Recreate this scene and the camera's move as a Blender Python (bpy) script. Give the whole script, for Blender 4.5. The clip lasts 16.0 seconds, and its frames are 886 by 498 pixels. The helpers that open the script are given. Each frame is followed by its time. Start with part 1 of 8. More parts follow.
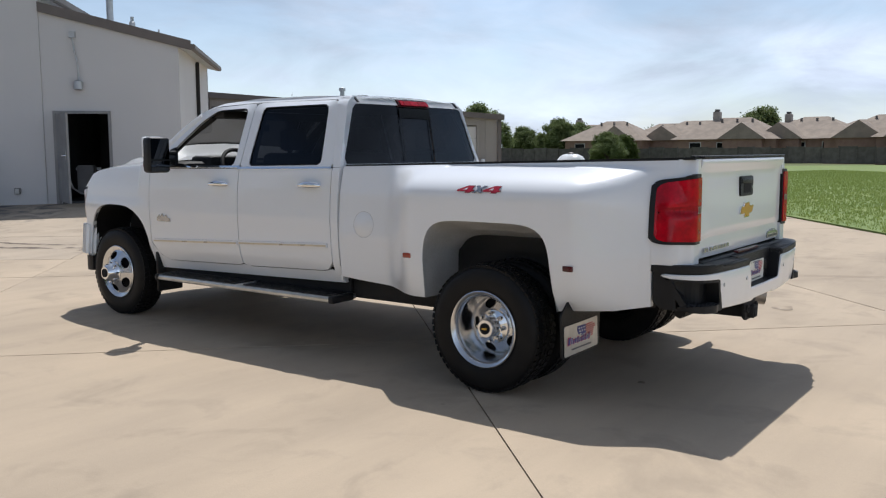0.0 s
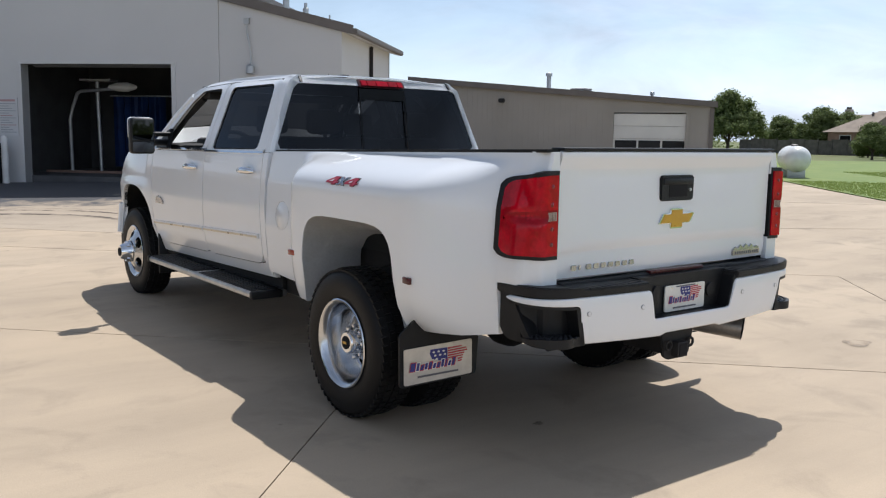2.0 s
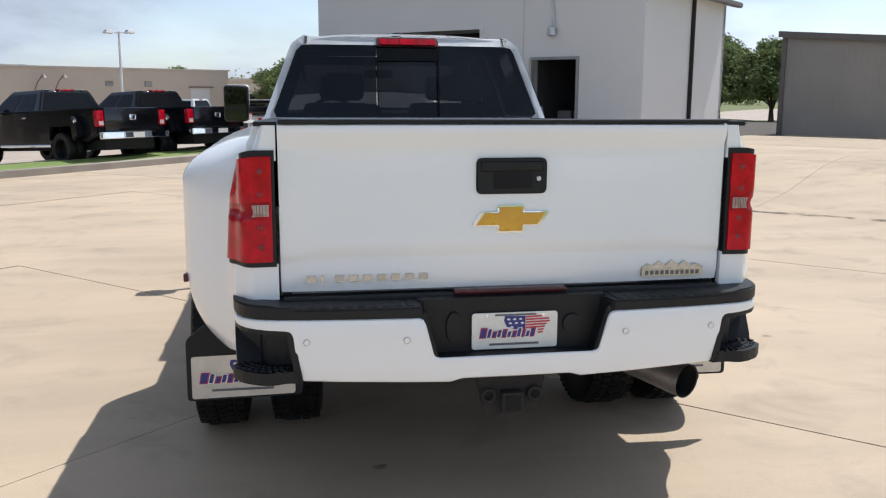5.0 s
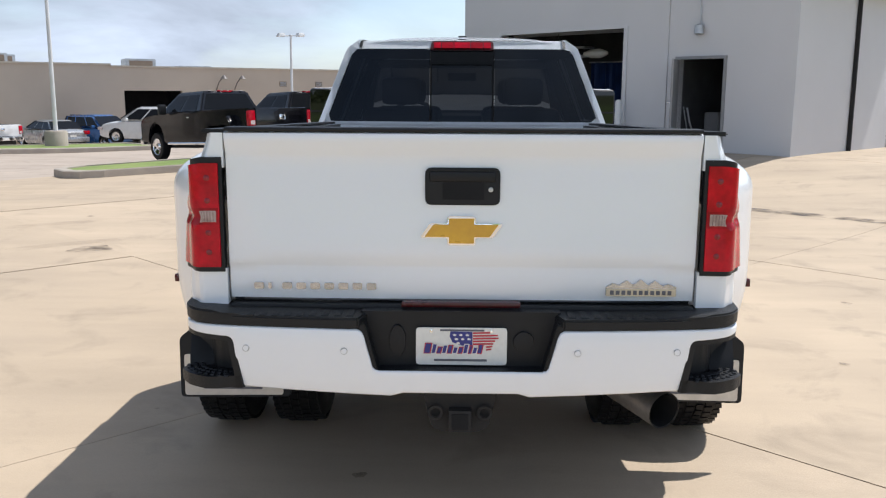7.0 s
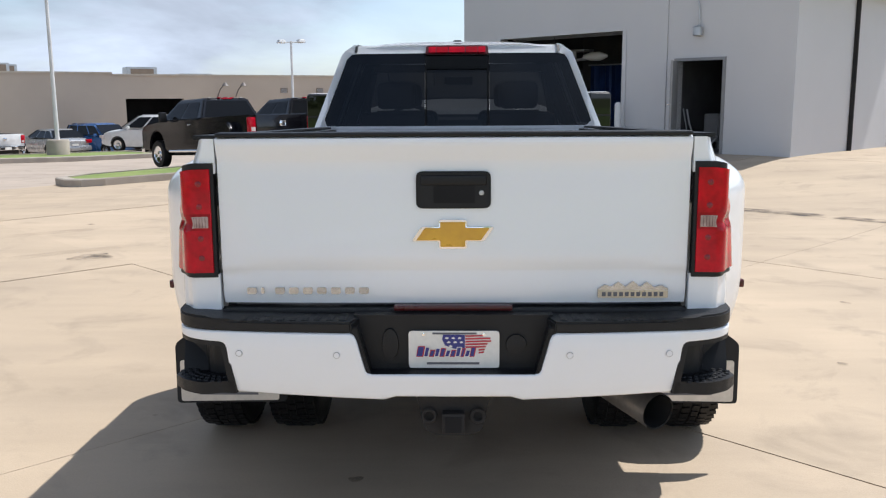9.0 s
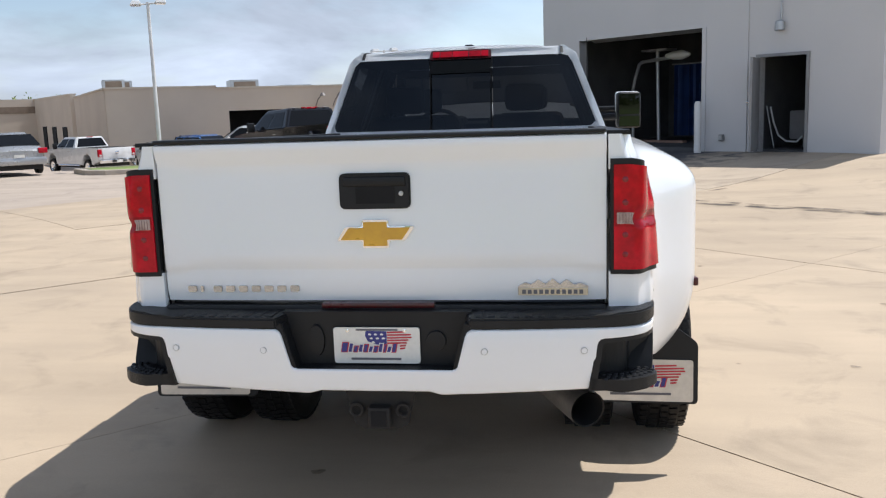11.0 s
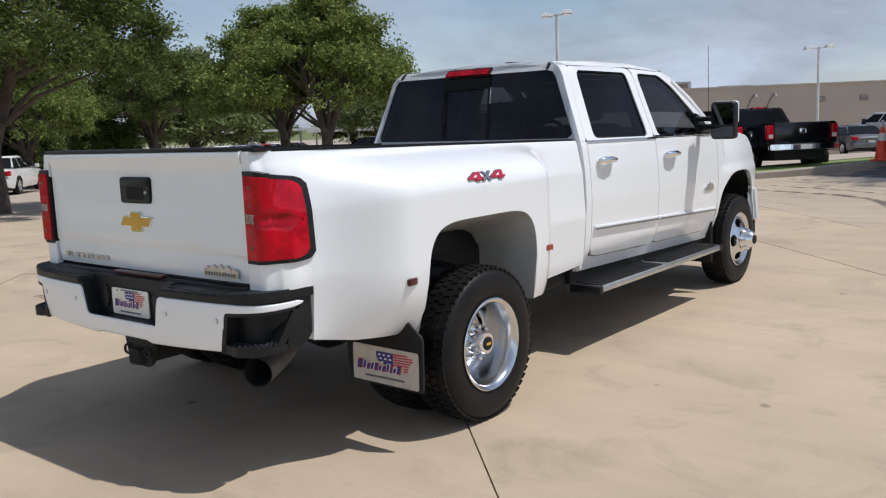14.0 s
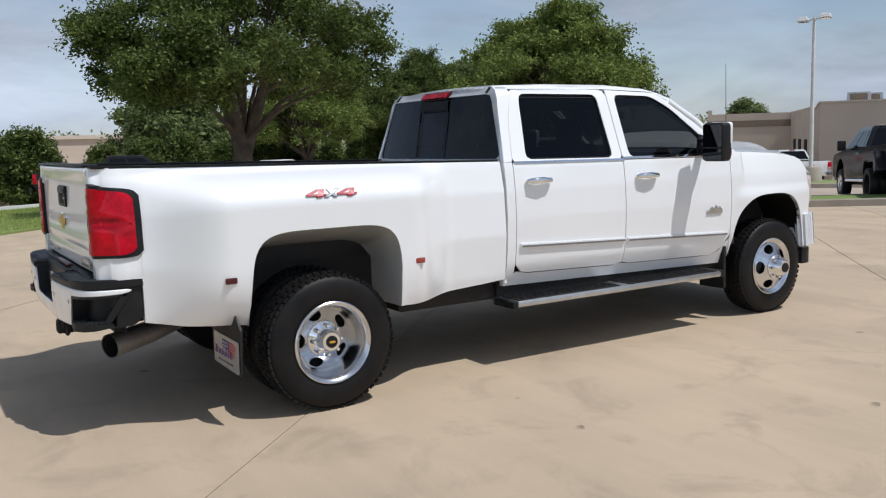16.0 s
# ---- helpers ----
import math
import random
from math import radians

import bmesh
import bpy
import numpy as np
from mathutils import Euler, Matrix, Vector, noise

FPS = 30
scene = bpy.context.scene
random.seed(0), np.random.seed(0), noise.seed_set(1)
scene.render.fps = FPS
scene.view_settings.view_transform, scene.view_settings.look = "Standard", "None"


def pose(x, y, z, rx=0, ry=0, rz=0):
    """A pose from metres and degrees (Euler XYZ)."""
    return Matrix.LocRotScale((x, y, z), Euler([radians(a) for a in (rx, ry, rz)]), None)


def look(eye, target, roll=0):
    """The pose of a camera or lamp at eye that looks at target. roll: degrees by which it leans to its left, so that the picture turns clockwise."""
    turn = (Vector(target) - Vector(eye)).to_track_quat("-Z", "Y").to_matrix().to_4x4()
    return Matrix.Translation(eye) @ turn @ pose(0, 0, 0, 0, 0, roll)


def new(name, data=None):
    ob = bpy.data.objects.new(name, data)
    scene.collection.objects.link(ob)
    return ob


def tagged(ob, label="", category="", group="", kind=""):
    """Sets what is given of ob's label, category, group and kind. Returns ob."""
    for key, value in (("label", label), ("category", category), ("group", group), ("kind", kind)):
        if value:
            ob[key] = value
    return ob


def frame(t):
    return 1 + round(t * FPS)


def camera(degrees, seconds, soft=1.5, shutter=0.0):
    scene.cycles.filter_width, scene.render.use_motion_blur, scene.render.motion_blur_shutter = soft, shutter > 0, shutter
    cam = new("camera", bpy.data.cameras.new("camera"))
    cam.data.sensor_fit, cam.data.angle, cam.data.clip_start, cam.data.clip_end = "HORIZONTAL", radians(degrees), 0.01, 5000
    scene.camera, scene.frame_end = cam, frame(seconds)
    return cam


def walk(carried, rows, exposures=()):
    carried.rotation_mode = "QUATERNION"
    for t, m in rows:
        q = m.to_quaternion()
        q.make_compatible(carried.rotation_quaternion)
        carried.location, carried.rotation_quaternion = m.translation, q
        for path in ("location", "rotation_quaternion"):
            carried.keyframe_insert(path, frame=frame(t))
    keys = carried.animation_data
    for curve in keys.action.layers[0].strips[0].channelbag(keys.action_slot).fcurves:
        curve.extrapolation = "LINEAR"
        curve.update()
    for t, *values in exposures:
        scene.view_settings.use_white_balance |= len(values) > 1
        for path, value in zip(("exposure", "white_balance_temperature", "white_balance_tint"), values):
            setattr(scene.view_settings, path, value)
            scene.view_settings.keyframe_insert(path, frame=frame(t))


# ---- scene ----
cam = camera(53.8, 16.0, soft=1.2)
PATH = [
    (0, (-5.668, -2.983, 1.51), (-4.069, -1.804, 1.287), -0.2),
    (0.5, (-5.184, -3.365, 1.524), (-3.667, -2.081, 1.301), 0.5),
    (1, (-4.66, -3.638, 1.513), (-3.239, -2.251, 1.278), 1.0),
    (1.5, (-4.118, -3.854, 1.521), (-2.803, -2.366, 1.278), 1.0),
    (2, (-3.558, -4.005, 1.519), (-2.363, -2.422, 1.263), 0.9),
    (2.5, (-3.014, -4.08, 1.527), (-1.949, -2.409, 1.252), 0.8),
    (3, (-2.48, -4.146, 1.537), (-1.557, -2.396, 1.246), 0.4),
    (3.5, (-2.02, -4.169, 1.546), (-1.235, -2.354, 1.25), 0.4),
    (4, (-1.554, -4.231, 1.55), (-0.92, -2.361, 1.233), 0.5),
    (6.5, (-0.091, -4.145, 1.584), (-0.073, -2.176, 1.232), 0.3),
    (7, (-0.006, -4.176, 1.591), (-0.044, -2.207, 1.241), 0.3),
    (7.5, (0.016, -4.191, 1.592), (-0.037, -2.223, 1.239), -0.3),
    (8, (0.019, -4.188, 1.591), (-0.029, -2.22, 1.238), -0.3),
    (8.5, (0.025, -4.183, 1.591), (-0.013, -2.213, 1.245), -0.2),
    (11, (0.675, -4.221, 1.57), (0.391, -2.268, 1.246), -1.9),
    (11.5, (1.133, -4.257, 1.573), (0.704, -2.332, 1.243), -1.4),
    (12, (1.59, -4.183, 1.564), (0.992, -2.304, 1.23), -1.4),
    (12.5, (2.121, -4.113, 1.556), (1.333, -2.305, 1.228), -2.1),
    (13, (2.68, -3.987, 1.548), (1.743, -2.25, 1.224), -2.3),
    (13.5, (3.219, -3.801, 1.55), (2.121, -2.157, 1.246), -2.4),
    (14, (3.792, -3.588, 1.543), (2.552, -2.044, 1.259), -2.2),
    (14.5, (4.309, -3.267, 1.545), (2.939, -1.834, 1.281), -1.7),
    (15, (4.846, -2.924, 1.54), (3.363, -1.609, 1.272), -1.2),
    (15.5, (5.314, -2.506, 1.539), (3.722, -1.323, 1.281), -1.4),
    (16, (5.788, -2.09, 1.55), (4.105, -1.039, 1.305), -1.6),
]
walk(cam, [(t, look(eye, target, roll)) for t, eye, target, roll in PATH], exposures=((0.0, -0.02, 6120, 10), (1.0, 0.11, 6120, 10), (1.5, 0.14, 6120, 10), (2.5, 0.16, 6120, 10), (4.0, 0.24, 6120, 10), (6.5, 0.4, 6120, 10), (8.5, 0.4, 6120, 10), (11.0, 0.36, 6120, 10), (12.5, 0.23, 6120, 10), (14.5, -0.14, 6120, 10), (16.0, -0.15, 6120, 10)))

# ---- world, sun, exposure ----
SUN = Vector((0.44, 0.28, 1.0)).normalized()
world = bpy.data.worlds.new("sky")
scene.world = world
world.use_nodes = True
wn, wl = world.node_tree.nodes, world.node_tree.links
wn.clear()
sky = wn.new("ShaderNodeTexSky")
sky.sky_type = "NISHITA"
sky.sun_disc = False
sky.sun_elevation = math.asin(SUN.z)
sky.sun_rotation = math.atan2(SUN.x, SUN.y)
sky.air_density, sky.dust_density, sky.ozone_density = 1.0, 0.6, 1.5
coord = wn.new("ShaderNodeTexCoord")
stretch = wn.new("ShaderNodeMapping")
stretch.inputs["Scale"].default_value = (1.0, 1.0, 3.2)
cloud = wn.new("ShaderNodeTexNoise")
cloud.inputs["Scale"].default_value = 2.6
cloud.inputs["Detail"].default_value = 9.0
cloud.inputs["Roughness"].default_value = 0.58
ramp = wn.new("ShaderNodeValToRGB")
ramp.color_ramp.elements[0].position, ramp.color_ramp.elements[1].position = 0.42, 0.60
ramp.color_ramp.elements[0].color, ramp.color_ramp.elements[1].color = (0.42, 0.42, 0.42, 1), (0.98, 0.98, 0.98, 1)
grey = wn.new("ShaderNodeRGBToBW")
lift = wn.new("ShaderNodeMath")
lift.operation = "MULTIPLY_ADD"
lift.inputs[1].default_value = 0.80
tone = wn.new("ShaderNodeMixRGB")
tone.blend_type = "MULTIPLY"
tone.inputs[0].default_value = 1.0
tone.inputs[2].default_value = (0.91, 1.0, 1.16, 1)
cmix = wn.new("ShaderNodeMixRGB")
sbg = wn.new("ShaderNodeBackground")
sbg.inputs["Strength"].default_value = 0.122
wout = wn.new("ShaderNodeOutputWorld")
wl.new(coord.outputs["Generated"], stretch.inputs["Vector"])
wl.new(stretch.outputs["Vector"], cloud.inputs["Vector"])
wl.new(cloud.outputs["Fac"], ramp.inputs["Fac"])
wl.new(ramp.outputs["Color"], cmix.inputs[0])
wl.new(sky.outputs["Color"], cmix.inputs[1])
wl.new(sky.outputs["Color"], grey.inputs[0])
# cloud light: brighter towards the horizon and towards the side away from the view, dimmer overhead
axes = wn.new("ShaderNodeSeparateXYZ")
wl.new(coord.outputs["Generated"], axes.inputs[0])
high = wn.new("ShaderNodeMapRange")
high.inputs["From Min"].default_value, high.inputs["From Max"].default_value = 0.0, 0.75
high.inputs["To Min"].default_value, high.inputs["To Max"].default_value = 2.0, 0.75
wl.new(axes.outputs["Z"], high.inputs["Value"])
side_on = wn.new("ShaderNodeVectorMath")
side_on.operation = "DOT_PRODUCT"
side_on.inputs[1].default_value = (0.12, -1.12, 0.0)
wl.new(coord.outputs["Generated"], side_on.inputs[0])
sway = wn.new("ShaderNodeMath")
sway.operation = "ADD"
sway.inputs[1].default_value = 1.05
wl.new(side_on.outputs["Value"], sway.inputs[0])
prod = wn.new("ShaderNodeMath")
prod.operation = "MULTIPLY"
wl.new(high.outputs["Result"], prod.inputs[0])
least = wn.new("ShaderNodeMath")
least.operation = "MAXIMUM"
least.inputs[1].default_value = 0.1
wl.new(sway.outputs[0], least.inputs[0])
wl.new(least.outputs[0], prod.inputs[1])
belly = wn.new("ShaderNodeTexNoise")
belly.inputs["Scale"].default_value, belly.inputs["Detail"].default_value, belly.inputs["Roughness"].default_value = 4.2, 7.0, 0.55
belly.inputs["Distortion"].default_value = 0.4
wl.new(stretch.outputs["Vector"], belly.inputs["Vector"])
shade = wn.new("ShaderNodeMapRange")
shade.inputs["From Min"].default_value, shade.inputs["From Max"].default_value = 0.34, 0.66
shade.inputs["To Min"].default_value, shade.inputs["To Max"].default_value = 0.74, 1.24
wl.new(belly.outputs["Fac"], shade.inputs["Value"])
billow = wn.new("ShaderNodeMath")
billow.operation = "MULTIPLY"
wl.new(prod.outputs[0], lift.inputs[2])
wl.new(grey.outputs[0], lift.inputs[0])
wl.new(lift.outputs[0], billow.inputs[0])
wl.new(shade.outputs["Result"], billow.inputs[1])
wl.new(billow.outputs[0], tone.inputs[1])
wl.new(tone.outputs["Color"], cmix.inputs[2])
wl.new(cmix.outputs["Color"], sbg.inputs["Color"])
wl.new(sbg.outputs["Background"], wout.inputs["Surface"])

sun_data = bpy.data.lights.new("sun", "SUN")
sun_data.energy, sun_data.angle, sun_data.color = 4.0, radians(0.55), (1.0, 0.945, 0.875)
sun = new("sun", sun_data)
sun.matrix_world = look(SUN * 60, (0, 0, 0))
scene.view_settings.exposure = 0.0


# ---- materials ----
def material(name, c1, c2=None, scale=3.0, rough=0.6, metal=0.0, bump=0.0, fine=60.0, coat=0.0, vary=0.0, spread=0.15, rough_vary=0.1):
    """Two tones mixed by broad and fine noise, fine relief, and a step of tone from piece to piece."""
    m = bpy.data.materials.new(name)
    m.use_nodes = True
    n, l = m.node_tree.nodes, m.node_tree.links
    b = n["Principled BSDF"]
    c2 = c2 or tuple(v * 0.86 for v in c1)
    geo = n.new("ShaderNodeNewGeometry")
    broad = n.new("ShaderNodeTexNoise")
    broad.inputs["Scale"].default_value, broad.inputs["Detail"].default_value = scale, 6.0
    small = n.new("ShaderNodeTexNoise")
    small.inputs["Scale"].default_value, small.inputs["Detail"].default_value = fine, 3.0
    for t in (broad, small):
        l.new(geo.outputs["Position"], t.inputs["Vector"])
    add = n.new("ShaderNodeMath")
    add.operation = "MULTIPLY_ADD"
    add.inputs[1].default_value = 0.35
    l.new(small.outputs["Fac"], add.inputs[0])
    l.new(broad.outputs["Fac"], add.inputs[2])
    ramp = n.new("ShaderNodeValToRGB")
    e = ramp.color_ramp.elements
    e[0].position, e[1].position = 0.67 - spread, 0.67 + spread
    e[0].color, e[1].color = (*c1, 1), (*c2, 1)
    l.new(add.outputs[0], ramp.inputs["Fac"])
    colour = ramp.outputs["Color"]
    if vary:
        info = n.new("ShaderNodeObjectInfo")
        island = n.new("ShaderNodeMapRange")
        island.inputs["To Min"].default_value, island.inputs["To Max"].default_value = 1 - vary, 1 + vary
        l.new(info.outputs["Random"], island.inputs["Value"])
        mul = n.new("ShaderNodeMixRGB")
        mul.blend_type = "MULTIPLY"
        mul.inputs[0].default_value = 1.0
        l.new(colour, mul.inputs[1])
        l.new(island.outputs["Result"], mul.inputs[2])
        colour = mul.outputs["Color"]
    l.new(colour, b.inputs["Base Color"])
    rr = n.new("ShaderNodeMapRange")
    rr.inputs["To Min"].default_value, rr.inputs["To Max"].default_value = max(0.02, rough - rough_vary), min(1, rough + rough_vary)
    l.new(broad.outputs["Fac"], rr.inputs["Value"])
    l.new(rr.outputs["Result"], b.inputs["Roughness"])
    b.inputs["Metallic"].default_value = metal
    b.inputs["Coat Weight"].default_value = coat
    b.inputs["Coat Roughness"].default_value = 0.03
    if bump:
        bn = n.new("ShaderNodeBump")
        bn.inputs["Strength"].default_value, bn.inputs["Distance"].default_value = bump, 0.01
        l.new(small.outputs["Fac"], bn.inputs["Height"])
        l.new(bn.outputs["Normal"], b.inputs["Normal"])
    return m


def glass(name, tint, rough=0.0, gloss=(1, 1, 1)):
    """Thin tinted glass: what lies behind shows through the tint, and the gloss grows towards grazing."""
    m = bpy.data.materials.new(name)
    m.use_nodes = True
    n, l = m.node_tree.nodes, m.node_tree.links
    n.clear()
    see = n.new("ShaderNodeBsdfTransparent")
    see.inputs["Color"].default_value = (*tint, 1)
    shine = n.new("ShaderNodeBsdfGlossy")
    shine.inputs["Roughness"].default_value = rough
    shine.inputs["Color"].default_value = (*gloss, 1)
    fres = n.new("ShaderNodeFresnel")
    fres.inputs["IOR"].default_value = 1.5
    mix = n.new("ShaderNodeMixShader")
    out = n.new("ShaderNodeOutputMaterial")
    l.new(fres.outputs[0], mix.inputs[0])
    l.new(see.outputs[0], mix.inputs[1])
    l.new(shine.outputs[0], mix.inputs[2])
    l.new(mix.outputs[0], out.inputs[0])
    return m


def leafy(name, c1, c2):
    m = bpy.data.materials.new(name)
    m.use_nodes = True
    n, l = m.node_tree.nodes, m.node_tree.links
    b = n["Principled BSDF"]
    geo = n.new("ShaderNodeNewGeometry")
    ramp = n.new("ShaderNodeValToRGB")
    e = ramp.color_ramp.elements
    e[0].color, e[1].color = (*c1, 1), (*c2, 1)
    l.new(geo.outputs["Random Per Island"], ramp.inputs["Fac"])
    l.new(ramp.outputs["Color"], b.inputs["Base Color"])
    b.inputs["Roughness"].default_value = 0.6
    b.inputs["Specular IOR Level"].default_value = 0.18
    out = n["Material Output"]
    tr = n.new("ShaderNodeBsdfTranslucent")
    l.new(ramp.outputs["Color"], tr.inputs["Color"])
    mx = n.new("ShaderNodeMixShader")
    mx.inputs[0].default_value = 0.3
    l.new(b.outputs[0], mx.inputs[1])
    l.new(tr.outputs[0], mx.inputs[2])
    l.new(mx.outputs[0], out.inputs[0])
    return m


def concrete_material(name, c1, c2, c3, wet_at=None):
    """Broom-finished concrete: broad tone drift, blotches, darker stains and fine grit."""
    m = material(name, c1, c2, scale=0.55, rough=0.78, bump=0.18, fine=140.0, vary=0.045, spread=0.22)
    n, l = m.node_tree.nodes, m.node_tree.links
    b = n["Principled BSDF"]
    src = b.inputs["Base Color"].links[0].from_socket
    geo = n.new("ShaderNodeNewGeometry")
    st = n.new("ShaderNodeTexNoise")
    st.inputs["Scale"].default_value, st.inputs["Detail"].default_value, st.inputs["Roughness"].default_value = 1.7, 8.0, 0.62
    st.inputs["Distortion"].default_value = 0.6
    l.new(geo.outputs["Position"], st.inputs["Vector"])
    rp = n.new("ShaderNodeValToRGB")
    rp.color_ramp.elements[0].position, rp.color_ramp.elements[1].position = 0.53, 0.73
    l.new(st.outputs["Fac"], rp.inputs["Fac"])
    scale = n.new("ShaderNodeMath")
    scale.operation = "MULTIPLY"
    scale.inputs[1].default_value = 0.72
    l.new(rp.outputs["Color"], scale.inputs[0])
    mx = n.new("ShaderNodeMixRGB")
    mx.inputs[2].default_value = (*c3, 1)
    l.new(scale.outputs[0], mx.inputs[0])
    l.new(src, mx.inputs[1])
    colour = mx.outputs["Color"]
    # scattered dark specks and grease drops
    sp = n.new("ShaderNodeTexVoronoi")
    sp.inputs["Scale"].default_value, sp.inputs["Randomness"].default_value = 1.15, 1.0
    l.new(geo.outputs["Position"], sp.inputs["Vector"])
    spr = n.new("ShaderNodeMapRange")
    spr.inputs["From Min"].default_value, spr.inputs["From Max"].default_value = 0.026, 0.014
    spr.inputs["To Max"].default_value = 0.65
    l.new(sp.outputs["Distance"], spr.inputs["Value"])
    msp = n.new("ShaderNodeMixRGB")
    msp.inputs[2].default_value = (c3[0] * 0.5, c3[1] * 0.5, c3[2] * 0.5, 1)
    l.new(spr.outputs["Result"], msp.inputs[0])
    l.new(colour, msp.inputs[1])
    colour = msp.outputs["Color"]
    # long faint drags where tyres and water have run
    dr = n.new("ShaderNodeMapping")
    dr.inputs["Rotation"].default_value = (0, 0, 0.35)
    dr.inputs["Scale"].default_value = (0.22, 1.3, 1.0)
    l.new(geo.outputs["Position"], dr.inputs["Vector"])
    dn = n.new("ShaderNodeTexNoise")
    dn.inputs["Scale"].default_value, dn.inputs["Detail"].default_value, dn.inputs["Roughness"].default_value = 1.4, 6.0, 0.6
    l.new(dr.outputs["Vector"], dn.inputs["Vector"])
    dm = n.new("ShaderNodeMapRange")
    dm.inputs["From Min"].default_value, dm.inputs["From Max"].default_value = 0.35, 0.68
    dm.inputs["To Min"].default_value, dm.inputs["To Max"].default_value = 1.06, 0.91
    l.new(dn.outputs["Fac"], dm.inputs["Value"])
    md = n.new("ShaderNodeMixRGB")
    md.blend_type = "MULTIPLY"
    md.inputs[0].default_value = 1.0
    l.new(colour, md.inputs[1])
    l.new(dm.outputs["Result"], md.inputs[2])
    colour = md.outputs["Color"]
    if wet_at:
        far = n.new("ShaderNodeVectorMath")
        far.operation = "DISTANCE"
        far.inputs[1].default_value = wet_at[:3]
        l.new(geo.outputs["Position"], far.inputs[0])
        edge = n.new("ShaderNodeMath")
        edge.operation = "MULTIPLY_ADD"
        edge.inputs[1].default_value = 6.0
        l.new(st.outputs["Fac"], edge.inputs[0])
        l.new(far.outputs["Value"], edge.inputs[2])
        wet = n.new("ShaderNodeMapRange")
        wet.inputs["From Min"].default_value, wet.inputs["From Max"].default_value = wet_at[3] + 3.4, wet_at[3] + 2.2
        l.new(edge.outputs[0], wet.inputs["Value"])
        w2 = n.new("ShaderNodeMixRGB")
        w2.inputs[2].default_value = (0.07, 0.07, 0.075, 1)
        l.new(wet.outputs["Result"], w2.inputs[0])
        l.new(colour, w2.inputs[1])
        colour = w2.outputs["Color"]
    l.new(colour, b.inputs["Base Color"])
    return m


PAINT = material("white_paint", (0.828, 0.845, 0.865), (0.805, 0.822, 0.84), scale=2.0, rough=0.32, coat=0.8, rough_vary=0.04, spread=0.3)
LINER = material("fender_liner", (0.74, 0.75, 0.76), (0.62, 0.63, 0.63), scale=4, rough=0.7, bump=0.1)
BLACKPLASTIC = material("black_plastic", (0.007, 0.0075, 0.009), (0.012, 0.0125, 0.014), scale=6, rough=0.46, bump=0.2, fine=300)
BLACKPLASTIC.node_tree.nodes["Principled BSDF"].inputs["Specular IOR Level"].default_value = 0.32
DARK = material("underbody_black", (0.008, 0.008, 0.009), (0.018, 0.016, 0.015), scale=5, rough=0.75)
RUBBER = material("tyre_rubber", (0.006, 0.006, 0.007), (0.011, 0.0105, 0.010), scale=8, rough=0.5, bump=0.15, fine=200)
RUBBER.node_tree.nodes["Principled BSDF"].inputs["Specular IOR Level"].default_value = 0.22
CHROME = material("chrome", (0.86, 0.87, 0.89), (0.78, 0.79, 0.80), scale=5, rough=0.07, metal=1.0, rough_vary=0.03)
ALLOY = material("polished_alloy", (0.72, 0.73, 0.75), (0.58, 0.59, 0.61), scale=6, rough=0.21, metal=1.0, rough_vary=0.06)
STEEL = material("exhaust_steel", (0.40, 0.37, 0.34), (0.28, 0.26, 0.24), scale=7, rough=0.42, metal=0.75)
BRUSHED = material("step_aluminium", (0.62, 0.63, 0.64), (0.52, 0.53, 0.54), scale=9, rough=0.35, metal=1.0)
GOLD = material("gold_badge", (0.68, 0.40, 0.05), (0.60, 0.34, 0.05), scale=9, rough=0.3, metal=0.2)
CREAM = material("champagne_trim", (0.62, 0.56, 0.44), (0.55, 0.5, 0.4), scale=9, rough=0.3, metal=0.5)
REDLENS = material("red_lens", (0.58, 0.003, 0.018), (0.30, 0.002, 0.011), scale=13, rough=0.14, coat=0.3, spread=0.2)
REDLENS.node_tree.nodes["Principled BSDF"].inputs["Specular IOR Level"].default_value = 0.15
REDMID = material("mid_red_lens", (0.40, 0.004, 0.014), (0.22, 0.003, 0.009), scale=12, rough=0.25, coat=0.15)
REDMID.node_tree.nodes["Principled BSDF"].inputs["Specular IOR Level"].default_value = 0.15
BULBRED = material("bulb_red", (0.27, 0.003, 0.010), (0.17, 0.003, 0.008), scale=30, rough=0.25, coat=0.2)
REDDARK = material("dark_red_lens", (0.075, 0.003, 0.004), (0.04, 0.003, 0.004), scale=12, rough=0.3, coat=0.1)
REVLENS = material("reversing_lens", (0.44, 0.34, 0.32), (0.30, 0.20, 0.19), scale=40, rough=0.2, coat=0.6)
CLEARLENS = material("clear_lens", (0.68, 0.62, 0.60), (0.5, 0.42, 0.4), scale=60, rough=0.15, coat=1.0)
AMBER = material("amber_lens", (0.34, 0.04, 0.02), rough=0.15, coat=1.0)
REDPAINT = material("red_decal", (0.42, 0.015, 0.04), rough=0.3)
BLUEINK = material("blue_ink", (0.03, 0.035, 0.22), rough=0.4)
REDINK = material("red_ink", (0.5, 0.03, 0.05), rough=0.4)
GREYINK = material("grey_ink", (0.12, 0.12, 0.14), rough=0.4)
PLATEWHITE = material("plate_white", (0.80, 0.79, 0.74), rough=0.4)
PLATESILVER = material("brushed_plate", (0.60, 0.59, 0.57), (0.52, 0.51, 0.49), scale=14, rough=0.36, metal=0.75)
MOULDGREY = material("grey_moulding", (0.24, 0.24, 0.25), (0.20, 0.20, 0.21), scale=9, rough=0.35, metal=0.5)
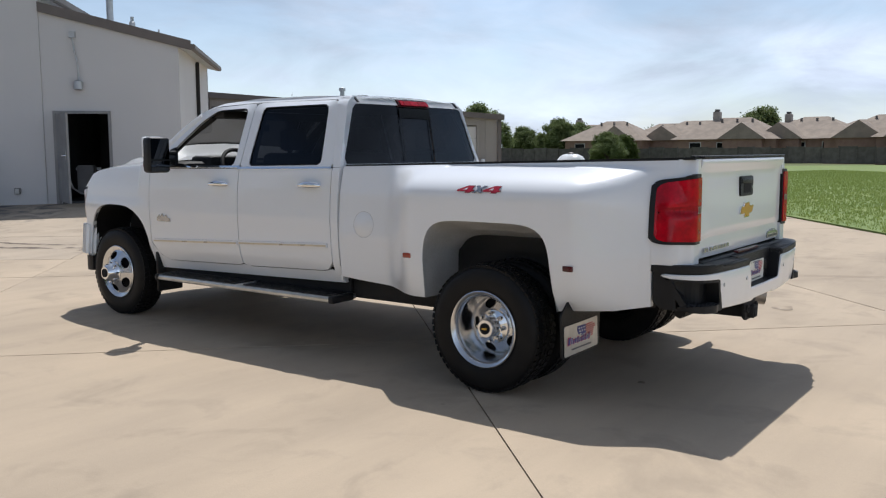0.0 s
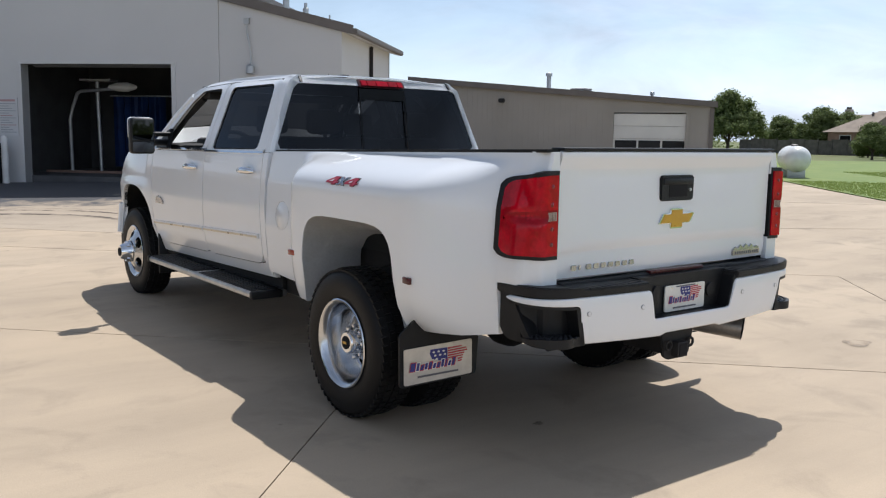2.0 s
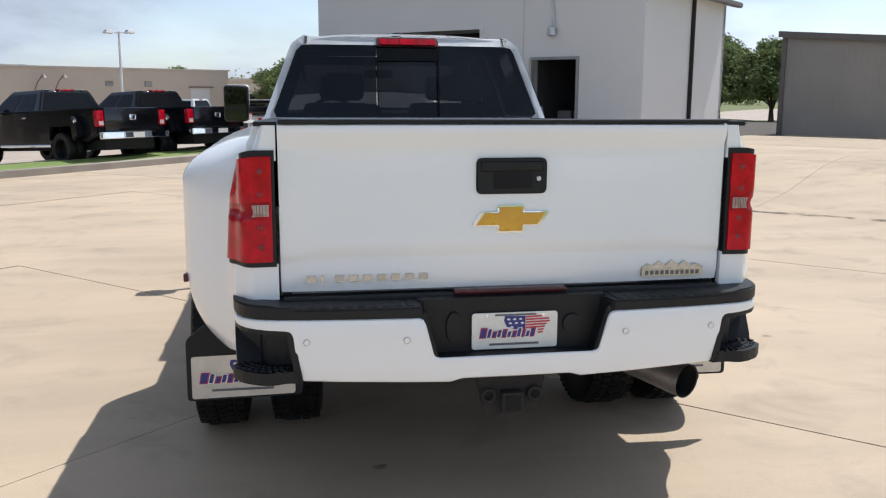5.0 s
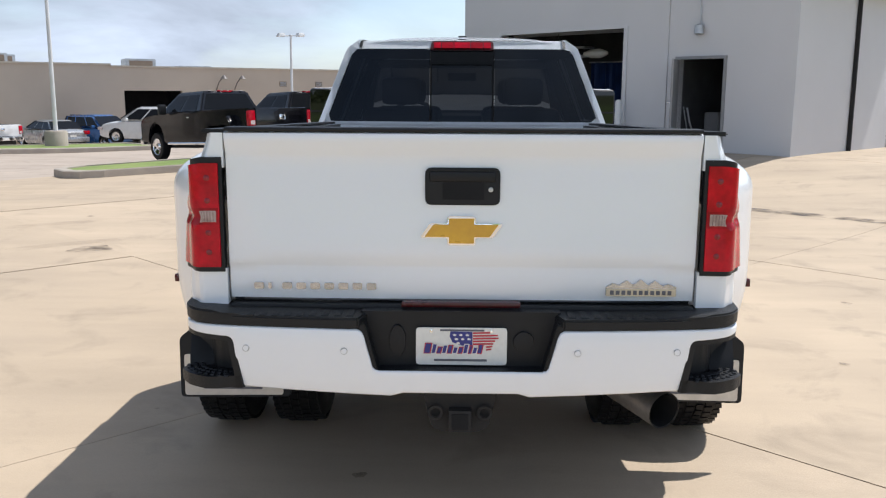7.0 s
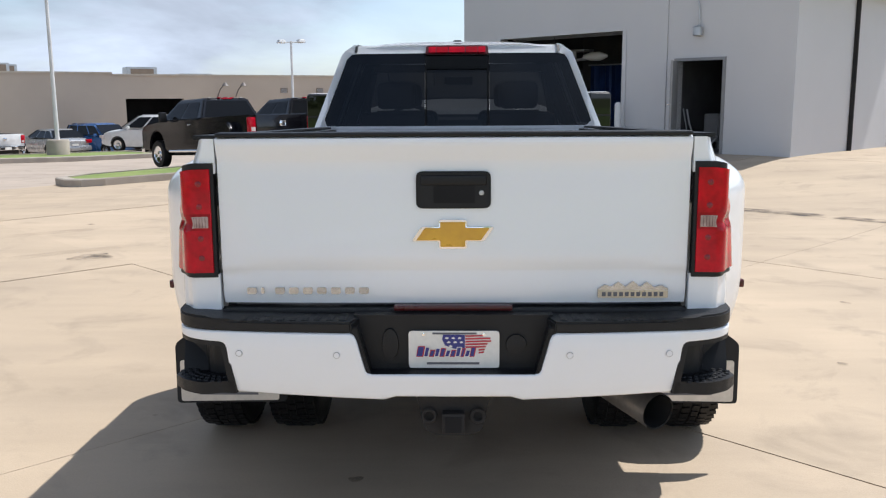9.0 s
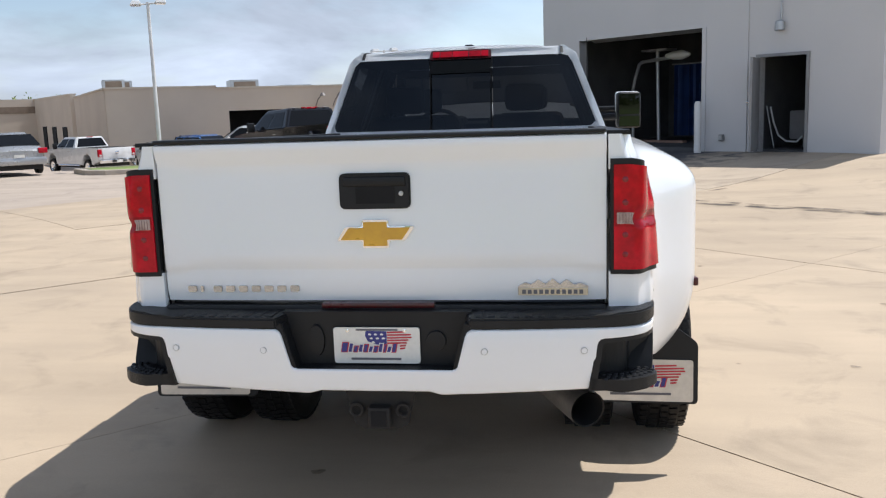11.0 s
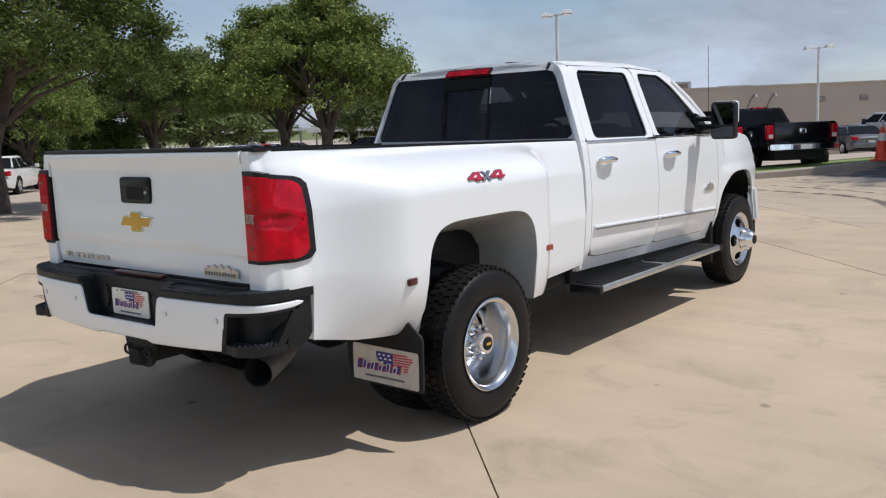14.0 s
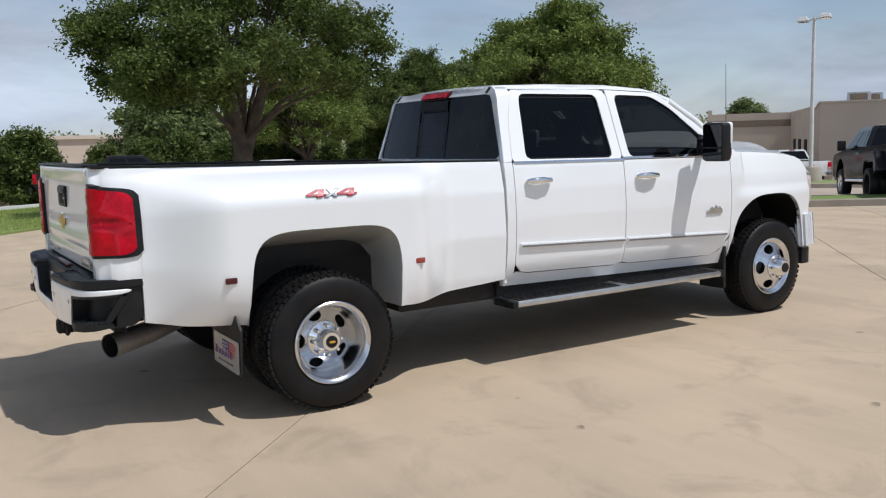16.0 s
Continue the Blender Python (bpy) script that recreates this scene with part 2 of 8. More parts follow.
BADGEDARK = material("badge_edge", (0.20, 0.13, 0.14), rough=0.25, metal=0.5)
BADGEGREY = material("letter_chrome", (0.55, 0.56, 0.58), (0.42, 0.43, 0.45), scale=20, rough=0.22, metal=0.9)
TINT = glass("tinted_glass", (0.035, 0.038, 0.042), gloss=(0.42, 0.46, 0.52))
TINTREAR = glass("rear_tinted_glass", (0.05, 0.053, 0.057), gloss=(0.42, 0.46, 0.52))
TINTLIGHT = glass("light_tinted_glass", (0.16, 0.17, 0.17), gloss=(0.62, 0.65, 0.70))
CLEAR = glass("clear_glass", (0.78, 0.82, 0.8))
MIRROR = material("mirror_glass", (0.05, 0.052, 0.055), rough=0.02, metal=1.0, rough_vary=0.0)
CABIN = material("cabin_trim", (0.014, 0.014, 0.016), (0.022, 0.021, 0.02), scale=6, rough=0.7)
LEATHER = material("saddle_leather", (0.07, 0.04, 0.025), (0.09, 0.055, 0.035), scale=8, rough=0.5, bump=0.1)
# near-black stands in for shade in holes and openings; hub caps use it too
HOLE = material("recess_shade_black", (0.006, 0.006, 0.007), rough=0.9)

CONCRETE = concrete_material("concrete", (0.487, 0.383, 0.268), (0.395, 0.315, 0.228), (0.305, 0.243, 0.175), wet_at=(1.5, 16.6, 0.2, 3.0))
CONCRETEB = concrete_material("darker_concrete", (0.462, 0.365, 0.256), (0.38, 0.302, 0.216), (0.275, 0.22, 0.158))
APRON = concrete_material("grey_concrete", (0.45, 0.364, 0.268), (0.37, 0.303, 0.229), (0.25, 0.205, 0.158), wet_at=(1.5, 16.6, 0.2, 3.2))
PARKING = concrete_material("car_park_concrete", (0.43, 0.355, 0.285), (0.36, 0.30, 0.245), (0.26, 0.215, 0.175))
KERB = material("kerb_concrete", (0.40, 0.35, 0.29), (0.32, 0.28, 0.24), scale=2, rough=0.8, bump=0.3)
def stain_material(name, colour, cover, scale):
    """A worn mark on the concrete that the slab shows through."""
    m = material(name, colour, scale=scale, rough=0.85)
    n, l = m.node_tree.nodes, m.node_tree.links
    out, b = n["Material Output"], n["Principled BSDF"]
    geo = n.new("ShaderNodeNewGeometry")
    tex = n.new("ShaderNodeTexNoise")
    tex.inputs["Scale"].default_value, tex.inputs["Detail"].default_value = scale, 8.0
    l.new(geo.outputs["Position"], tex.inputs["Vector"])
    mr = n.new("ShaderNodeMapRange")
    mr.inputs["From Min"].default_value, mr.inputs["From Max"].default_value = 0.40, 0.68
    mr.inputs["To Min"].default_value, mr.inputs["To Max"].default_value = 0.0, cover
    l.new(tex.outputs["Fac"], mr.inputs["Value"])
    see = n.new("ShaderNodeBsdfTransparent")
    mx = n.new("ShaderNodeMixShader")
    l.new(mr.outputs["Result"], mx.inputs[0])
    l.new(see.outputs[0], mx.inputs[1])
    l.new(b.outputs[0], mx.inputs[2])
    l.new(mx.outputs[0], out.inputs[0])
    return m


TYREMARK = stain_material("tyre_mark", (0.12, 0.10, 0.085), 0.95, 3.4)
TYREFAINT = stain_material("faint_tyre_track", (0.19, 0.155, 0.12), 0.15, 1.6)
OILSPOT = stain_material("oil_spot", (0.10, 0.08, 0.065), 0.7, 6.0)
DIRT = material("joint_dirt", (0.10, 0.085, 0.07), (0.07, 0.06, 0.05), scale=5, rough=0.95)
LAWN = material("lawn_soil", (0.135, 0.20, 0.047), (0.215, 0.262, 0.08), scale=0.6, rough=0.9, bump=0.8, fine=22, spread=0.24)
MEADOW = material("far_meadow", (0.12, 0.155, 0.045), (0.15, 0.15, 0.06), scale=0.15, rough=0.9, bump=0.8, fine=9)
MULCH = material("mulch", (0.10, 0.07, 0.045), (0.14, 0.10, 0.07), scale=3, rough=0.95, bump=0.8, fine=40)
GRASSBLADE = leafy("grass_blade", (0.26, 0.33, 0.085), (0.38, 0.44, 0.15))
# oak foliage in two copies: shade put into LEAF's colours, sunlight into LEAFC's
LEAF = leafy("oak_leaf", (0.036, 0.06, 0.014), (0.16, 0.205, 0.055))
LEAFC = leafy("sunlit_oak_leaf", (0.075, 0.115, 0.028), (0.27, 0.33, 0.085))
LEAFB = leafy("light_leaf", (0.10, 0.14, 0.05), (0.24, 0.285, 0.115))
# shade inside the wash bay is put into this dark wall colour
BAYSHADE = material("bay_interior_shade", (0.10, 0.10, 0.105), (0.07, 0.07, 0.075), scale=1.5, rough=0.8)
BARK = material("bark", (0.11, 0.085, 0.065), (0.06, 0.048, 0.04), scale=4, rough=0.9, bump=0.9, fine=22)
WALLGREY = material("bay_wall_paint", (0.585, 0.58, 0.585), (0.54, 0.54, 0.545), scale=0.6, rough=0.8, bump=0.25, fine=70, spread=0.3)
FASCIA = material("dark_fascia", (0.12, 0.105, 0.095), (0.15, 0.13, 0.12), scale=2, rough=0.55)
ROOFMETAL = material("roof_metal", (0.62, 0.63, 0.64), (0.54, 0.55, 0.56), scale=1.5, rough=0.4, metal=0.6)
SHEDWALL = material("shed_cladding", (0.33, 0.305, 0.275), (0.30, 0.28, 0.25), scale=0.8, rough=0.65)
TANWALL = material("tan_stucco", (0.56, 0.47, 0.375), (0.51, 0.425, 0.34), scale=0.4, rough=0.9, bump=0.2)
TANDARK = material("dark_tan_band", (0.24, 0.18, 0.13), rough=0.9)
CREAMCAP = material("parapet_cap", (0.60, 0.52, 0.42), rough=0.7)
DOORGREY = material("door_grey", (0.26, 0.26, 0.265), (0.22, 0.22, 0.225), scale=3, rough=0.5)
OFFWHITE = material("off_white_panel", (0.66, 0.65, 0.61), (0.6, 0.59, 0.56), scale=1.5, rough=0.5)
BLUECURTAIN = material("blue_curtain", (0.012, 0.05, 0.19), (0.01, 0.035, 0.13), scale=3, rough=0.6)
GALV = material("galvanised", (0.50, 0.51, 0.52), (0.42, 0.43, 0.44), scale=4, rough=0.45, metal=0.7)
POLEWHITE = material("pole_white", (0.72, 0.72, 0.71), (0.62, 0.62, 0.61), scale=2, rough=0.5)
ORANGE = material("cone_orange", (0.74, 0.065, 0.02), (0.60, 0.05, 0.02), scale=5, rough=0.5)
SHINGLE = material("roof_shingle", (0.33, 0.27, 0.215), (0.26, 0.215, 0.175), scale=1.2, rough=0.9, bump=0.5, fine=8)
FARCHIMNEY = material("chimney_plaster", (0.40, 0.35, 0.31), (0.34, 0.30, 0.26), scale=1.5, rough=0.9)
BRICKFAR = material("house_brick", (0.27, 0.17, 0.13), (0.33, 0.22, 0.17), scale=2, rough=0.9)
FENCEWOOD = material("fence_wood", (0.15, 0.135, 0.12), (0.10, 0.09, 0.08), scale=2, rough=0.9, vary=0.15)
NOTICE = material("notice_board", (0.60, 0.60, 0.62), (0.55, 0.55, 0.57), scale=2, rough=0.6)
NOTICERED = material("faded_red_text", (0.44, 0.27, 0.28), rough=0.6)
NOTICEINK = material("faded_grey_text", (0.34, 0.36, 0.40), rough=0.6)
WHITEGLOSS = material("tank_white", (0.78, 0.78, 0.77), rough=0.35)
CARGLASS = material("car_glass", (0.008, 0.009, 0.011), rough=0.05, coat=0.08)
CARGLASS.node_tree.nodes["Principled BSDF"].inputs["Specular IOR Level"].default_value = 0.15
CARPAINT = {
    "black": material("black_car_paint", (0.005, 0.005, 0.007), rough=0.16, coat=0.25),
    "white": material("white_car_paint", (0.74, 0.74, 0.73), rough=0.3, coat=1.0),
    "silver": material("silver_car_paint", (0.42, 0.43, 0.44), rough=0.28, metal=0.5, coat=1.0),
    "blue": material("blue_car_paint", (0.05, 0.15, 0.38), rough=0.25, metal=0.15, coat=1.0),
    "grey": material("grey_car_paint", (0.13, 0.14, 0.15), rough=0.28, metal=0.3, coat=1.0),
    "red": material("red_car_paint", (0.36, 0.02, 0.02), rough=0.28, coat=1.0),
}


# ---- mesh helpers ----
def finish(ob_name, bm, mat, smooth=40):
    me = bpy.data.meshes.new(ob_name)
    bm.to_mesh(me)
    bm.free()
    me.materials.append(mat)
    if smooth:
        me.shade_smooth()
        me.set_sharp_from_angle(angle=radians(smooth))
    return me


def part(name, bm, mat, parent, label="", m=None, smooth=40):
    ob = new(name, finish(name, bm, mat, smooth))
    ob.parent = parent
    if m is not None:
        ob.matrix_basis = m
    if label:
        ob["label"] = label
    return ob


def solid(name, bm, mat, label, category, group="", kind="", m=None, smooth=40):
    """A thing of one mesh."""
    ob = new(name, finish(name, bm, mat, smooth))
    if m is not None:
        ob.matrix_basis = m
    return tagged(ob, label, category, group, kind)


def thing(name, label, category, m=None, group="", kind=""):
    e = new(name)
    e.empty_display_size = 0.2
    if m is not None:
        e.matrix_basis = m
    return tagged(e, label, category, group, kind)


def box(x0, x1, y0, y1, z0, z1, bevel=0.0, bm=None, seg=2):
    bm = bm or bmesh.new()
    made = bmesh.ops.create_cube(bm, size=1.0, matrix=Matrix.LocRotScale(((x0 + x1) / 2, (y0 + y1) / 2, (z0 + z1) / 2), None, (abs(x1 - x0), abs(y1 - y0), abs(z1 - z0))))
    if bevel:
        edges = list({e for v in made["verts"] for e in v.link_edges})
        bmesh.ops.bevel(bm, geom=edges, offset=bevel, segments=seg, affect="EDGES", profile=0.5)
    return bm


def frustum(x0, y0, y1, z0, x1, y2, y3, z1, bm=None, bevel=0.0):
    """A tapered box: half width x0 from y0 to y1 at z0, half width x1 from y2 to y3 at z1."""
    bm = bm or bmesh.new()
    q = [bm.verts.new(p) for p in ((-x0, y0, z0), (x0, y0, z0), (x0, y1, z0), (-x0, y1, z0), (-x1, y2, z1), (x1, y2, z1), (x1, y3, z1), (-x1, y3, z1))]
    fs = [bm.faces.new([q[i] for i in f]) for f in ((3, 2, 1, 0), (4, 5, 6, 7), (0, 1, 5, 4), (1, 2, 6, 5), (2, 3, 7, 6), (3, 0, 4, 7))]
    if bevel:
        bmesh.ops.bevel(bm, geom=list({e for f in fs for e in f.edges}), offset=bevel, segments=3, affect="EDGES")
    return bm


def tube(points, radius, bm=None, n=10, caps=True):
    """A round bar along points; radius a number or one for each point."""
    bm = bm or bmesh.new()
    pts = [Vector(p) for p in points]
    rad = radius if hasattr(radius, "__len__") else [radius] * len(pts)
    rings = []
    up = Vector((0.123, 0.321, 0.94))
    for i, p in enumerate(pts):
        d = (pts[min(i + 1, len(pts) - 1)] - pts[max(i - 1, 0)]).normalized()
        a = d.cross(up)
        if a.length < 0.05:
            a = d.cross(Vector((1, 0, 0)))
        a.normalize()
        b = d.cross(a)
        rings.append([bm.verts.new(p + rad[i] * (math.cos(t) * a + math.sin(t) * b)) for t in [2 * math.pi * k / n for k in range(n)]])
    for r0, r1 in zip(rings, rings[1:]):
        for k in range(n):
            bm.faces.new((r0[k], r0[(k + 1) % n], r1[(k + 1) % n], r1[k]))
    if caps:
        bm.faces.new(rings[0][::-1])
        bm.faces.new(rings[-1])
    return bm


def lathe(profile, n=40, axis="x", bm=None, closed=False):
    """profile: (radius, along) pairs turned about an axis through the origin."""
    bm = bm or bmesh.new()
    rings = []
    for r, a in profile:
        ring = []
        for k in range(n):
            c, s = r * math.cos(2 * math.pi * k / n), r * math.sin(2 * math.pi * k / n)
            ring.append(bm.verts.new((a, c, s) if axis == "x" else (c, s, a)))
        rings.append(ring)
    pairs = list(zip(rings, rings[1:]))
    if closed:
        pairs.append((rings[-1], rings[0]))
    for r0, r1 in pairs:
        for k in range(n):
            bm.faces.new((r0[k], r0[(k + 1) % n], r1[(k + 1) % n], r1[k]))
    bmesh.ops.recalc_face_normals(bm, faces=bm.faces)
    return bm


def prism(outline, depth, to_world, bm=None, bevel=0.0):
    """A flat outline of (a, b) points with depth; to_world(a, b, d) gives the place."""
    bm = bm or bmesh.new()
    v0 = [bm.verts.new(to_world(a, b, 0)) for a, b in outline]
    v1 = [bm.verts.new(to_world(a, b, depth)) for a, b in outline]
    n = len(outline)
    faces = [bm.faces.new(v0[::-1]), bm.faces.new(v1)]
    for k in range(n):
        faces.append(bm.faces.new((v0[k], v0[(k + 1) % n], v1[(k + 1) % n], v1[k])))
    bmesh.ops.recalc_face_normals(bm, faces=faces)
    if bevel:
        bmesh.ops.bevel(bm, geom=list({e for f in faces for e in f.edges}), offset=bevel, segments=2, affect="EDGES")
    return bm


def rounded(pts, r, n=5):
    """Round the corners of a closed outline of 2D points."""
    out = []
    for i, p in enumerate(pts):
        p = Vector(p)
        a, b = Vector(pts[i - 1]) - p, Vector(pts[(i + 1) % len(pts)]) - p
        ra = min(r, a.length * 0.45, b.length * 0.45)
        p0, p1 = p + a.normalized() * ra, p + b.normalized() * ra
        for k in range(n):
            t = k / (n - 1)
            out.append(tuple((1 - t) ** 2 * p0 + 2 * t * (1 - t) * p + t * t * p1))
    return out


def stations(lo, hi, step, extra=()):
    k = max(2, int((hi - lo) / step) + 1)
    return sorted(set(round(v, 4) for v in [*np.linspace(lo, hi, k), *[e for e in extra if lo <= e <= hi]]))


def skin(ys, low, high, X, side, nz=14, flange=0.035, bm=None, curl=None):
    """A body panel: columns at ys between the lines low and high of (y, z), laid on x = side * X(y, z), with turned-in edges."""
    bm = bm or bmesh.new()
    ly, lz = zip(*low)
    hy, hz = zip(*high)
    cols = []
    for y in ys:
        a, b = float(np.interp(y, ly, lz)), float(np.interp(y, hy, hz))
        cols.append([bm.verts.new((side * X(y, a + (b - a) * k / nz), y, a + (b - a) * k / nz)) for k in range(nz + 1)])
    faces = []
    for c0, c1 in zip(cols, cols[1:]):
        for k in range(nz):
            q = (c0[k], c1[k], c1[k + 1], c0[k + 1])
            faces.append(bm.faces.new(q if side > 0 else q[::-1]))
    if flange:
        rim = [e for f in faces for e in f.edges if len(e.link_faces) == 1]
        made = bmesh.ops.extrude_edge_only(bm, edges=list(set(rim)))
        for v in made["geom"]:
            if isinstance(v, bmesh.types.BMVert):
                v.co.x -= side * flange
    return bm


def sleek(ob, X, side, eps=0.02):
    """Give a body panel on x = side * X(y, z) the true normals of that surface; its turned-in edges stay flat."""
    me = ob.data
    true = []
    for v in me.vertices:
        y, z = v.co.y, v.co.z
        dy = (X(y + eps, z) - X(y - eps, z)) / (2 * eps)
        dz = (X(y, z + eps) - X(y, z - eps)) / (2 * eps)
        true.append(Vector((side, -dy, -dz)).normalized())
    out = [None] * len(me.loops)
    for p in me.polygons:
        for i in p.loop_indices:
            out[i] = true[me.loops[i].vertex_index] if p.normal.x * side > 0.12 else p.normal.copy()
    me.normals_split_custom_set(out)
    return ob


def ring_fill(outer, inner, place, bm=None):
    """Faces between two outlines of equal count."""
    bm = bm or bmesh.new()
    o = [bm.verts.new(place(*p)) for p in outer]
    i = [bm.verts.new(place(*p)) for p in inner]
    n = len(o)
    for k in range(n):
        bm.faces.new((o[k], o[(k + 1) % n], i[(k + 1) % n], i[k]))
    return bm, o, i


def resample(pts, n):
    """n points evenly spaced along a closed outline."""
    p = np.array(list(pts) + [pts[0]])
    s = np.concatenate([[0], np.cumsum(np.linalg.norm(np.diff(p, axis=0), axis=1))])
    t = np.linspace(0, s[-1], n, endpoint=False)
    return [(float(np.interp(q, s, p[:, 0])), float(np.interp(q, s, p[:, 1]))) for q in t]


def smooth01(v):
    v = min(1.0, max(0.0, v))
    return v * v * (3 - 2 * v)


# ---- the lot ----
def g(x, y):
    """Height of the ground: level round the pickup, rising to the wash bay and falling away over the car park."""
    q = x - 0.12 * y
    z = float(np.interp(q, (-80, -36, -25, -12, -8.6, -2.4, 2, 4.3, 18, 60), (-1.35, -0.62, -0.31, -0.18, -0.06, 0.1, 0.24, 0.29, 0.24, 0.2)))
    v, u = (x - y) * 0.70711, (x + y) * 0.70711
    fall = 0.20 * smooth01((-15.8 - v) / 3.2) + 0.75 * smooth01((-28.5 - v) / 14.0) + 0.45 * smooth01((y - 46) / 12) * smooth01((x + 12) / 8) * smooth01((70 - x) / 40)
    # the apron climbs to the threshold of the wash bay
    along, into = -0.6992 * (x - 6.40) + 0.7149 * (y - 12.99), 0.7149 * (x - 6.40) + 0.6992 * (y - 12.99)
    ramp_up = 0.15 * smooth01((into + 3.6) / 3.4) * smooth01((along + 9) / 5) * smooth01((13 - along) / 3) * smooth01((14 - into) / 5)
    return z * smooth01((math.hypot(x, y - 1.5) - 5.5) / 9.0) + ramp_up - fall * smooth01((u - 1.0) / 10.0) * smooth01((120 + v) / 40)


R2 = math.sqrt(0.5)


def lot(u, v):
    """From the slab grid's axes (u along (1, 1), v along (1, -1)) to x, y."""
    return (u + v) * R2, (u - v) * R2


def sheet(us, vs, lift, place=lot, bm=None, thick=0.0):
    bm = bm or bmesh.new()
    cols = []
    for u in us:
        col = []
        for v in vs:
            x, y = place(u, v)
            col.append(bm.verts.new((x, y, g(x, y) + lift)))
        cols.append(col)
    faces = []
    for a, b in zip(cols, cols[1:]):
        for k in range(len(vs) - 1):
            faces.append(bm.faces.new((a[k], b[k], b[k + 1], a[k + 1])))
    if thick:
        rim = [e for e in bm.edges if len(e.link_faces) == 1]
        made = bmesh.ops.extrude_edge_only(bm, edges=rim)
        for q in made["geom"]:
            if isinstance(q, bmesh.types.BMVert):
                q.co.z -= thick
    bmesh.ops.recalc_face_normals(bm, faces=bm.faces)
    return bm


wide = [-1500, -600, -300, -180, -140, *range(-120, 61, 4), 70, 90, 120, 180, 300, 600, 1500]
solid("ground", sheet(wide, wide, -0.14, place=lambda a, b: (a, b)), MEADOW, "green and straw-coloured meadow ground reaching the horizon", "ground", kind="structure", smooth=80)

# wash bay building axes: along its front (s, from the near corner) and into it
WB = math.radians(-45.64)
WS = Vector((-math.cos(WB), -math.sin(WB), 0))
WD = Vector((-math.sin(WB), math.cos(WB), 0))
WO = Vector((6.40, 12.99, 0))


def bay(s, d, z):
    return WO + WS * s + WD * d + Vector((0, 0, z))


def slab_box(place, s0, s1, d0, d1, z0, z1, bevel=0.0, bm=None):
    """A box in a building's own axes."""
    bm = bm or bmesh.new()
    q = [bm.verts.new(place(s, d, z)) for z in (z0, z1) for s, d in ((s0, d0), (s1, d0), (s1, d1), (s0, d1))]
    fs = [bm.faces.new([q[i] for i in f]) for f in ((3, 2, 1, 0), (4, 5, 6, 7), (0, 1, 5, 4), (1, 2, 6, 5), (2, 3, 7, 6), (3, 0, 4, 7))]
    bmesh.ops.recalc_face_normals(bm, faces=fs)
    if bevel:
        bmesh.ops.bevel(bm, geom=list({e for f in fs for e in f.edges}), offset=bevel, segments=2, affect="EDGES")
    return bm


def wall_poly(place, outline, d0, d1, bm=None):
    """A wall of thickness d0 to d1 from an outline of (s, z)."""
    return prism(outline, d1 - d0, lambda a, b, d: place(a, d0 + d, b), bm)


# --- wash bay building ---
BG = 0.44
bayb = thing("wash_bay_building", "pale grey painted service building with open wash bay and dark roof edge", "building", kind="structure")
seam, left = 2.83, 9.0
part("low_front_wall", wall_poly(bay, [(0.0, -0.3), (1.51, -0.3), (1.51, 2.33), (2.58, 2.33), (2.58, -0.3), (seam, -0.3), (seam, 4.48), (0.0, 3.76)], 0.0, 0.2), WALLGREY, bayb, smooth=0)
part("tall_front_wall", wall_poly(bay, [(seam + 0.004, -0.3), (3.96, -0.3), (3.96, 3.04), (7.67, 3.04), (7.67, -0.3), (left, -0.3), (left, 6.1), (seam + 0.004, 4.85)], -0.03, 0.2), WALLGREY, bayb, smooth=0)
part("low_side_wall", slab_box(bay, 0.0, 0.2, 0.2, 4.95, -0.3, 3.76), WALLGREY, bayb, smooth=0)
part("tall_side_wall", slab_box(bay, seam, seam + 0.2, 0.2, 4.75, 2.6, 4.85), WALLGREY, bayb, smooth=0)
# inner walls and floor take the bay's shade as their colour
part("far_side_wall", slab_box(bay, left - 0.2, left, 0.2, 4.95, -0.3, 6.1), BAYSHADE, bayb, smooth=0)
part("back_wall", wall_poly(bay, [(seam, -0.3), (left, -0.3), (left, 6.08), (seam, 4.83)], 4.75, 4.95), BAYSHADE, bayb, smooth=0)
part("partition", slab_box(bay, seam, seam + 0.15, 0.2, 4.75, -0.3, 2.6), BAYSHADE, bayb, smooth=0)
part("low_back_wall", slab_box(bay, 0.0, seam, 4.75, 4.95, -0.3, 3.9), BAYSHADE, bayb, smooth=0)


def roof_sheet(s0, z0, s1, z1, d0, d1, t):
    return prism([(s0, z0), (s1, z1), (s1, z1 + t), (s0, z0 + t)], d1 - d0, lambda a, b, d: bay(a, d0 + d, b))


part("low_roof", roof_sheet(-0.25, 3.76 - 0.06, seam, 4.48, -0.02, 5.1, 0.08), ROOFMETAL, bayb, smooth=0)
part("tall_roof", roof_sheet(seam - 0.15, 4.82, left + 0.1, 6.12, -0.1, 5.05, 0.08), ROOFMETAL, bayb, smooth=0)
part("front_fascia", roof_sheet(-0.27, 3.69, seam, 4.45, -0.08, -0.02, 0.20), FASCIA, bayb, smooth=0)
part("eave_gutter", slab_box(bay, -0.36, -0.25, -0.08, 5.12, 3.70, 3.82, 0.02), FASCIA, bayb, smooth=0)
part("tall_eave_gutter", slab_box(bay, seam - 0.27, seam - 0.15, -0.08, 5.05, 4.73, 4.89, 0.02), FASCIA, bayb, smooth=0)
part("downpipe", slab_box(bay, -0.09, -0.004, 2.58, 2.65, 0.2, 3.70, 0.015), DARK, bayb, smooth=0)
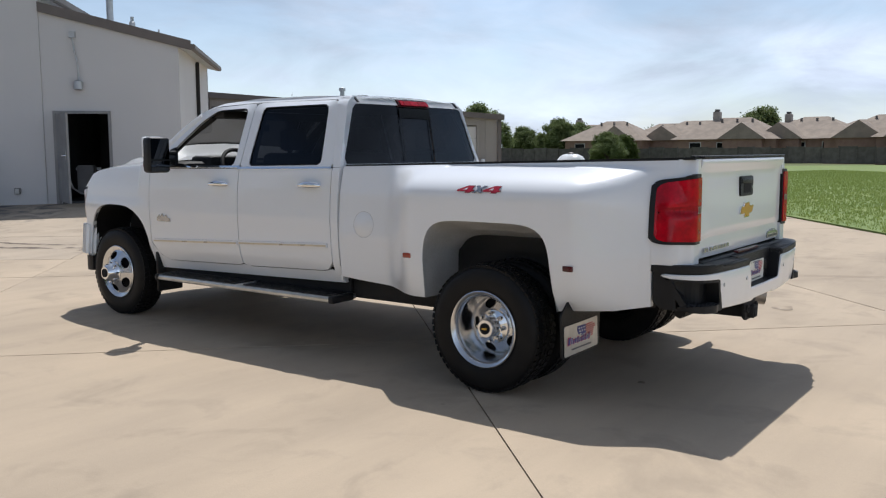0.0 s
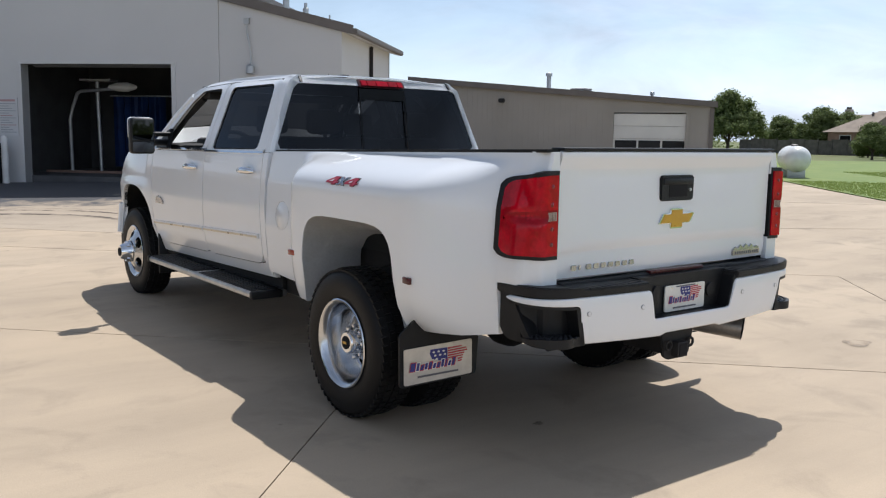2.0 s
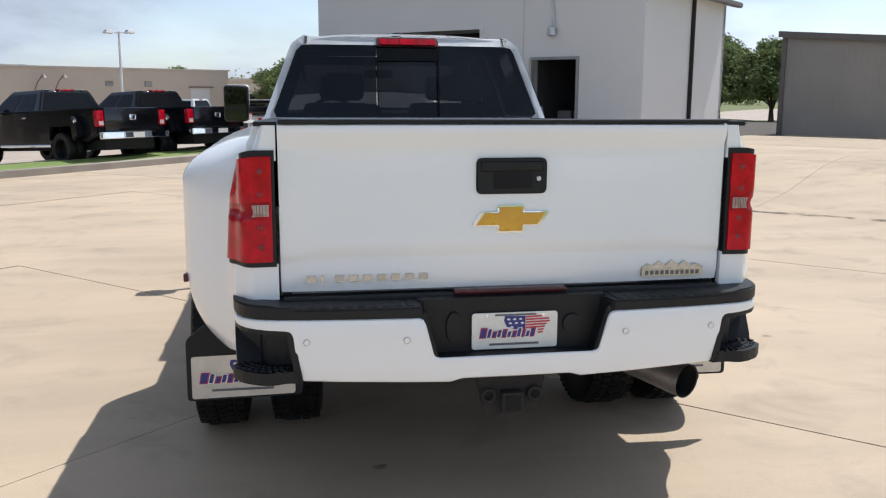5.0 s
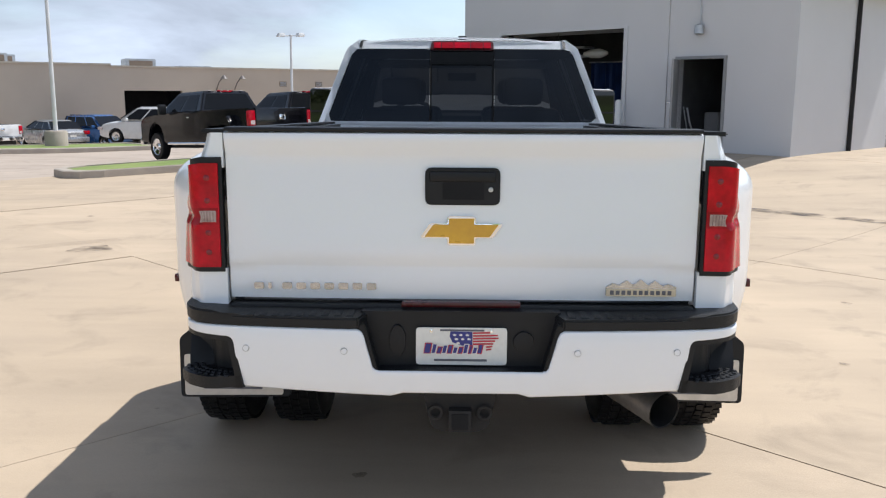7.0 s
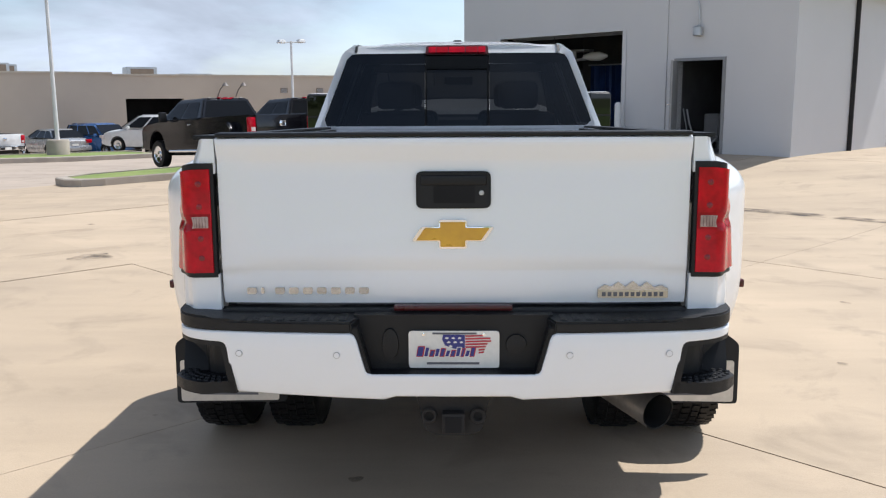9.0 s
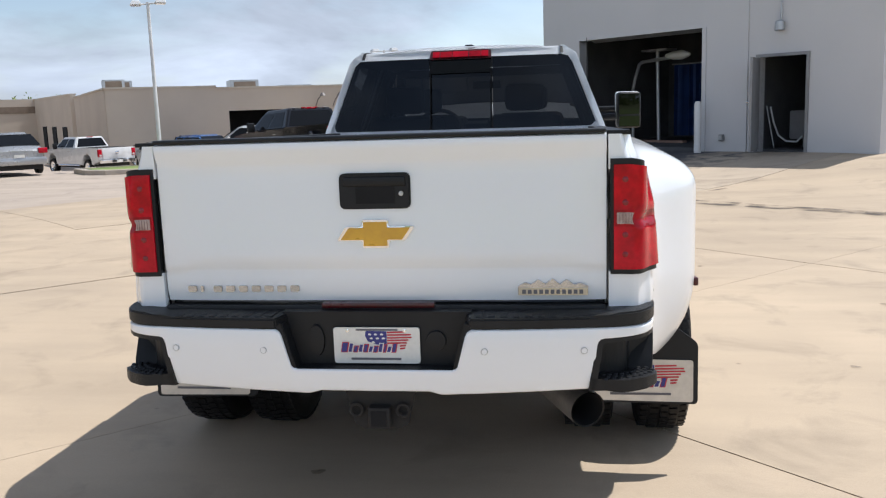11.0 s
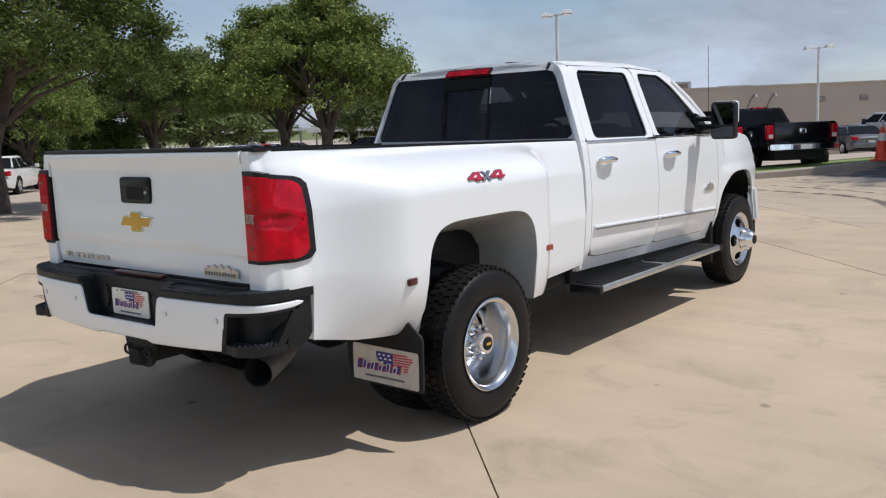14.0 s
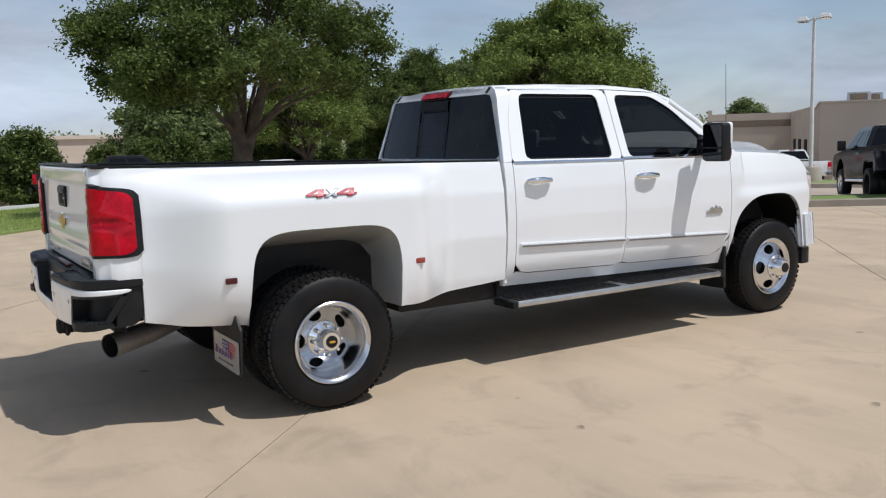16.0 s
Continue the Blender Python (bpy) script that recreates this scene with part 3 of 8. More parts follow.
part("bay_floor", slab_box(bay, 0.2, left - 0.2, 0.2, 4.75, -0.2, BG + 0.0), BAYSHADE, bayb, smooth=0)
jamb = thing("bay_frame", "pale steel frame round the open wash bay", "door frame", kind="structure")
part("left_jamb", slab_box(bay, 3.86, 3.96, -0.06, 0.22, 0.0, 3.04), WALLGREY, jamb, smooth=0)
part("right_jamb", slab_box(bay, 7.67, 7.77, -0.06, 0.22, 0.0, 3.04), WALLGREY, jamb, smooth=0)
part("lintel", slab_box(bay, 3.86, 7.77, -0.045, 0.22, 3.04, 3.085), WALLGREY, jamb, smooth=0)
part("rolled_door", lathe([(0.2, 0.0), (0.2, 3.68)], n=20, axis="x"), GALV, jamb, m=Matrix.Translation(bay(3.97, 0.5, 3.2)) @ Matrix.Rotation(WB + math.pi, 4, "Z"))

# side door, standing open
sd = thing("door_1", "grey steel side door standing open in the bay wall", "door", kind="structure")
for nm, a in (("frame_left", (1.45, 1.51, BG - 0.1, 2.39)), ("frame_right", (2.58, 2.64, BG - 0.1, 2.39)), ("frame_head", (1.51, 2.58, 2.33, 2.39))):
    part(nm, slab_box(bay, a[0], a[1], -0.035, 0.22, a[2], a[3]), DOORGREY, sd, smooth=0)
leaf = part("leaf", box(0, 1.03, -0.022, 0.022, 0.02, 1.87, 0.004), DOORGREY, sd, m=Matrix.Translation(bay(2.56, -0.03, BG)) @ Matrix.Rotation(WB - math.radians(64), 4, "Z"), smooth=0)
part("handle", tube([(0.90, -0.03, 1.0), (0.90, -0.09, 1.0), (0.80, -0.09, 1.0)], 0.012, box(0.87, 0.93, -0.03, -0.02, 0.92, 1.10)), CHROME, leaf)
wl_lamp = thing("conduit_lamp", "small grey wall lamp hanging from a bent conduit", "wall lamp")
part("conduit", tube([bay(2.16, -0.06, 3.98), bay(2.14, -0.06, 3.7), bay(2.07, -0.06, 3.35), bay(2.07, -0.06, 3.02)], 0.018), GALV, wl_lamp)
part("lamp_head", lathe([(0.02, 0.22), (0.09, 0.18), (0.10, 0.02), (0.06, 0.0)], n=16, axis="z"), GALV, wl_lamp, m=Matrix.Translation(bay(2.07, -0.1, 2.82)))
part("junction_box", slab_box(bay, 2.10, 2.22, -0.08, -0.002, 3.92, 4.05), GALV, wl_lamp, smooth=0)
cabn = thing("washer_cabinet", "pale grey washer cabinet on the wall inside the side door", "cabinet")
part("body", slab_box(bay, 2.10, 2.46, 0.95, 1.25, 0.62, 1.22, 0.02), DOORGREY, cabn)
part("wall_rail", slab_box(bay, 2.0, 2.56, 1.25, 1.30, 1.1, 1.16), GALV, cabn, smooth=0)
part("post", slab_box(bay, 2.24, 2.32, 1.25, 1.32, BG, 1.2), GALV, cabn, smooth=0)
hose_ = thing("wash_hose", "grey hose looped inside the side door", "hose")
part("loop", tube([bay(2.62, 0.5, 1.32), bay(2.54, 0.5, 1.0), bay(2.45, 0.55, 0.72), bay(2.30, 0.6, 0.60), bay(2.12, 0.7, 0.58), bay(2.02, 0.75, 0.70)], 0.022), GALV, hose_)
part("lance", tube([bay(2.66, 0.42, 1.34), bay(2.46, 0.42, BG + 0.02)], 0.013), GALV, hose_)
sock = thing("wall_socket_box", "small dark outdoor socket box on the pale wall", "socket")
part("box", slab_box(bay, 3.36, 3.48, -0.10, -0.032, 0.62, 0.76, 0.01), DOORGREY, sock, smooth=0)
part("lid", slab_box(bay, 3.38, 3.46, -0.115, -0.101, 0.64, 0.74), GALV, sock, smooth=0)
for nm, s in (("bollard", 3.8), ("bollard", 7.95)):
    solid(nm, lathe([(0.075, 0.0), (0.075, 1.05), (0.05, 1.1), (0.0, 1.11)], n=20, axis="z"), POLEWHITE, "white-painted steel guard post beside the wash bay", "bollard", "bay guard posts", m=Matrix.Translation(bay(s, -0.38, g(*bay(s, -0.38, 0).xy))))
can = thing("rubbish_bin", "tall square black plastic bin by the bay wall", "bin", Matrix.Translation(bay(8.35, -0.5, g(*bay(8.35, -0.5, 0).xy))) @ Matrix.Rotation(WB, 4, "Z"))
part("body", frustum(0.24, -0.24, 0.24, 0.0, 0.29, -0.29, 0.29, 0.84, bevel=0.02), BLACKPLASTIC, can)
part("rim", box(-0.305, 0.305, -0.305, 0.305, 0.83, 0.88, 0.015), BLACKPLASTIC, can)
part("lid", box(-0.30, 0.30, -0.30, 0.30, 0.882, 0.95, 0.03), BLACKPLASTIC, can)
sign = thing("wall_notice", "pair of pale notice boards with faded text on the wall", "sign")
for s0, s1 in ((7.80, 8.30), (8.33, 8.83)):
    part("board", slab_box(bay, s0, s1, -0.05, -0.032, 1.38, 2.26), NOTICE, sign, smooth=0)
    part("heading_bar", slab_box(bay, s0 + 0.06, s1 - 0.06, -0.054, -0.051, 2.17, 2.22), NOTICERED, sign, smooth=0)
    for k in range(13):
        part("text_line", slab_box(bay, s0 + 0.05 + 0.09 * ((k * 5) % 3), s1 - 0.05, -0.054, -0.051, 2.11 - 0.055 * k, 2.128 - 0.055 * k), NOTICERED if k in (5, 9) else NOTICEINK, sign, smooth=0)
# wash boom inside
boom = thing("wash_boom", "galvanised car-wash boom frame with white head inside the bay", "car wash")
part("boom_pipe", tube([bay(7.72, 2.0, BG), bay(7.74, 2.0, 1.80), bay(7.66, 2.0, 2.10), bay(7.52, 2.0, 2.46), bay(7.42, 2.0, 2.52), bay(6.0, 2.0, 2.62)], 0.045), GALV, boom)
part("post", tube([bay(7.02, 2.2, BG), bay(7.08, 2.2, 2.78)], 0.05), GALV, boom)
part("top_plate", slab_box(bay, 6.62, 7.45, 2.0, 2.4, 2.78, 2.83), GALV, boom, smooth=0)
part("head", lathe([(0.0, -0.42), (0.05, -0.38), (0.11, -0.15), (0.12, 0.12), (0.05, 0.34), (0.0, 0.38)], n=20), OFFWHITE, boom, m=Matrix.Translation(bay(6.25, 2.0, 2.63)) @ Matrix.Rotation(WB, 4, "Z"))
part("rail", slab_box(bay, 6.0, 8.4, 1.9, 2.05, BG, BG + 0.06), BRICKFAR, boom, smooth=0)
curt = thing("wash_curtain", "deep blue plastic splash curtain inside the bay", "curtain")
bmc = bmesh.new()
pv = None
for k in range(33):
    s = 5.45 + k * 0.045
    d = 2.7 + 0.06 * math.sin(k * 1.7)
    a, b = bmc.verts.new(bay(s, d, BG + 0.15)), bmc.verts.new(bay(s, d, 2.42))
    if pv:
        bmc.faces.new((pv[0], a, b, pv[1]))
    pv = (a, b)
bmesh.ops.solidify(bmc, geom=bmc.faces, thickness=0.01)
part("sheet", bmc, BLUECURTAIN, curt)
part("track", tube([bay(5.3, 2.7, 2.44), bay(7.0, 2.7, 2.44)], 0.02), GALV, curt)
for nm, s, d, zt, r in (("roof_vent", 1.60, 1.0, 5.35, 0.075), ("roof_vent", 1.13, 1.0, 4.52, 0.045), ("roof_vent", 0.56, 1.0, 4.25, 0.025)):
    base = 3.80 + 0.25 * s
    rv = thing(nm, "galvanised pipe vent with cap on the bay roof", "roof vent", Matrix.Translation(bay(s, d, base)), "bay roof vents")
    part("pipe", lathe([(r, -0.2), (r, zt - base - 0.1)], n=16, axis="z"), GALV, rv)
    part("cap", lathe([(r * 1.5, zt - base - 0.30), (r * 1.5, zt - base - 0.12), (r * 0.8, zt - base - 0.1), (r * 0.8, zt - base), (0.0, zt - base)], n=16, axis="z"), GALV, rv)

# --- second shed ---
SO = Vector((16.39, 24.54, 0))
SA = math.radians(-51.4)
SS = Vector((math.cos(SA), math.sin(SA), 0))
SD = Vector((-math.sin(SA), math.cos(SA), 0))


def shed(s, d, z):
    return SO + SS * s + SD * d + Vector((0, 0, z))


SG, SW, Z0, Z1 = 0.22, 11.32, 3.70, 2.80
shedb = thing("metal_shed", "long low taupe ribbed-metal shed with dark roof edge", "building", kind="structure")
zt = lambda s: Z0 + (Z1 - Z0) * s / SW
part("front_wall", wall_poly(shed, [(0, -0.2), (7.8, -0.2), (7.8, 2.5), (10.4, 2.5), (10.4, -0.2), (SW, -0.2), (SW, Z1), (0, Z0)], 0.0, 0.15), SHEDWALL, shedb, smooth=0)
part("side_wall", slab_box(shed, 0.0, 0.15, 0.15, 8.0, -0.2, Z0), SHEDWALL, shedb, smooth=0)
part("end_wall", slab_box(shed, SW - 0.15, SW, 0.15, 8.0, -0.2, Z1), SHEDWALL, shedb, smooth=0)
part("back_wall", slab_box(shed, 0.0, SW, 8.0, 8.15, -0.2, Z1), SHEDWALL, shedb, smooth=0)
part("roof", prism([(-0.15, Z0), (SW + 0.15, Z1), (SW + 0.15, Z1 + 0.09), (-0.15, Z0 + 0.09)], 8.5, lambda a, b, d: shed(a, d - 0.15, b)), FASCIA, shedb, smooth=0)
part("fascia", prism([(-0.15, Z0 - 0.1), (SW + 0.15, Z1 - 0.1), (SW + 0.15, Z1 + 0.11), (-0.15, Z0 + 0.11)], 0.05, lambda a, b, d: shed(a, -0.2 + d, b)), FASCIA, shedb, smooth=0)
part("corner_trim", slab_box(shed, -0.05, 0.1, -0.06, -0.001, 0.1, Z0 - 0.1), FASCIA, shedb, smooth=0)
part("corner_trim", slab_box(shed, SW - 0.1, SW + 0.05, -0.06, -0.001, 0.1, Z1 - 0.1), FASCIA, shedb, smooth=0)
bmr = bmesh.new()
for k in range(54):
    s = 0.15 + k * 0.2
    if s > SW - 0.12:
        break
    if 7.6 < s < 10.55:
        slab_box(shed, s, s + 0.05, -0.018, -0.001, 2.6, zt(s) - 0.1, bm=bmr)
    else:
        slab_box(shed, s, s + 0.05, -0.018, -0.001, 0.1, zt(s) - 0.1, bm=bmr)
part("wall_ribs", bmr, SHEDWALL, shedb, smooth=0)
gd = thing("shed_door", "off-white sectional garage door with a row of windows", "garage door", kind="structure")
for k in range(5):
    z0 = SG - 0.05 + k * 0.46
    if k == 2:
        part("window_panel_frame", slab_box(shed, 7.8, 10.4, 0.06, 0.09, z0, z0 + 0.45), OFFWHITE, gd, smooth=0)
        for j in range(3):
            part("pane", slab_box(shed, 7.87 + j * 0.86, 8.66 + j * 0.86, 0.05, 0.058, z0 + 0.06, z0 + 0.39), CARGLASS, gd, smooth=0)
    else:
        part("panel", slab_box(shed, 7.8, 10.4, 0.05, 0.09, z0, z0 + 0.45, 0.01), OFFWHITE, gd, smooth=0)
for a in ((7.7, 7.8, -0.03, 0.12, 0.1, 2.5), (10.4, 10.5, -0.03, 0.12, 0.1, 2.5), (7.7, 10.5, -0.03, 0.12, 2.5, 2.6)):
    part("trim", slab_box(shed, *a), SHEDWALL, gd, smooth=0)
solid("bollard", lathe([(0.09, 0.0), (0.09, 0.9), (0.06, 0.96), (0.0, 0.97)], n=20, axis="z"), POLEWHITE, "white-painted steel guard post beside the shed door", "bollard", "shed guard posts", m=Matrix.Translation(shed(10.62, -0.35, g(*shed(10.62, -0.35, 0).xy))))
gm = thing("gas_meter", "dark gas meter with bent pipes on the shed wall", "meter")
part("riser", tube([shed(6.85, -0.2, 0.12), shed(6.85, -0.2, 0.75), shed(6.95, -0.2, 0.85), shed(7.1, -0.1, 0.85), shed(7.1, -0.02, 0.85)], 0.03, n=8), FASCIA, gm)
part("meter_body", slab_box(shed, 6.76, 6.98, -0.32, -0.12, 0.5, 0.72, 0.04), BLACKPLASTIC, gm)
fl = thing("shed_floodlight", "small dark floodlight on the shed wall", "wall lamp")
part("arm", tube([shed(3.6, -0.02, 2.85), shed(3.6, -0.2, 2.95)], 0.025), FASCIA, fl)
part("head", slab_box(shed, 3.48, 3.72, -0.36, -0.18, 2.82, 2.98, 0.03), BLACKPLASTIC, fl)
for s, h, r in ((5.0, 0.75, 0.09), (9.1, 0.35, 0.06)):
    rv = thing("shed_roof_vent", "galvanised flue pipe on the shed roof", "roof vent", Matrix.Translation(shed(s, 2.5, zt(s))), "shed roof vents")
    part("pipe", lathe([(r, -0.1), (r, h)], n=14, axis="z"), GALV, rv)
    part("cap", lathe([(r * 1.5, h - 0.05), (r * 1.5, h + 0.06), (0.0, h + 0.1)], n=14, axis="z"), GALV, rv)
ru = thing("shed_roof_unit", "low pale box ventilator on the shed roof", "roof vent", Matrix.Translation(shed(6.3, 2.6, zt(6.3))))
part("body", box(-0.35, 0.35, -0.35, 0.35, -0.1, 0.22, 0.02), GALV, ru)
part("hood", lathe([(0.4, 0.22), (0.45, 0.3), (0.0, 0.36)], n=16, axis="z"), GALV, ru)

# --- tan showroom building across the car park ---
TO = Vector((-24.86, 42.23, 0))
TA = math.radians(31.0)
TS = Vector((math.cos(TA), math.sin(TA), 0))
TD = Vector((-math.sin(TA), math.cos(TA), 0))


def tan_at(s, d, z):
    return TO + TS * s + TD * d + Vector((0, 0, z))


tb = thing("tan_building", "long single-storey tan stucco building with pale parapet cap", "building", kind="structure")
TZ, TE = 3.08, 23.8
# its older wing stands at another angle, behind the near corner
WA = math.radians(41.0)
WX, WY = Vector((math.cos(WA), math.sin(WA), 0)), Vector((-math.sin(WA), math.cos(WA), 0))


def wing_at(s, d, z):
    return Vector((-30.0, 48.6, 0)) + WX * s + WY * d + Vector((0, 0, z))


BACK = wing_at(1.2, 9.0, 0)
BL = (BACK - TO).length
BX = (BACK - TO).normalized()
BY = Vector((BX.y, -BX.x, 0))


def flank(s, d, z):
    return TO + BX * s + BY * d + Vector((0, 0, z))


part("long_wall", wall_poly(tan_at, [(0, -2.8), (6.75, -2.8), (6.75, 1.68), (10.0, 1.68), (10.0, -2.8), (21.2, -2.8), (21.2, 1.9), (22.55, 1.9), (22.55, -2.8), (TE, -2.8), (TE, TZ - 0.1), (6.1, TZ - 0.1), (6.1, TZ), (0, TZ)], 0.0, 0.4), TANWALL, tb, smooth=0)
part("right_wall", slab_box(tan_at, TE - 0.4, TE, 0.4, 30.0, -2.8, TZ - 0.1), TANWALL, tb, smooth=0)
part("flank_wall", wall_poly(flank, [(0.41, -2.8), (BL, -2.8), (BL, TZ - 0.1), (0.41, TZ)], 0.0, 0.4), TANWALL, tb, smooth=0)
part("set_back_wall", slab_box(wing_at, 1.0, 1.4, 9.4, 26.0, -2.5, TZ + 0.15), TANWALL, tb, smooth=0)
part("wing_wall", slab_box(wing_at, -6.0, 1.0, 26.0, 26.4, -2.5, TZ + 0.25), TANWALL, tb, smooth=0)
part("wing_side", slab_box(wing_at, -6.4, -6.0, 26.0, 42.0, -2.5, TZ + 0.65), TANWALL, tb, smooth=0)
part("wing_band", slab_box(wing_at, -6.45, 1.0, 25.94, 25.99, TZ - 1.0, TZ - 0.4), TANDARK, tb, smooth=0)
part("roof", slab_box(tan_at, 0.5, TE - 0.3, 0.4, 30.0, TZ - 0.6, TZ - 0.45), OFFWHITE, tb, smooth=0)
part("wing_roof", slab_box(wing_at, -6.2, 1.0, 26.3, 42.0, TZ - 0.4, TZ - 0.25), OFFWHITE, tb, smooth=0)
part("parapet_cap", slab_box(tan_at, -0.08, 6.1, -0.08, 0.45, TZ, TZ + 0.09), CREAMCAP, tb, smooth=0)
part("parapet_cap", slab_box(tan_at, 6.1, TE + 0.08, -0.08, 0.45, TZ - 0.1, TZ - 0.01), CREAMCAP, tb, smooth=0)
part("parapet_cap", prism([(0.46, TZ), (BL, TZ - 0.1), (BL, TZ - 0.01), (0.46, TZ + 0.09)], 0.5, lambda a, b, d: flank(a, d - 0.08, b)), CREAMCAP, tb, smooth=0)
part("parapet_cap", slab_box(wing_at, 0.95, 1.45, 9.4, 26.0, TZ + 0.15, TZ + 0.25), CREAMCAP, tb, smooth=0)
# inner faces coloured near-black in place of shade inside the opening
part("dark_bay_back", slab_box(tan_at, 6.75, 10.0, 3.0, 3.1, -2.8, 1.9), HOLE, tb, smooth=0)
part("dark_bay_side", slab_box(tan_at, 6.65, 6.75, 0.41, 3.0, -2.8, 1.9), HOLE, tb, smooth=0)
part("dark_bay_side", slab_box(tan_at, 10.0, 10.1, 0.41, 3.0, -2.8, 1.9), HOLE, tb, smooth=0)
part("dark_bay_ceiling", slab_box(tan_at, 6.65, 10.1, 0.41, 3.0, 1.9, 2.0), HOLE, tb, smooth=0)
part("white_door", slab_box(tan_at, 21.2, 22.55, 0.05, 0.12, -2.6, 1.9), OFFWHITE, tb, smooth=0)
part("door_hood", slab_box(tan_at, 21.1, 22.75, -0.06, -0.001, 1.93, 2.02), TANDARK, tb, smooth=0)
part("wall_ledge", slab_box(tan_at, 12.0, TE, -0.03, -0.001, 0.62, 0.70), CREAMCAP, tb, smooth=0)
for k in range(5):
    part("window", slab_box(flank, 1.2 + k * 3.1, 2.5 + k * 3.1, 0.401, 0.43, -1.9, 0.95), CARGLASS if k % 2 else HOLE, tb, smooth=0)
    part("pier", slab_box(flank, 2.9 + k * 3.1, 3.4 + k * 3.1, 0.402, 0.62, -2.4, TZ - 0.3), TANWALL, tb, smooth=0)
for k in range(3):
    part("doorway", slab_box(wing_at, 0.93, 0.998, 11.5 + k * 4.6, 13.2 + k * 4.6, -2.2, 0.9), HOLE, tb, smooth=0)
for s, d, w, h in ((7.5, 3.2, 1.75, 0.5), (2.4, 5.0, 1.2, 0.2), (12.0, 9.0, 2.2, 0.3), (0.6, 19.0, 1.6, 1.25), (1.0, 23.0, 2.0, 1.3)):
    rt = thing("rooftop_unit", "tan metal air-conditioning unit on the flat roof", "roof unit", group="rooftop units")
    part("cabinet", slab_box(tan_at, s, s + w, d, d + 1.6, TZ - 0.45, TZ + h, 0.03), CREAMCAP if w > 2.2 else GALV, rt, smooth=0)
    part("grille", slab_box(tan_at, s + 0.2, s + w - 0.2, d - 0.03, d - 0.001, TZ - 0.1, TZ + h - 0.12), TANDARK, rt, smooth=0)
for s in (12.0, 13.1):
    lp = thing("gooseneck_lamp", "dark bent-arm lamp on the tan wall", "wall lamp", group="tan wall lamps")
    part("arm", tube([tan_at(s, -0.01, 1.75), tan_at(s + 0.1, -0.3, 2.2), tan_at(s + 0.28, -0.6, 2.5)], 0.03), FASCIA, lp)
    part("head", lathe([(0.05, 0.2), (0.22, 0.0), (0.0, -0.02)], n=14, axis="z"), FASCIA, lp, m=Matrix.Translation(tan_at(s + 0.3, -0.65, 2.4)))
wu = thing("wall_vent", "pale louvred box on the tan wall", "vent")
part("frame", slab_box(tan_at, 12.2, 12.75, -0.12, -0.001, 1.35, 1.75), CREAMCAP, wu, smooth=0)
part("louvre", slab_box(tan_at, 12.26, 12.69, -0.14, -0.121, 1.41, 1.69), GALV, wu, smooth=0)


for q in (16.15, 18.5):
    wv = thing("wall_vent", "dark louvred vent high on the tan wall", "vent")
    part("frame", slab_box(tan_at, q - 0.22, q + 0.22, -0.05, -0.001, 1.98, 2.28), TANDARK, wv, smooth=0)
    for k in range(4):
        part("slat", slab_box(tan_at, q - 0.19, q + 0.19, -0.075, -0.051, 2.01 + 0.065 * k, 2.04 + 0.065 * k), GALV, wv, smooth=0)


# --- paving ---
def line_strip(points, profile, bm=None):
    """A kerb: a profile of (out, up) carried along ground points."""
    bm = bm or bmesh.new()
    rings = []
    n = len(points)
    for i, (x, y) in enumerate(points):
        x0, y0 = points[max(i - 1, 0)]
        x1, y1 = points[min(i + 1, n - 1)]
        d = Vector((x1 - x0, y1 - y0)).normalized()
        o = Vector((d.y, -d.x))
        rings.append([bm.verts.new((x + o.x * a, y + o.y * a, g(x, y) + b)) for a, b in profile])
    for r0, r1 in zip(rings, rings[1:]):
        for k in range(len(profile) - 1):
            bm.faces.new((r0[k], r1[k], r1[k + 1], r0[k + 1]))
    bm.faces.new(rings[0])
    bm.faces.new(rings[-1][::-1])
    bmesh.ops.recalc_face_normals(bm, faces=bm.faces)
    return bm


KP = [(0.0, -0.1), (0.0, 0.11), (-0.03, 0.14), (-0.14, 0.145), (-0.16, 0.13), (-0.16, -0.1)]


def polygon_sheet(pts, lift, depth=0.25):
    bm = prism([(p[0], p[1]) for p in pts], depth, lambda a, b, d: Vector((a, b, g(a, b) + lift - depth + d)))
    return bm


def blades(pts, count, h, seed, name, label):
    """Short grass over a polygon."""
    rnd = np.random.RandomState(seed)
    P = np.array(pts)
    lo, hi = P.min(0), P.max(0)
    verts, faces = [], []
    made = 0
    while made < count:
        x, y = lo + (hi - lo) * rnd.rand(2)
        inside, j = False, len(P) - 1
        for i in range(len(P)):
            if (P[i][1] > y) != (P[j][1] > y) and x < (P[j][0] - P[i][0]) * (y - P[i][1]) / (P[j][1] - P[i][1]) + P[i][0]:
                inside = not inside
            j = i
        if not inside:
            continue
        made += 1
        z = g(x, y) + 0.03
        for _ in range(3):
            a = rnd.rand() * 6.28
            w, hh = h * 0.22, h * (0.6 + 0.8 * rnd.rand())
            dx, dy = math.cos(a) * w, math.sin(a) * w
            lx, ly = (rnd.rand(2) - 0.5) * h * 0.9
            ox, oy = (rnd.rand(2) - 0.5) * h * 1.5
            i = len(verts)
            verts += [(x + ox - dx, y + oy - dy, z), (x + ox + dx, y + oy + dy, z), (x + ox + lx, y + oy + ly, z + hh)]
            faces.append((i, i + 1, i + 2))
    me = bpy.data.meshes.new(name)
    me.from_pydata(verts, [], faces)
    me.materials.append(GRASSBLADE)
    return tagged(new(name, me), label, "grass", kind="stuff")


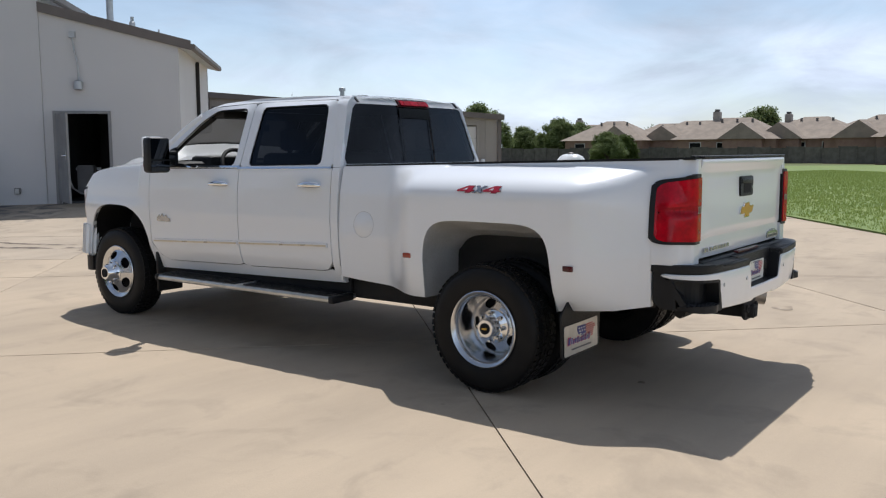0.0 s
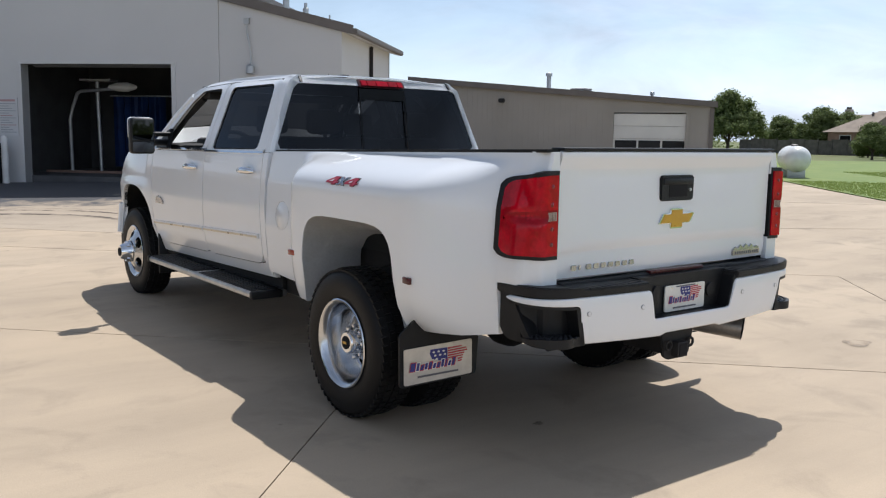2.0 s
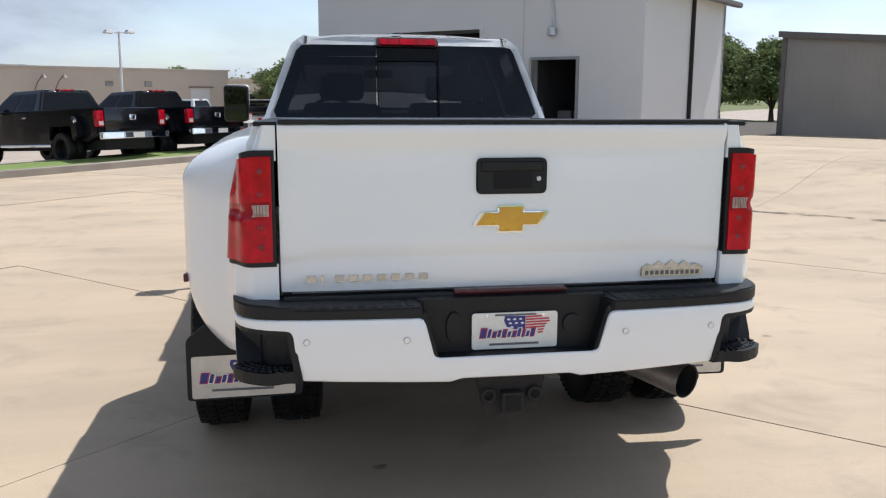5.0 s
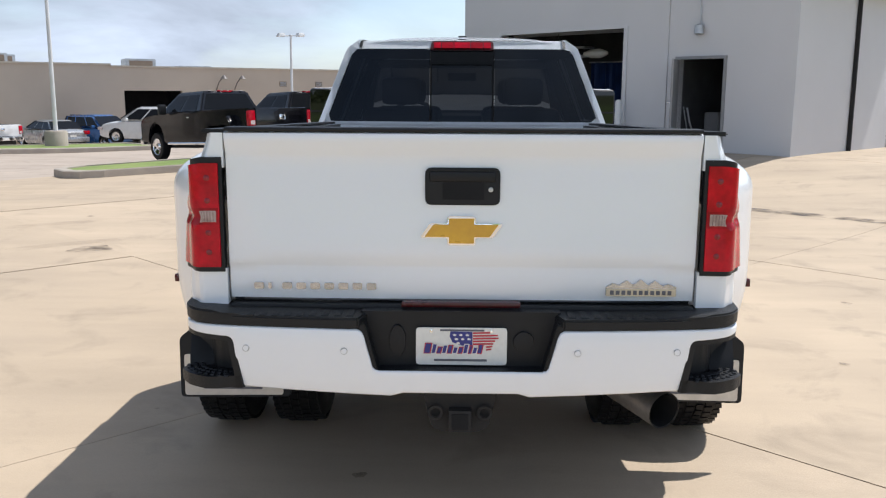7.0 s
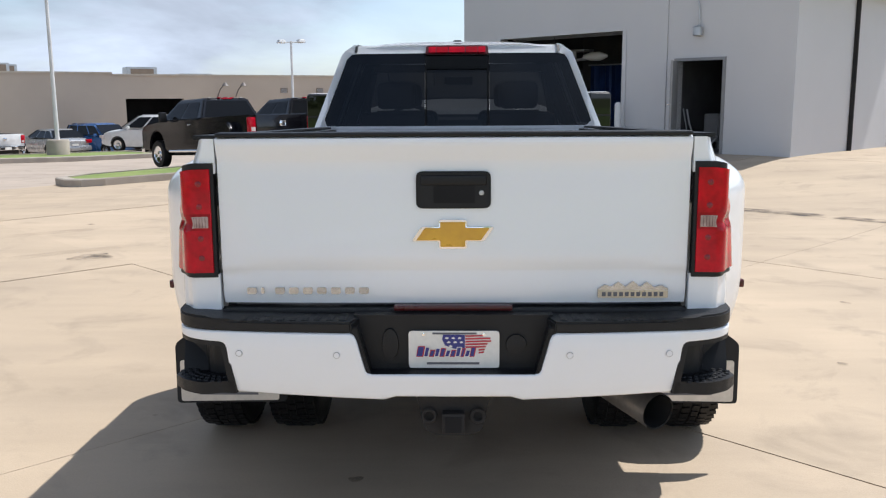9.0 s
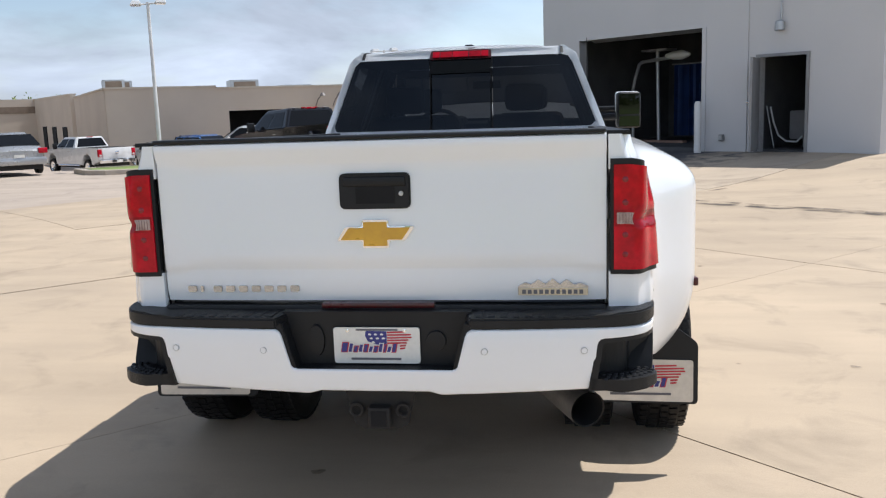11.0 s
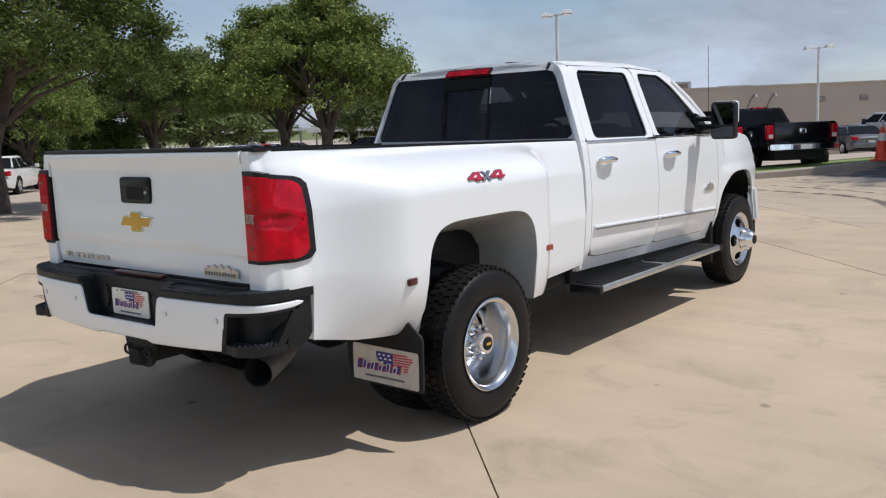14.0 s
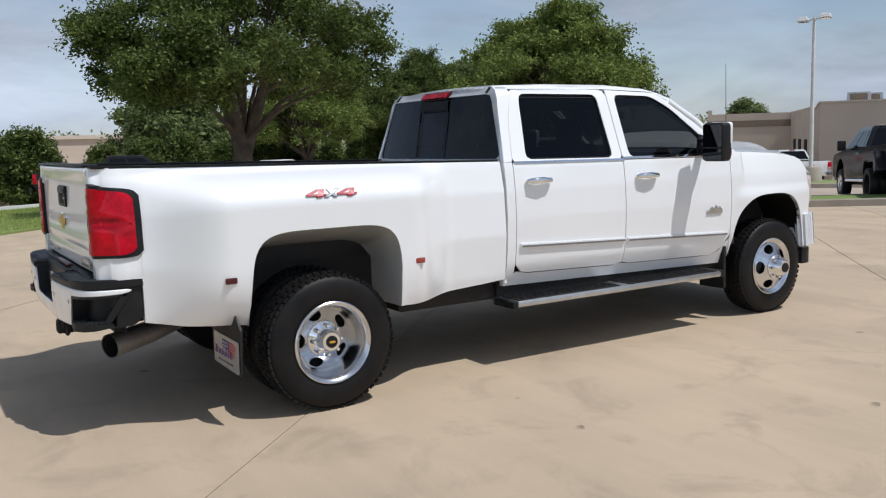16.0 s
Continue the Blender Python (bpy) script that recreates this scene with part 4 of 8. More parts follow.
# grass island beside the parked black pickups (v negative: towards the car park)
def kerb_ring(points, wide=0.16, high=0.15):
    """A kerb round a closed outline: outer face, top and inner face."""
    bm = bmesh.new()
    pts = [Vector((x, y, 0)) for x, y in points]
    c = sum(pts, Vector()) / len(pts)
    rows = []
    for p in pts:
        q = p + (c - p).normalized() * wide * 1.4
        z = g(p.x, p.y)
        rows.append([bm.verts.new((p.x, p.y, z - 0.2)), bm.verts.new((p.x, p.y, z + high - 0.02)), bm.verts.new((p.x + (q.x - p.x) * 0.12, p.y + (q.y - p.y) * 0.12, z + high)), bm.verts.new((q.x, q.y, z + high)), bm.verts.new((q.x, q.y, z - 0.2))])
    for a, b in zip(rows, rows[1:] + rows[:1]):
        for k in range(4):
            bm.faces.new((a[k], b[k], b[k + 1], a[k + 1]))
    bmesh.ops.recalc_face_normals(bm, faces=bm.faces)
    return bm


def inset(points, d):
    """An outline drawn in towards its middle by d."""
    c = Vector((sum(p[0] for p in points) / len(points), sum(p[1] for p in points) / len(points)))
    return [tuple(Vector(p) + (c - Vector(p)).normalized() * d) for p in points]


front_v = lambda u: -13.98 + 0.056 * (u - 3.6)
isl = [*[lot(u, front_v(u)) for u in (4.1, 7, 10, 12.5, 14.6)], lot(15.0, -13.8), lot(15.0, -15.4), lot(14.6, -15.9), *[lot(u, -15.9) for u in (12, 9, 6, 4.3)], lot(3.7, -15.5), lot(3.55, -14.6), lot(3.7, -14.15)]
solid("grass_island", polygon_sheet(inset(isl, 0.12), 0.12), LAWN, "narrow grass island in the car park", "lawn", kind="structure", smooth=0)
solid("island_kerb", kerb_ring(isl), KERB, "concrete kerb round the grass island", "kerb", kind="structure", smooth=0)
blades([lot(4.3, -14.25), lot(14.7, -13.65), lot(14.7, -15.65), lot(4.3, -15.65)], 5600, 0.055, 3, "island_grass", "short green grass on the kerbed island")
isl2 = [lot(6.0, -26.6), lot(8.5, -26.4), lot(11.2, -26.4), lot(11.6, -27.0), lot(11.4, -29.4), lot(6.4, -29.8), lot(5.6, -29.0), lot(5.5, -27.2)]
solid("grass_island", polygon_sheet(inset(isl2, 0.12), 0.12), LAWN, "worn grass island round the lamp post", "lawn", kind="structure", smooth=0)
solid("island_kerb", kerb_ring(isl2), KERB, "concrete kerb round the lamp post island", "kerb", kind="structure", smooth=0)
# road and car park asphalt
solid("car_park_asphalt", sheet(np.linspace(-120, 120, 61), [-230, -190, -160, -140, *np.linspace(-120, -15.4, 33)], -0.02, thick=0.1), PARKING, "weathered grey concrete car park beyond the slabs", "car park", kind="structure", smooth=80)
# lawns: beyond the slabs towards the houses, and towards the oaks
solid("meadow_lawn", sheet(np.linspace(-60, 60, 25), [7.3, 8, 10, 14, 20, 30, 45, 60, 80, 100], 0.02, thick=0.1), LAWN, "bright green mown lawn beyond the concrete", "lawn", kind="structure", smooth=80)
blades([lot(3, 7.32), lot(24, 7.32), lot(24, 12), lot(3, 12)], 11000, 0.045, 5, "lawn_grass", "tufted green grass along the slab edge")
blades([lot(2, 12), lot(34, 12), lot(44, 30), lot(2, 30)], 52000, 0.05, 6, "lawn_grass_far", "longer green grass across the lawn")
solid("oak_lawn", sheet([-17.7, -16, -14, -12.5, -11.0], np.linspace(-21, 20, 15), 0.04, thick=0.15), LAWN, "green lawn strip beside the slabs under the oaks", "lawn", kind="structure", smooth=80)
solid("oak_lawn_verge", sheet([-13.6, -12.3, -11.0], np.linspace(-25, -21, 4), 0.04, thick=0.15), LAWN, "narrow green verge between the slabs and the drive", "lawn", kind="structure", smooth=80)
blades([lot(-11.05, -21), lot(-11.05, 0), lot(-17.6, 0), lot(-17.6, -21)], 16000, 0.06, 7, "oak_lawn_grass", "short green grass near the oaks")
blades([lot(-11.05, -25), lot(-11.05, -21), lot(-13.5, -21), lot(-13.5, -25)], 2600, 0.06, 9, "verge_grass", "short green grass on the verge")
solid("white_kerb", line_strip([lot(-17.8, v) for v in range(-21, 16, 4)], [(0.0, -0.1), (0.0, 0.17), (-0.3, 0.17), (-0.3, -0.1)]), POLEWHITE, "white-painted kerb at the back of the lawn", "kerb", kind="structure", smooth=0)
solid("drive", sheet([-22.8, -20, -18.1], np.linspace(-45, 15, 16), -0.01, thick=0.1), PARKING, "pale concrete drive behind the lawn", "road", kind="structure", smooth=80)
solid("mulch_bed", sheet([-30, -26, -22.8], np.linspace(-45, 15, 16), 0.07, thick=0.1), MULCH, "brown mulch bed under the shrubs", "planting bed", kind="structure", smooth=80)


# ---- the white pickup ----
truck = thing("white_pickup_truck", "white crew-cab pickup with dual rear wheels parked on concrete", "pickup truck")


def cab_x(y, z):
    """Half width of the cab and front wing at y, z."""
    w = float(np.interp(z, (0.45, 0.58, 0.68, 0.80, 1.0, 1.2, 1.36, 1.40, 1.88, 1.93), (0.86, 0.905, 0.942, 0.955, 0.965, 0.955, 0.935, 0.92, 0.735, 0.66)))
    if y > 3.9:
        w -= 0.10 * ((y - 3.9) / 1.0) ** 2.2
        if z > 1.12:
            w -= 0.25 * (z - 1.12) ** 1.3 * smooth01((y - 3.5) / 0.6)
    if y > 3.75 and z < 1.1:
        w += 0.02 * smooth01((y - 3.75) / 0.2) * smooth01((1.12 - z) / 0.1)
    return w


def bed_x(y, z):
    """Half width of the box side, with the broad rear wing."""
    base = float(np.interp(z, (0.5, 0.62, 0.9, 1.2, 1.38, 1.42, 1.48), (0.915, 0.94, 0.965, 0.945, 0.905, 0.89, 0.876)))
    tail = smooth01((-0.75 - y) / 0.45)
    base += 0.012 * tail - 0.034 * smooth01((-1.10 - y) / 0.11)
    along = smooth01((y + 1.06) / 0.50) * smooth01((1.02 - y) / 0.44)
    if z > 1.41:
        up = 0.0
    elif z > 1.20:
        up = 1 - ((z - 1.20) / 0.21) ** 2.5
    else:
        tuck = max(0.0, 0.88 - z) / 0.36
        up = math.sqrt(max(0.0, 1 - (0.93 * smooth01((-0.30 - y) / 0.25) + 0.45 * smooth01((y - 0.30) / 0.3)) * tuck ** 2))
    return base + (1.192 - base) * along * up


def arch_line(yc, a, z0, h, power, root, n=41, lean=0.0):
    """A wheel opening as a soft squared arch of (y, z)."""
    ts = [-math.cos(math.pi * k / (n - 1)) for k in range(n)]
    zf = [max(0.0, 1 - abs(t) ** power) ** root for t in ts]
    return [(yc + a * t + lean * f * smooth01(-t / 0.7), z0 + h * f) for t, f in zip(ts, zf)]


REAR_ARCH = arch_line(0.008, 0.482, 0.55, 0.522, 5.6, 0.178, lean=0.025)
FRONT_ARCH = arch_line(4.264, 0.488, 0.53, 0.50, 3.0, 0.36)
for side in (-1, 1):
    # box side with the wing
    low = [(-1.12, 0.86), (-1.0, 0.86), (-0.995, 0.612), (-0.8, 0.575), (-0.5, 0.552), *REAR_ARCH, (0.6, 0.545), (0.86, 0.55), (1.24, 0.572), (1.44, 0.588)]
    high = [(-1.12, 1.4531), (1.44, 1.400)]
    ys = stations(-1.12, 1.44, 0.05, [p[0] for p in low] + [-0.9955])
    bs = sleek(part("box_side", skin(ys, low, high, bed_x, side, nz=44), PAINT, truck), bed_x, side)
    part("rail_cap", prism([(-1.213, 1.455), (1.44, 1.400), (1.44, 1.412), (-1.213, 1.470)], 0.10, lambda a, b, d: Vector((side * (0.80 + d * 0.9), a, b)), bevel=0.006), BLACKPLASTIC, bs, "black plastic rail cap")
    part("inner_box_wall", prism([(-1.17, 0.85), (1.42, 0.85), (1.42, 1.396), (-1.17, 1.45)], 0.03, lambda a, b, d: Vector((side * (0.77 + d), a, b))), BLACKPLASTIC, bs)
    # wheel housing: arch return and inner liner
    bmh = bmesh.new()
    prev = None
    for y, z in REAR_ARCH:
        r = [bmh.verts.new((side * (bed_x(y, max(z, 0.6)) - 0.006), y, z)), bmh.verts.new((side * 0.80, y * 0.97, z - 0.12 * smooth01((z - 0.80) / 0.2)))]
        if prev:
            bmh.faces.new((prev[0], prev[1], r[1], r[0]))
        prev = r
    bmesh.ops.solidify(bmh, geom=bmh.faces, thickness=0.008)
    part("wheel_housing", bmh, LINER, bs, "grey painted wheel housing")
    part("housing_wall", box(side * 0.72, side * 0.79, -0.60, 0.60, 0.955, 1.13, 0.02), LINER, bs)
    part("inner_liner", box(side * 0.74, side * 0.765, -0.60, 0.60, 0.60, 0.97), DARK, bs)
    for y, lab in ((-0.58, "red side marker lamp"), (0.615, "amber side marker lamp")):
        z = 0.825
        mk = part("marker_lamp", box(-0.010, 0.010, -0.033, 0.033, -0.017, 0.017, 0.006), REDDARK if y < 0 else AMBER, bs, lab, m=Matrix.Translation((side * bed_x(y, z), y, z)) @ Matrix.Rotation(side * (0.12 if y < 0 else -0.15), 4, "Z"))
    if side < 0:
        fx = bed_x(1.20, 0.985) - 0.001
        part("fuel_flap", lathe([(0.0, 0.0015), (0.090, 0.0015), (0.093, -0.001), (0.09, -0.01)], n=36), PAINT, bs, m=Matrix.Translation((-fx, 1.20, 0.985)) @ Matrix.Rotation(0.067, 4, "Y") @ Matrix.Rotation(math.pi, 4, "Z"))
        part("flap_gap", lathe([(0.0935, 0.0015), (0.0955, 0.002), (0.0955, -0.01)], n=36), GALV, bs, m=Matrix.Translation((-fx, 1.20, 0.985)) @ Matrix.Rotation(0.067, 4, "Y") @ Matrix.Rotation(math.pi, 4, "Z"))
    # four by four badge
    four = [(0, 0.20), (0, 0.44), (0.46, 1), (0.84, 1), (0.84, 0.44), (1, 0.44), (1, 0.20), (0.84, 0.20), (0.84, 0), (0.54, 0), (0.54, 0.20)]
    notch4 = [(0.30, 0.44), (0.54, 0.44), (0.54, 0.74)]
    ex4 = [(0, 0), (0.30, 0), (0.5, 0.30), (0.70, 0), (1, 0), (0.66, 0.5), (1, 1), (0.72, 1), (0.5, 0.70), (0.28, 1), (0, 1), (0.34, 0.5)]

    def badge_at(u, v, d):
        return Vector((side * (bed_x(0.045 + side * u, 1.252 + v) + d), 0.045 + side * u, 1.252 + v))

    def slant(shape, u0, w, h, grow=0.0):
        cu, cv = 0.5, 0.5
        pts = [(cu + (a - cu) * (1 + grow), cv + (b - cv) * (1 + grow * 1.6)) for a, b in shape]
        return [(u0 + a * w + 0.55 * (b - 0.5) * h, b * h) for a, b in pts]

    for nm, shape, u0, w, mat, lab in (("badge", four, -0.158, 0.122, REDPAINT, "red and chrome 4x4 badge"), ("badge_middle", ex4, -0.040, 0.078, BADGEGREY, ""), ("badge_end", four, 0.036, 0.122, REDPAINT, "")):
        part("badge_edge", prism(slant(shape, u0, w, 0.042, 0.05), 0.006, lambda a, b, d: badge_at(a, b, d + 0.001)), BADGEDARK, bs, smooth=0)
        bd = part(nm, prism(slant(shape, u0, w, 0.042), 0.004, lambda a, b, d: badge_at(a, b, d + 0.006)), mat, bs, lab, smooth=0)
        if shape is four:
            part("badge_inset", prism([(u0 + a * w + 0.55 * (b - 0.5) * 0.042, b * 0.042) for a, b in notch4], 0.002, lambda a, b, d: badge_at(a, b, d + 0.0095)), PAINT, bd, smooth=0)
    # lower doors, rocker and front wing
    rear_low = [(1.53, 0.60), (1.60, 0.575), (2.50, 0.548), (2.54, 0.56)]
    part("cab_corner", skin(stations(1.455, 1.525, 0.02), [(1.455, 0.60), (1.53, 0.59)], [(1.455, 1.39), (1.53, 1.39)], cab_x, side, nz=20), PAINT, truck)
    rd = part("rear_door", skin(stations(1.532, 2.555, 0.06), [(1.532, 0.68), (1.56, 0.635), (1.62, 0.615), (2.50, 0.585), (2.555, 0.60)], [(1.532, 1.385), (2.555, 1.375)], cab_x, side, nz=22, flange=0.02), PAINT, truck)
    sleek(rd, cab_x, side)
    fd = part("front_door", skin(stations(2.563, 3.735, 0.06), [(2.563, 0.60), (2.62, 0.585), (3.55, 0.56), (3.66, 0.60), (3.735, 0.72)], [(2.563, 1.375), (3.735, 1.36)], cab_x, side, nz=22, flange=0.02), PAINT, truck)
    sleek(fd, cab_x, side)
    part("rocker_sill", skin(stations(1.455, 3.76, 0.1), [(1.455, 0.53), (3.76, 0.475)], [(1.455, 0.60), (1.56, 0.628), (1.62, 0.608), (2.5, 0.578), (2.56, 0.592), (2.62, 0.578), (3.55, 0.553), (3.66, 0.592), (3.735, 0.70), (3.76, 0.70)], lambda y, z: cab_x(y, z) - 0.008, side, nz=5), PAINT, truck)
    wing = part("front_wing", skin(stations(3.743, 4.86, 0.035, [p[0] for p in FRONT_ARCH]), [(3.743, 0.70), (3.772, 0.56), *FRONT_ARCH, (4.86, 0.62)], [(3.743, 1.40), (4.0, 1.39), (4.4, 1.367), (4.7, 1.33), (4.80, 1.295), (4.86, 1.21)], cab_x, side, nz=20), PAINT, truck)
    sleek(wing, cab_x, side)
    bmh = bmesh.new()
    prev = None
    for y, z in FRONT_ARCH:
        r = [bmh.verts.new((side * (cab_x(y, z) - 0.012), y, z)), bmh.verts.new((side * 0.5, y, z))]
        if prev:
            bmh.faces.new((prev[0], prev[1], r[1], r[0]))
        prev = r
    bmesh.ops.solidify(bmh, geom=bmh.faces, thickness=0.006)
    part("wing_liner", bmh, DARK, wing)
    part("splash_shield", box(side * 0.66, side * 0.92, 3.70, 3.735, 0.26, 0.62, 0.01), BLACKPLASTIC, wing)
    part("door_lining", skin(stations(1.5, 3.74, 0.2), [(1.5, 0.62), (3.74, 0.62)], [(1.5, 1.385), (3.74, 1.36)], lambda y, z: cab_x(y, z) - 0.05, side, nz=6, flange=0), CABIN, rd)
    # door trim: chrome handles, lower moulding, badge
    for d, y in ((rd, 1.74), (fd, 2.785)):
        z = 1.255 if y < 2 else 1.245
        x = cab_x(y, z)
        hd = part("door_handle", tube([(side * (x + 0.012), y - 0.115, z), (side * (x + 0.035), y - 0.09, z + 0.004), (side * (x + 0.045), y, z + 0.006), (side * (x + 0.035), y + 0.075, z + 0.002), (side * (x + 0.01), y + 0.095, z)], [0.014, 0.022, 0.025, 0.022, 0.014], n=12), CHROME, d, "chrome pull handle")
        part("handle_cup", lathe([(0.0, -0.004), (0.05, -0.002), (0.058, 0.002)], n=24), LINER, d, m=Matrix.Translation((side * (x + 0.001), y, z - 0.012)) @ Matrix.Diagonal((side, 1.35, 0.7, 1)))
    for d, y0, y1, za, zb in ((rd, 1.56, 2.545, 0.812, 0.775), (fd, 2.575, 3.69, 0.772, 0.73)):
        bmm = bmesh.new()
        x0, x1 = cab_x(y0, za), cab_x(y1, zb)
        prism([(y0, za - 0.018), (y1, zb - 0.018), (y1 + 0.012, zb), (y1, zb + 0.016), (y0, za + 0.016)], 0.02, lambda a, b, dd: Vector((side * (cab_x(a, b) - 0.006 + dd), a, b)), bmm, bevel=0.004)
        part("side_moulding", bmm, PAINT, d)
        part("moulding_strip", prism([(y0 + 0.01, za - 0.010), (y1, zb - 0.010), (y1, zb + 0.003), (y0 + 0.01, za + 0.003)], 0.004, lambda a, b, dd: Vector((side * (cab_x(a, b) + 0.0145 + dd), a, b))), CREAM if side < 0 else MOULDGREY, d, "moulding insert strip")
        part("belt_trim", prism([(y0 - 0.02, 1.383), (y1 + 0.03, 1.372), (y1 + 0.03, 1.387), (y0 - 0.02, 1.398)], 0.012, lambda a, b, dd: Vector((side * (cab_x(a, b) - 0.004 + dd), a, b))), CHROME, d, "chrome window belt strip")
    bgd = part("door_badge", prism([(3.44, 0.905), (3.62, 0.905), (3.62, 0.935), (3.585, 0.965), (3.57, 0.945), (3.545, 0.975), (3.52, 0.945), (3.495, 0.965), (3.46, 0.935), (3.44, 0.935)], 0.008, lambda a, b, dd: Vector((side * (cab_x(a, b) + 0.002 + dd), a, b))), BADGEGREY, fd, "chrome mountain-shaped trim badge")
    # side windows and their frames
    rwin = rounded([(1.655, 1.408), (2.468, 1.395), (2.458, 1.868), (1.725, 1.872)], 0.05, 6)
    fwin = rounded([(2.635, 1.393), (3.62, 1.385), (3.45, 1.555), (3.20, 1.765), (3.02, 1.858), (2.635, 1.868)], 0.05, 6)
    N = 72
    for d, win, outer in ((rd, rwin, [(1.532, 1.39), (2.555, 1.38), (2.555, 1.905), (2.3, 1.91), (1.66, 1.90), (1.575, 1.65)]), (fd, fwin, [(2.563, 1.38), (3.735, 1.365), (3.52, 1.60), (3.25, 1.80), (3.06, 1.885), (2.563, 1.905)])):
        a, b = resample(rounded(outer, 0.03, 4), N), resample(win, N)
        ca = (sum(p[0] for p in b) / N, sum(p[1] for p in b) / N)
        key = lambda p: math.atan2((p[1] - ca[1]) * 2.0, p[0] - ca[0])
        a.sort(key=key)
        b.sort(key=key)
        bmf, ov, iv = ring_fill(a, b, lambda y, z: Vector((side * cab_x(y, z), y, z)))
        made = bmesh.ops.extrude_edge_only(bmf, edges=[e for e in bmf.edges if len(e.link_faces) == 1])
        for v in made["geom"]:
            if isinstance(v, bmesh.types.BMVert):
                v.co.x -= side * 0.03
        part("window_frame", bmf, PAINT, d)
        bmg = bmesh.new()
        bmg.faces.new([bmg.verts.new((side * (cab_x(y, z) - 0.014), y, z)) for y, z in b][::side])
        if not (d is fd and side < 0):
            gl = part("window_glass", bmg, TINT if d is rd else TINTLIGHT, d, "dark tinted side window", smooth=0)
            gl.visible_shadow = False
        else:
            bmg.free()
        lin, _, _ = ring_fill(a, b, lambda y, z: Vector((side * (cab_x(y, z) - 0.034), y, z)))
        part("frame_lining", lin, CABIN, d)
        rub, _, _ = ring_fill(b, [(ca[0] + (y - ca[0]) * 0.975, ca[1] + (z - ca[1]) * 0.955) for y, z in b], lambda y, z: Vector((side * (cab_x(y, z) - 0.008), y, z)))
        bmesh.ops.solidify(rub, geom=rub.faces, thickness=0.006)
        part("window_seal", rub, BLACKPLASTIC, d)
    part("rear_pillar", skin(stations(1.46, 1.66, 0.01), [(1.46, 1.392), (1.53, 1.392), (1.5725, 1.65), (1.66, 1.902)], [(1.46, 1.40), (1.485, 1.55), (1.515, 1.75), (1.55, 1.92), (1.66, 1.925)], cab_x, side, nz=8), PAINT, truck)
    part("roof_rail", skin(stations(1.55, 3.26, 0.05), [(1.55, 1.905), (1.66, 1.907), (2.56, 1.912), (3.05, 1.892), (3.26, 1.80)], [(1.55, 1.93), (2.0, 1.945), (2.6, 1.945), (3.0, 1.92), (3.26, 1.83)], cab_x, side, nz=4, flange=0.03), PAINT, truck)
    part("front_pillar", tube([(side * 0.745, 3.22, 1.815), (side * 0.80, 3.45, 1.665), (side * 0.86, 3.68, 1.475), (side * 0.885, 3.82, 1.37)], [0.03, 0.035, 0.04, 0.045], n=10), PAINT, truck)
    # towing mirror
    mz = 1.485
    mr = part("towing_mirror", box(-0.098, 0.098, -0.06, 0.06, -0.148, 0.148, 0.03, seg=3), BLACKPLASTIC, truck, "tall black towing mirror with white cap", m=Matrix.Translation((side * 1.18, 3.30, mz)) @ Matrix.Rotation(side * 0.10, 4, "Z"))
    part("mirror_cap", box(-0.100, 0.100, 0.02, 0.075, -0.03, 0.152, 0.025, seg=3), PAINT, mr)
    part("mirror_glass", box(-0.083, 0.083, -0.064, -0.0605, -0.035, 0.133, 0.0), MIRROR, mr, "flat mirror glass", smooth=0)
    part("spot_mirror", box(-0.083, 0.083, -0.064, -0.0605, -0.133, -0.05, 0.0), MIRROR, mr, smooth=0)
    part("turn_lamp", box(0.06 * side - 0.03, 0.06 * side + 0.03, 0.0, 0.07, -0.11, -0.04, 0.012), AMBER, mr, "amber turn lamp")
    part("mirror_arm", tube([(side * 0.90, 3.42, 1.43), (side * 1.03, 3.38, 1.43), (side * 1.13, 3.33, 1.43)], 0.028, tube([(side * 0.90, 3.42, 1.50), (side * 1.03, 3.38, 1.50), (side * 1.13, 3.33, 1.50)], 0.02)), BLACKPLASTIC, mr, m=(Matrix.Translation((side * 1.18, 3.30, mz)) @ Matrix.Rotation(side * 0.10, 4, "Z")).inverted())
    part("mirror_base", prism([(3.36, 1.385), (3.63, 1.38), (3.50, 1.53), (3.44, 1.55)], 0.04, lambda a, b, dd: Vector((side * (cab_x(a, b) - 0.012 + dd), a, b)), bevel=0.006), BLACKPLASTIC, mr, m=(Matrix.Translation((side * 1.18, 3.30, mz)) @ Matrix.Rotation(side * 0.10, 4, "Z")).inverted())
    # running board
    rb = part("running_board", box(side * 0.82, side * 1.085, 1.40, 3.52, 0.405, 0.45, 0.015), BRUSHED, truck, "aluminium running board with black treads")
    for k, (y0, y1) in enumerate(((1.46, 2.40), (2.50, 3.46))):
        part("step_tread", box(side * 0.86, side * 1.066, y0, y1, 0.449, 0.458, 0.004), BLACKPLASTIC, rb)
        bmt = bmesh.new()
        for q in range(5):
            box(side * (0.905 + q * 0.034), side * (0.915 + q * 0.034), y0 + 0.03, y1 - 0.03, 0.4575, 0.463, bm=bmt)
        part("tread_ribs", bmt, RUBBER, rb)
    for y in (1.42, 3.50):
        part("end_cap", box(side * 0.855, side * 1.09, y - 0.025, y + 0.025, 0.40, 0.455, 0.012), BLACKPLASTIC, rb)
    for y in (1.75, 2.45, 3.2):
        part("step_bracket", tube([(side * 0.55, y, 0.56), (side * 0.80, y, 0.44), (side * 0.90, y, 0.425)], 0.025), BLACKPLASTIC, rb)
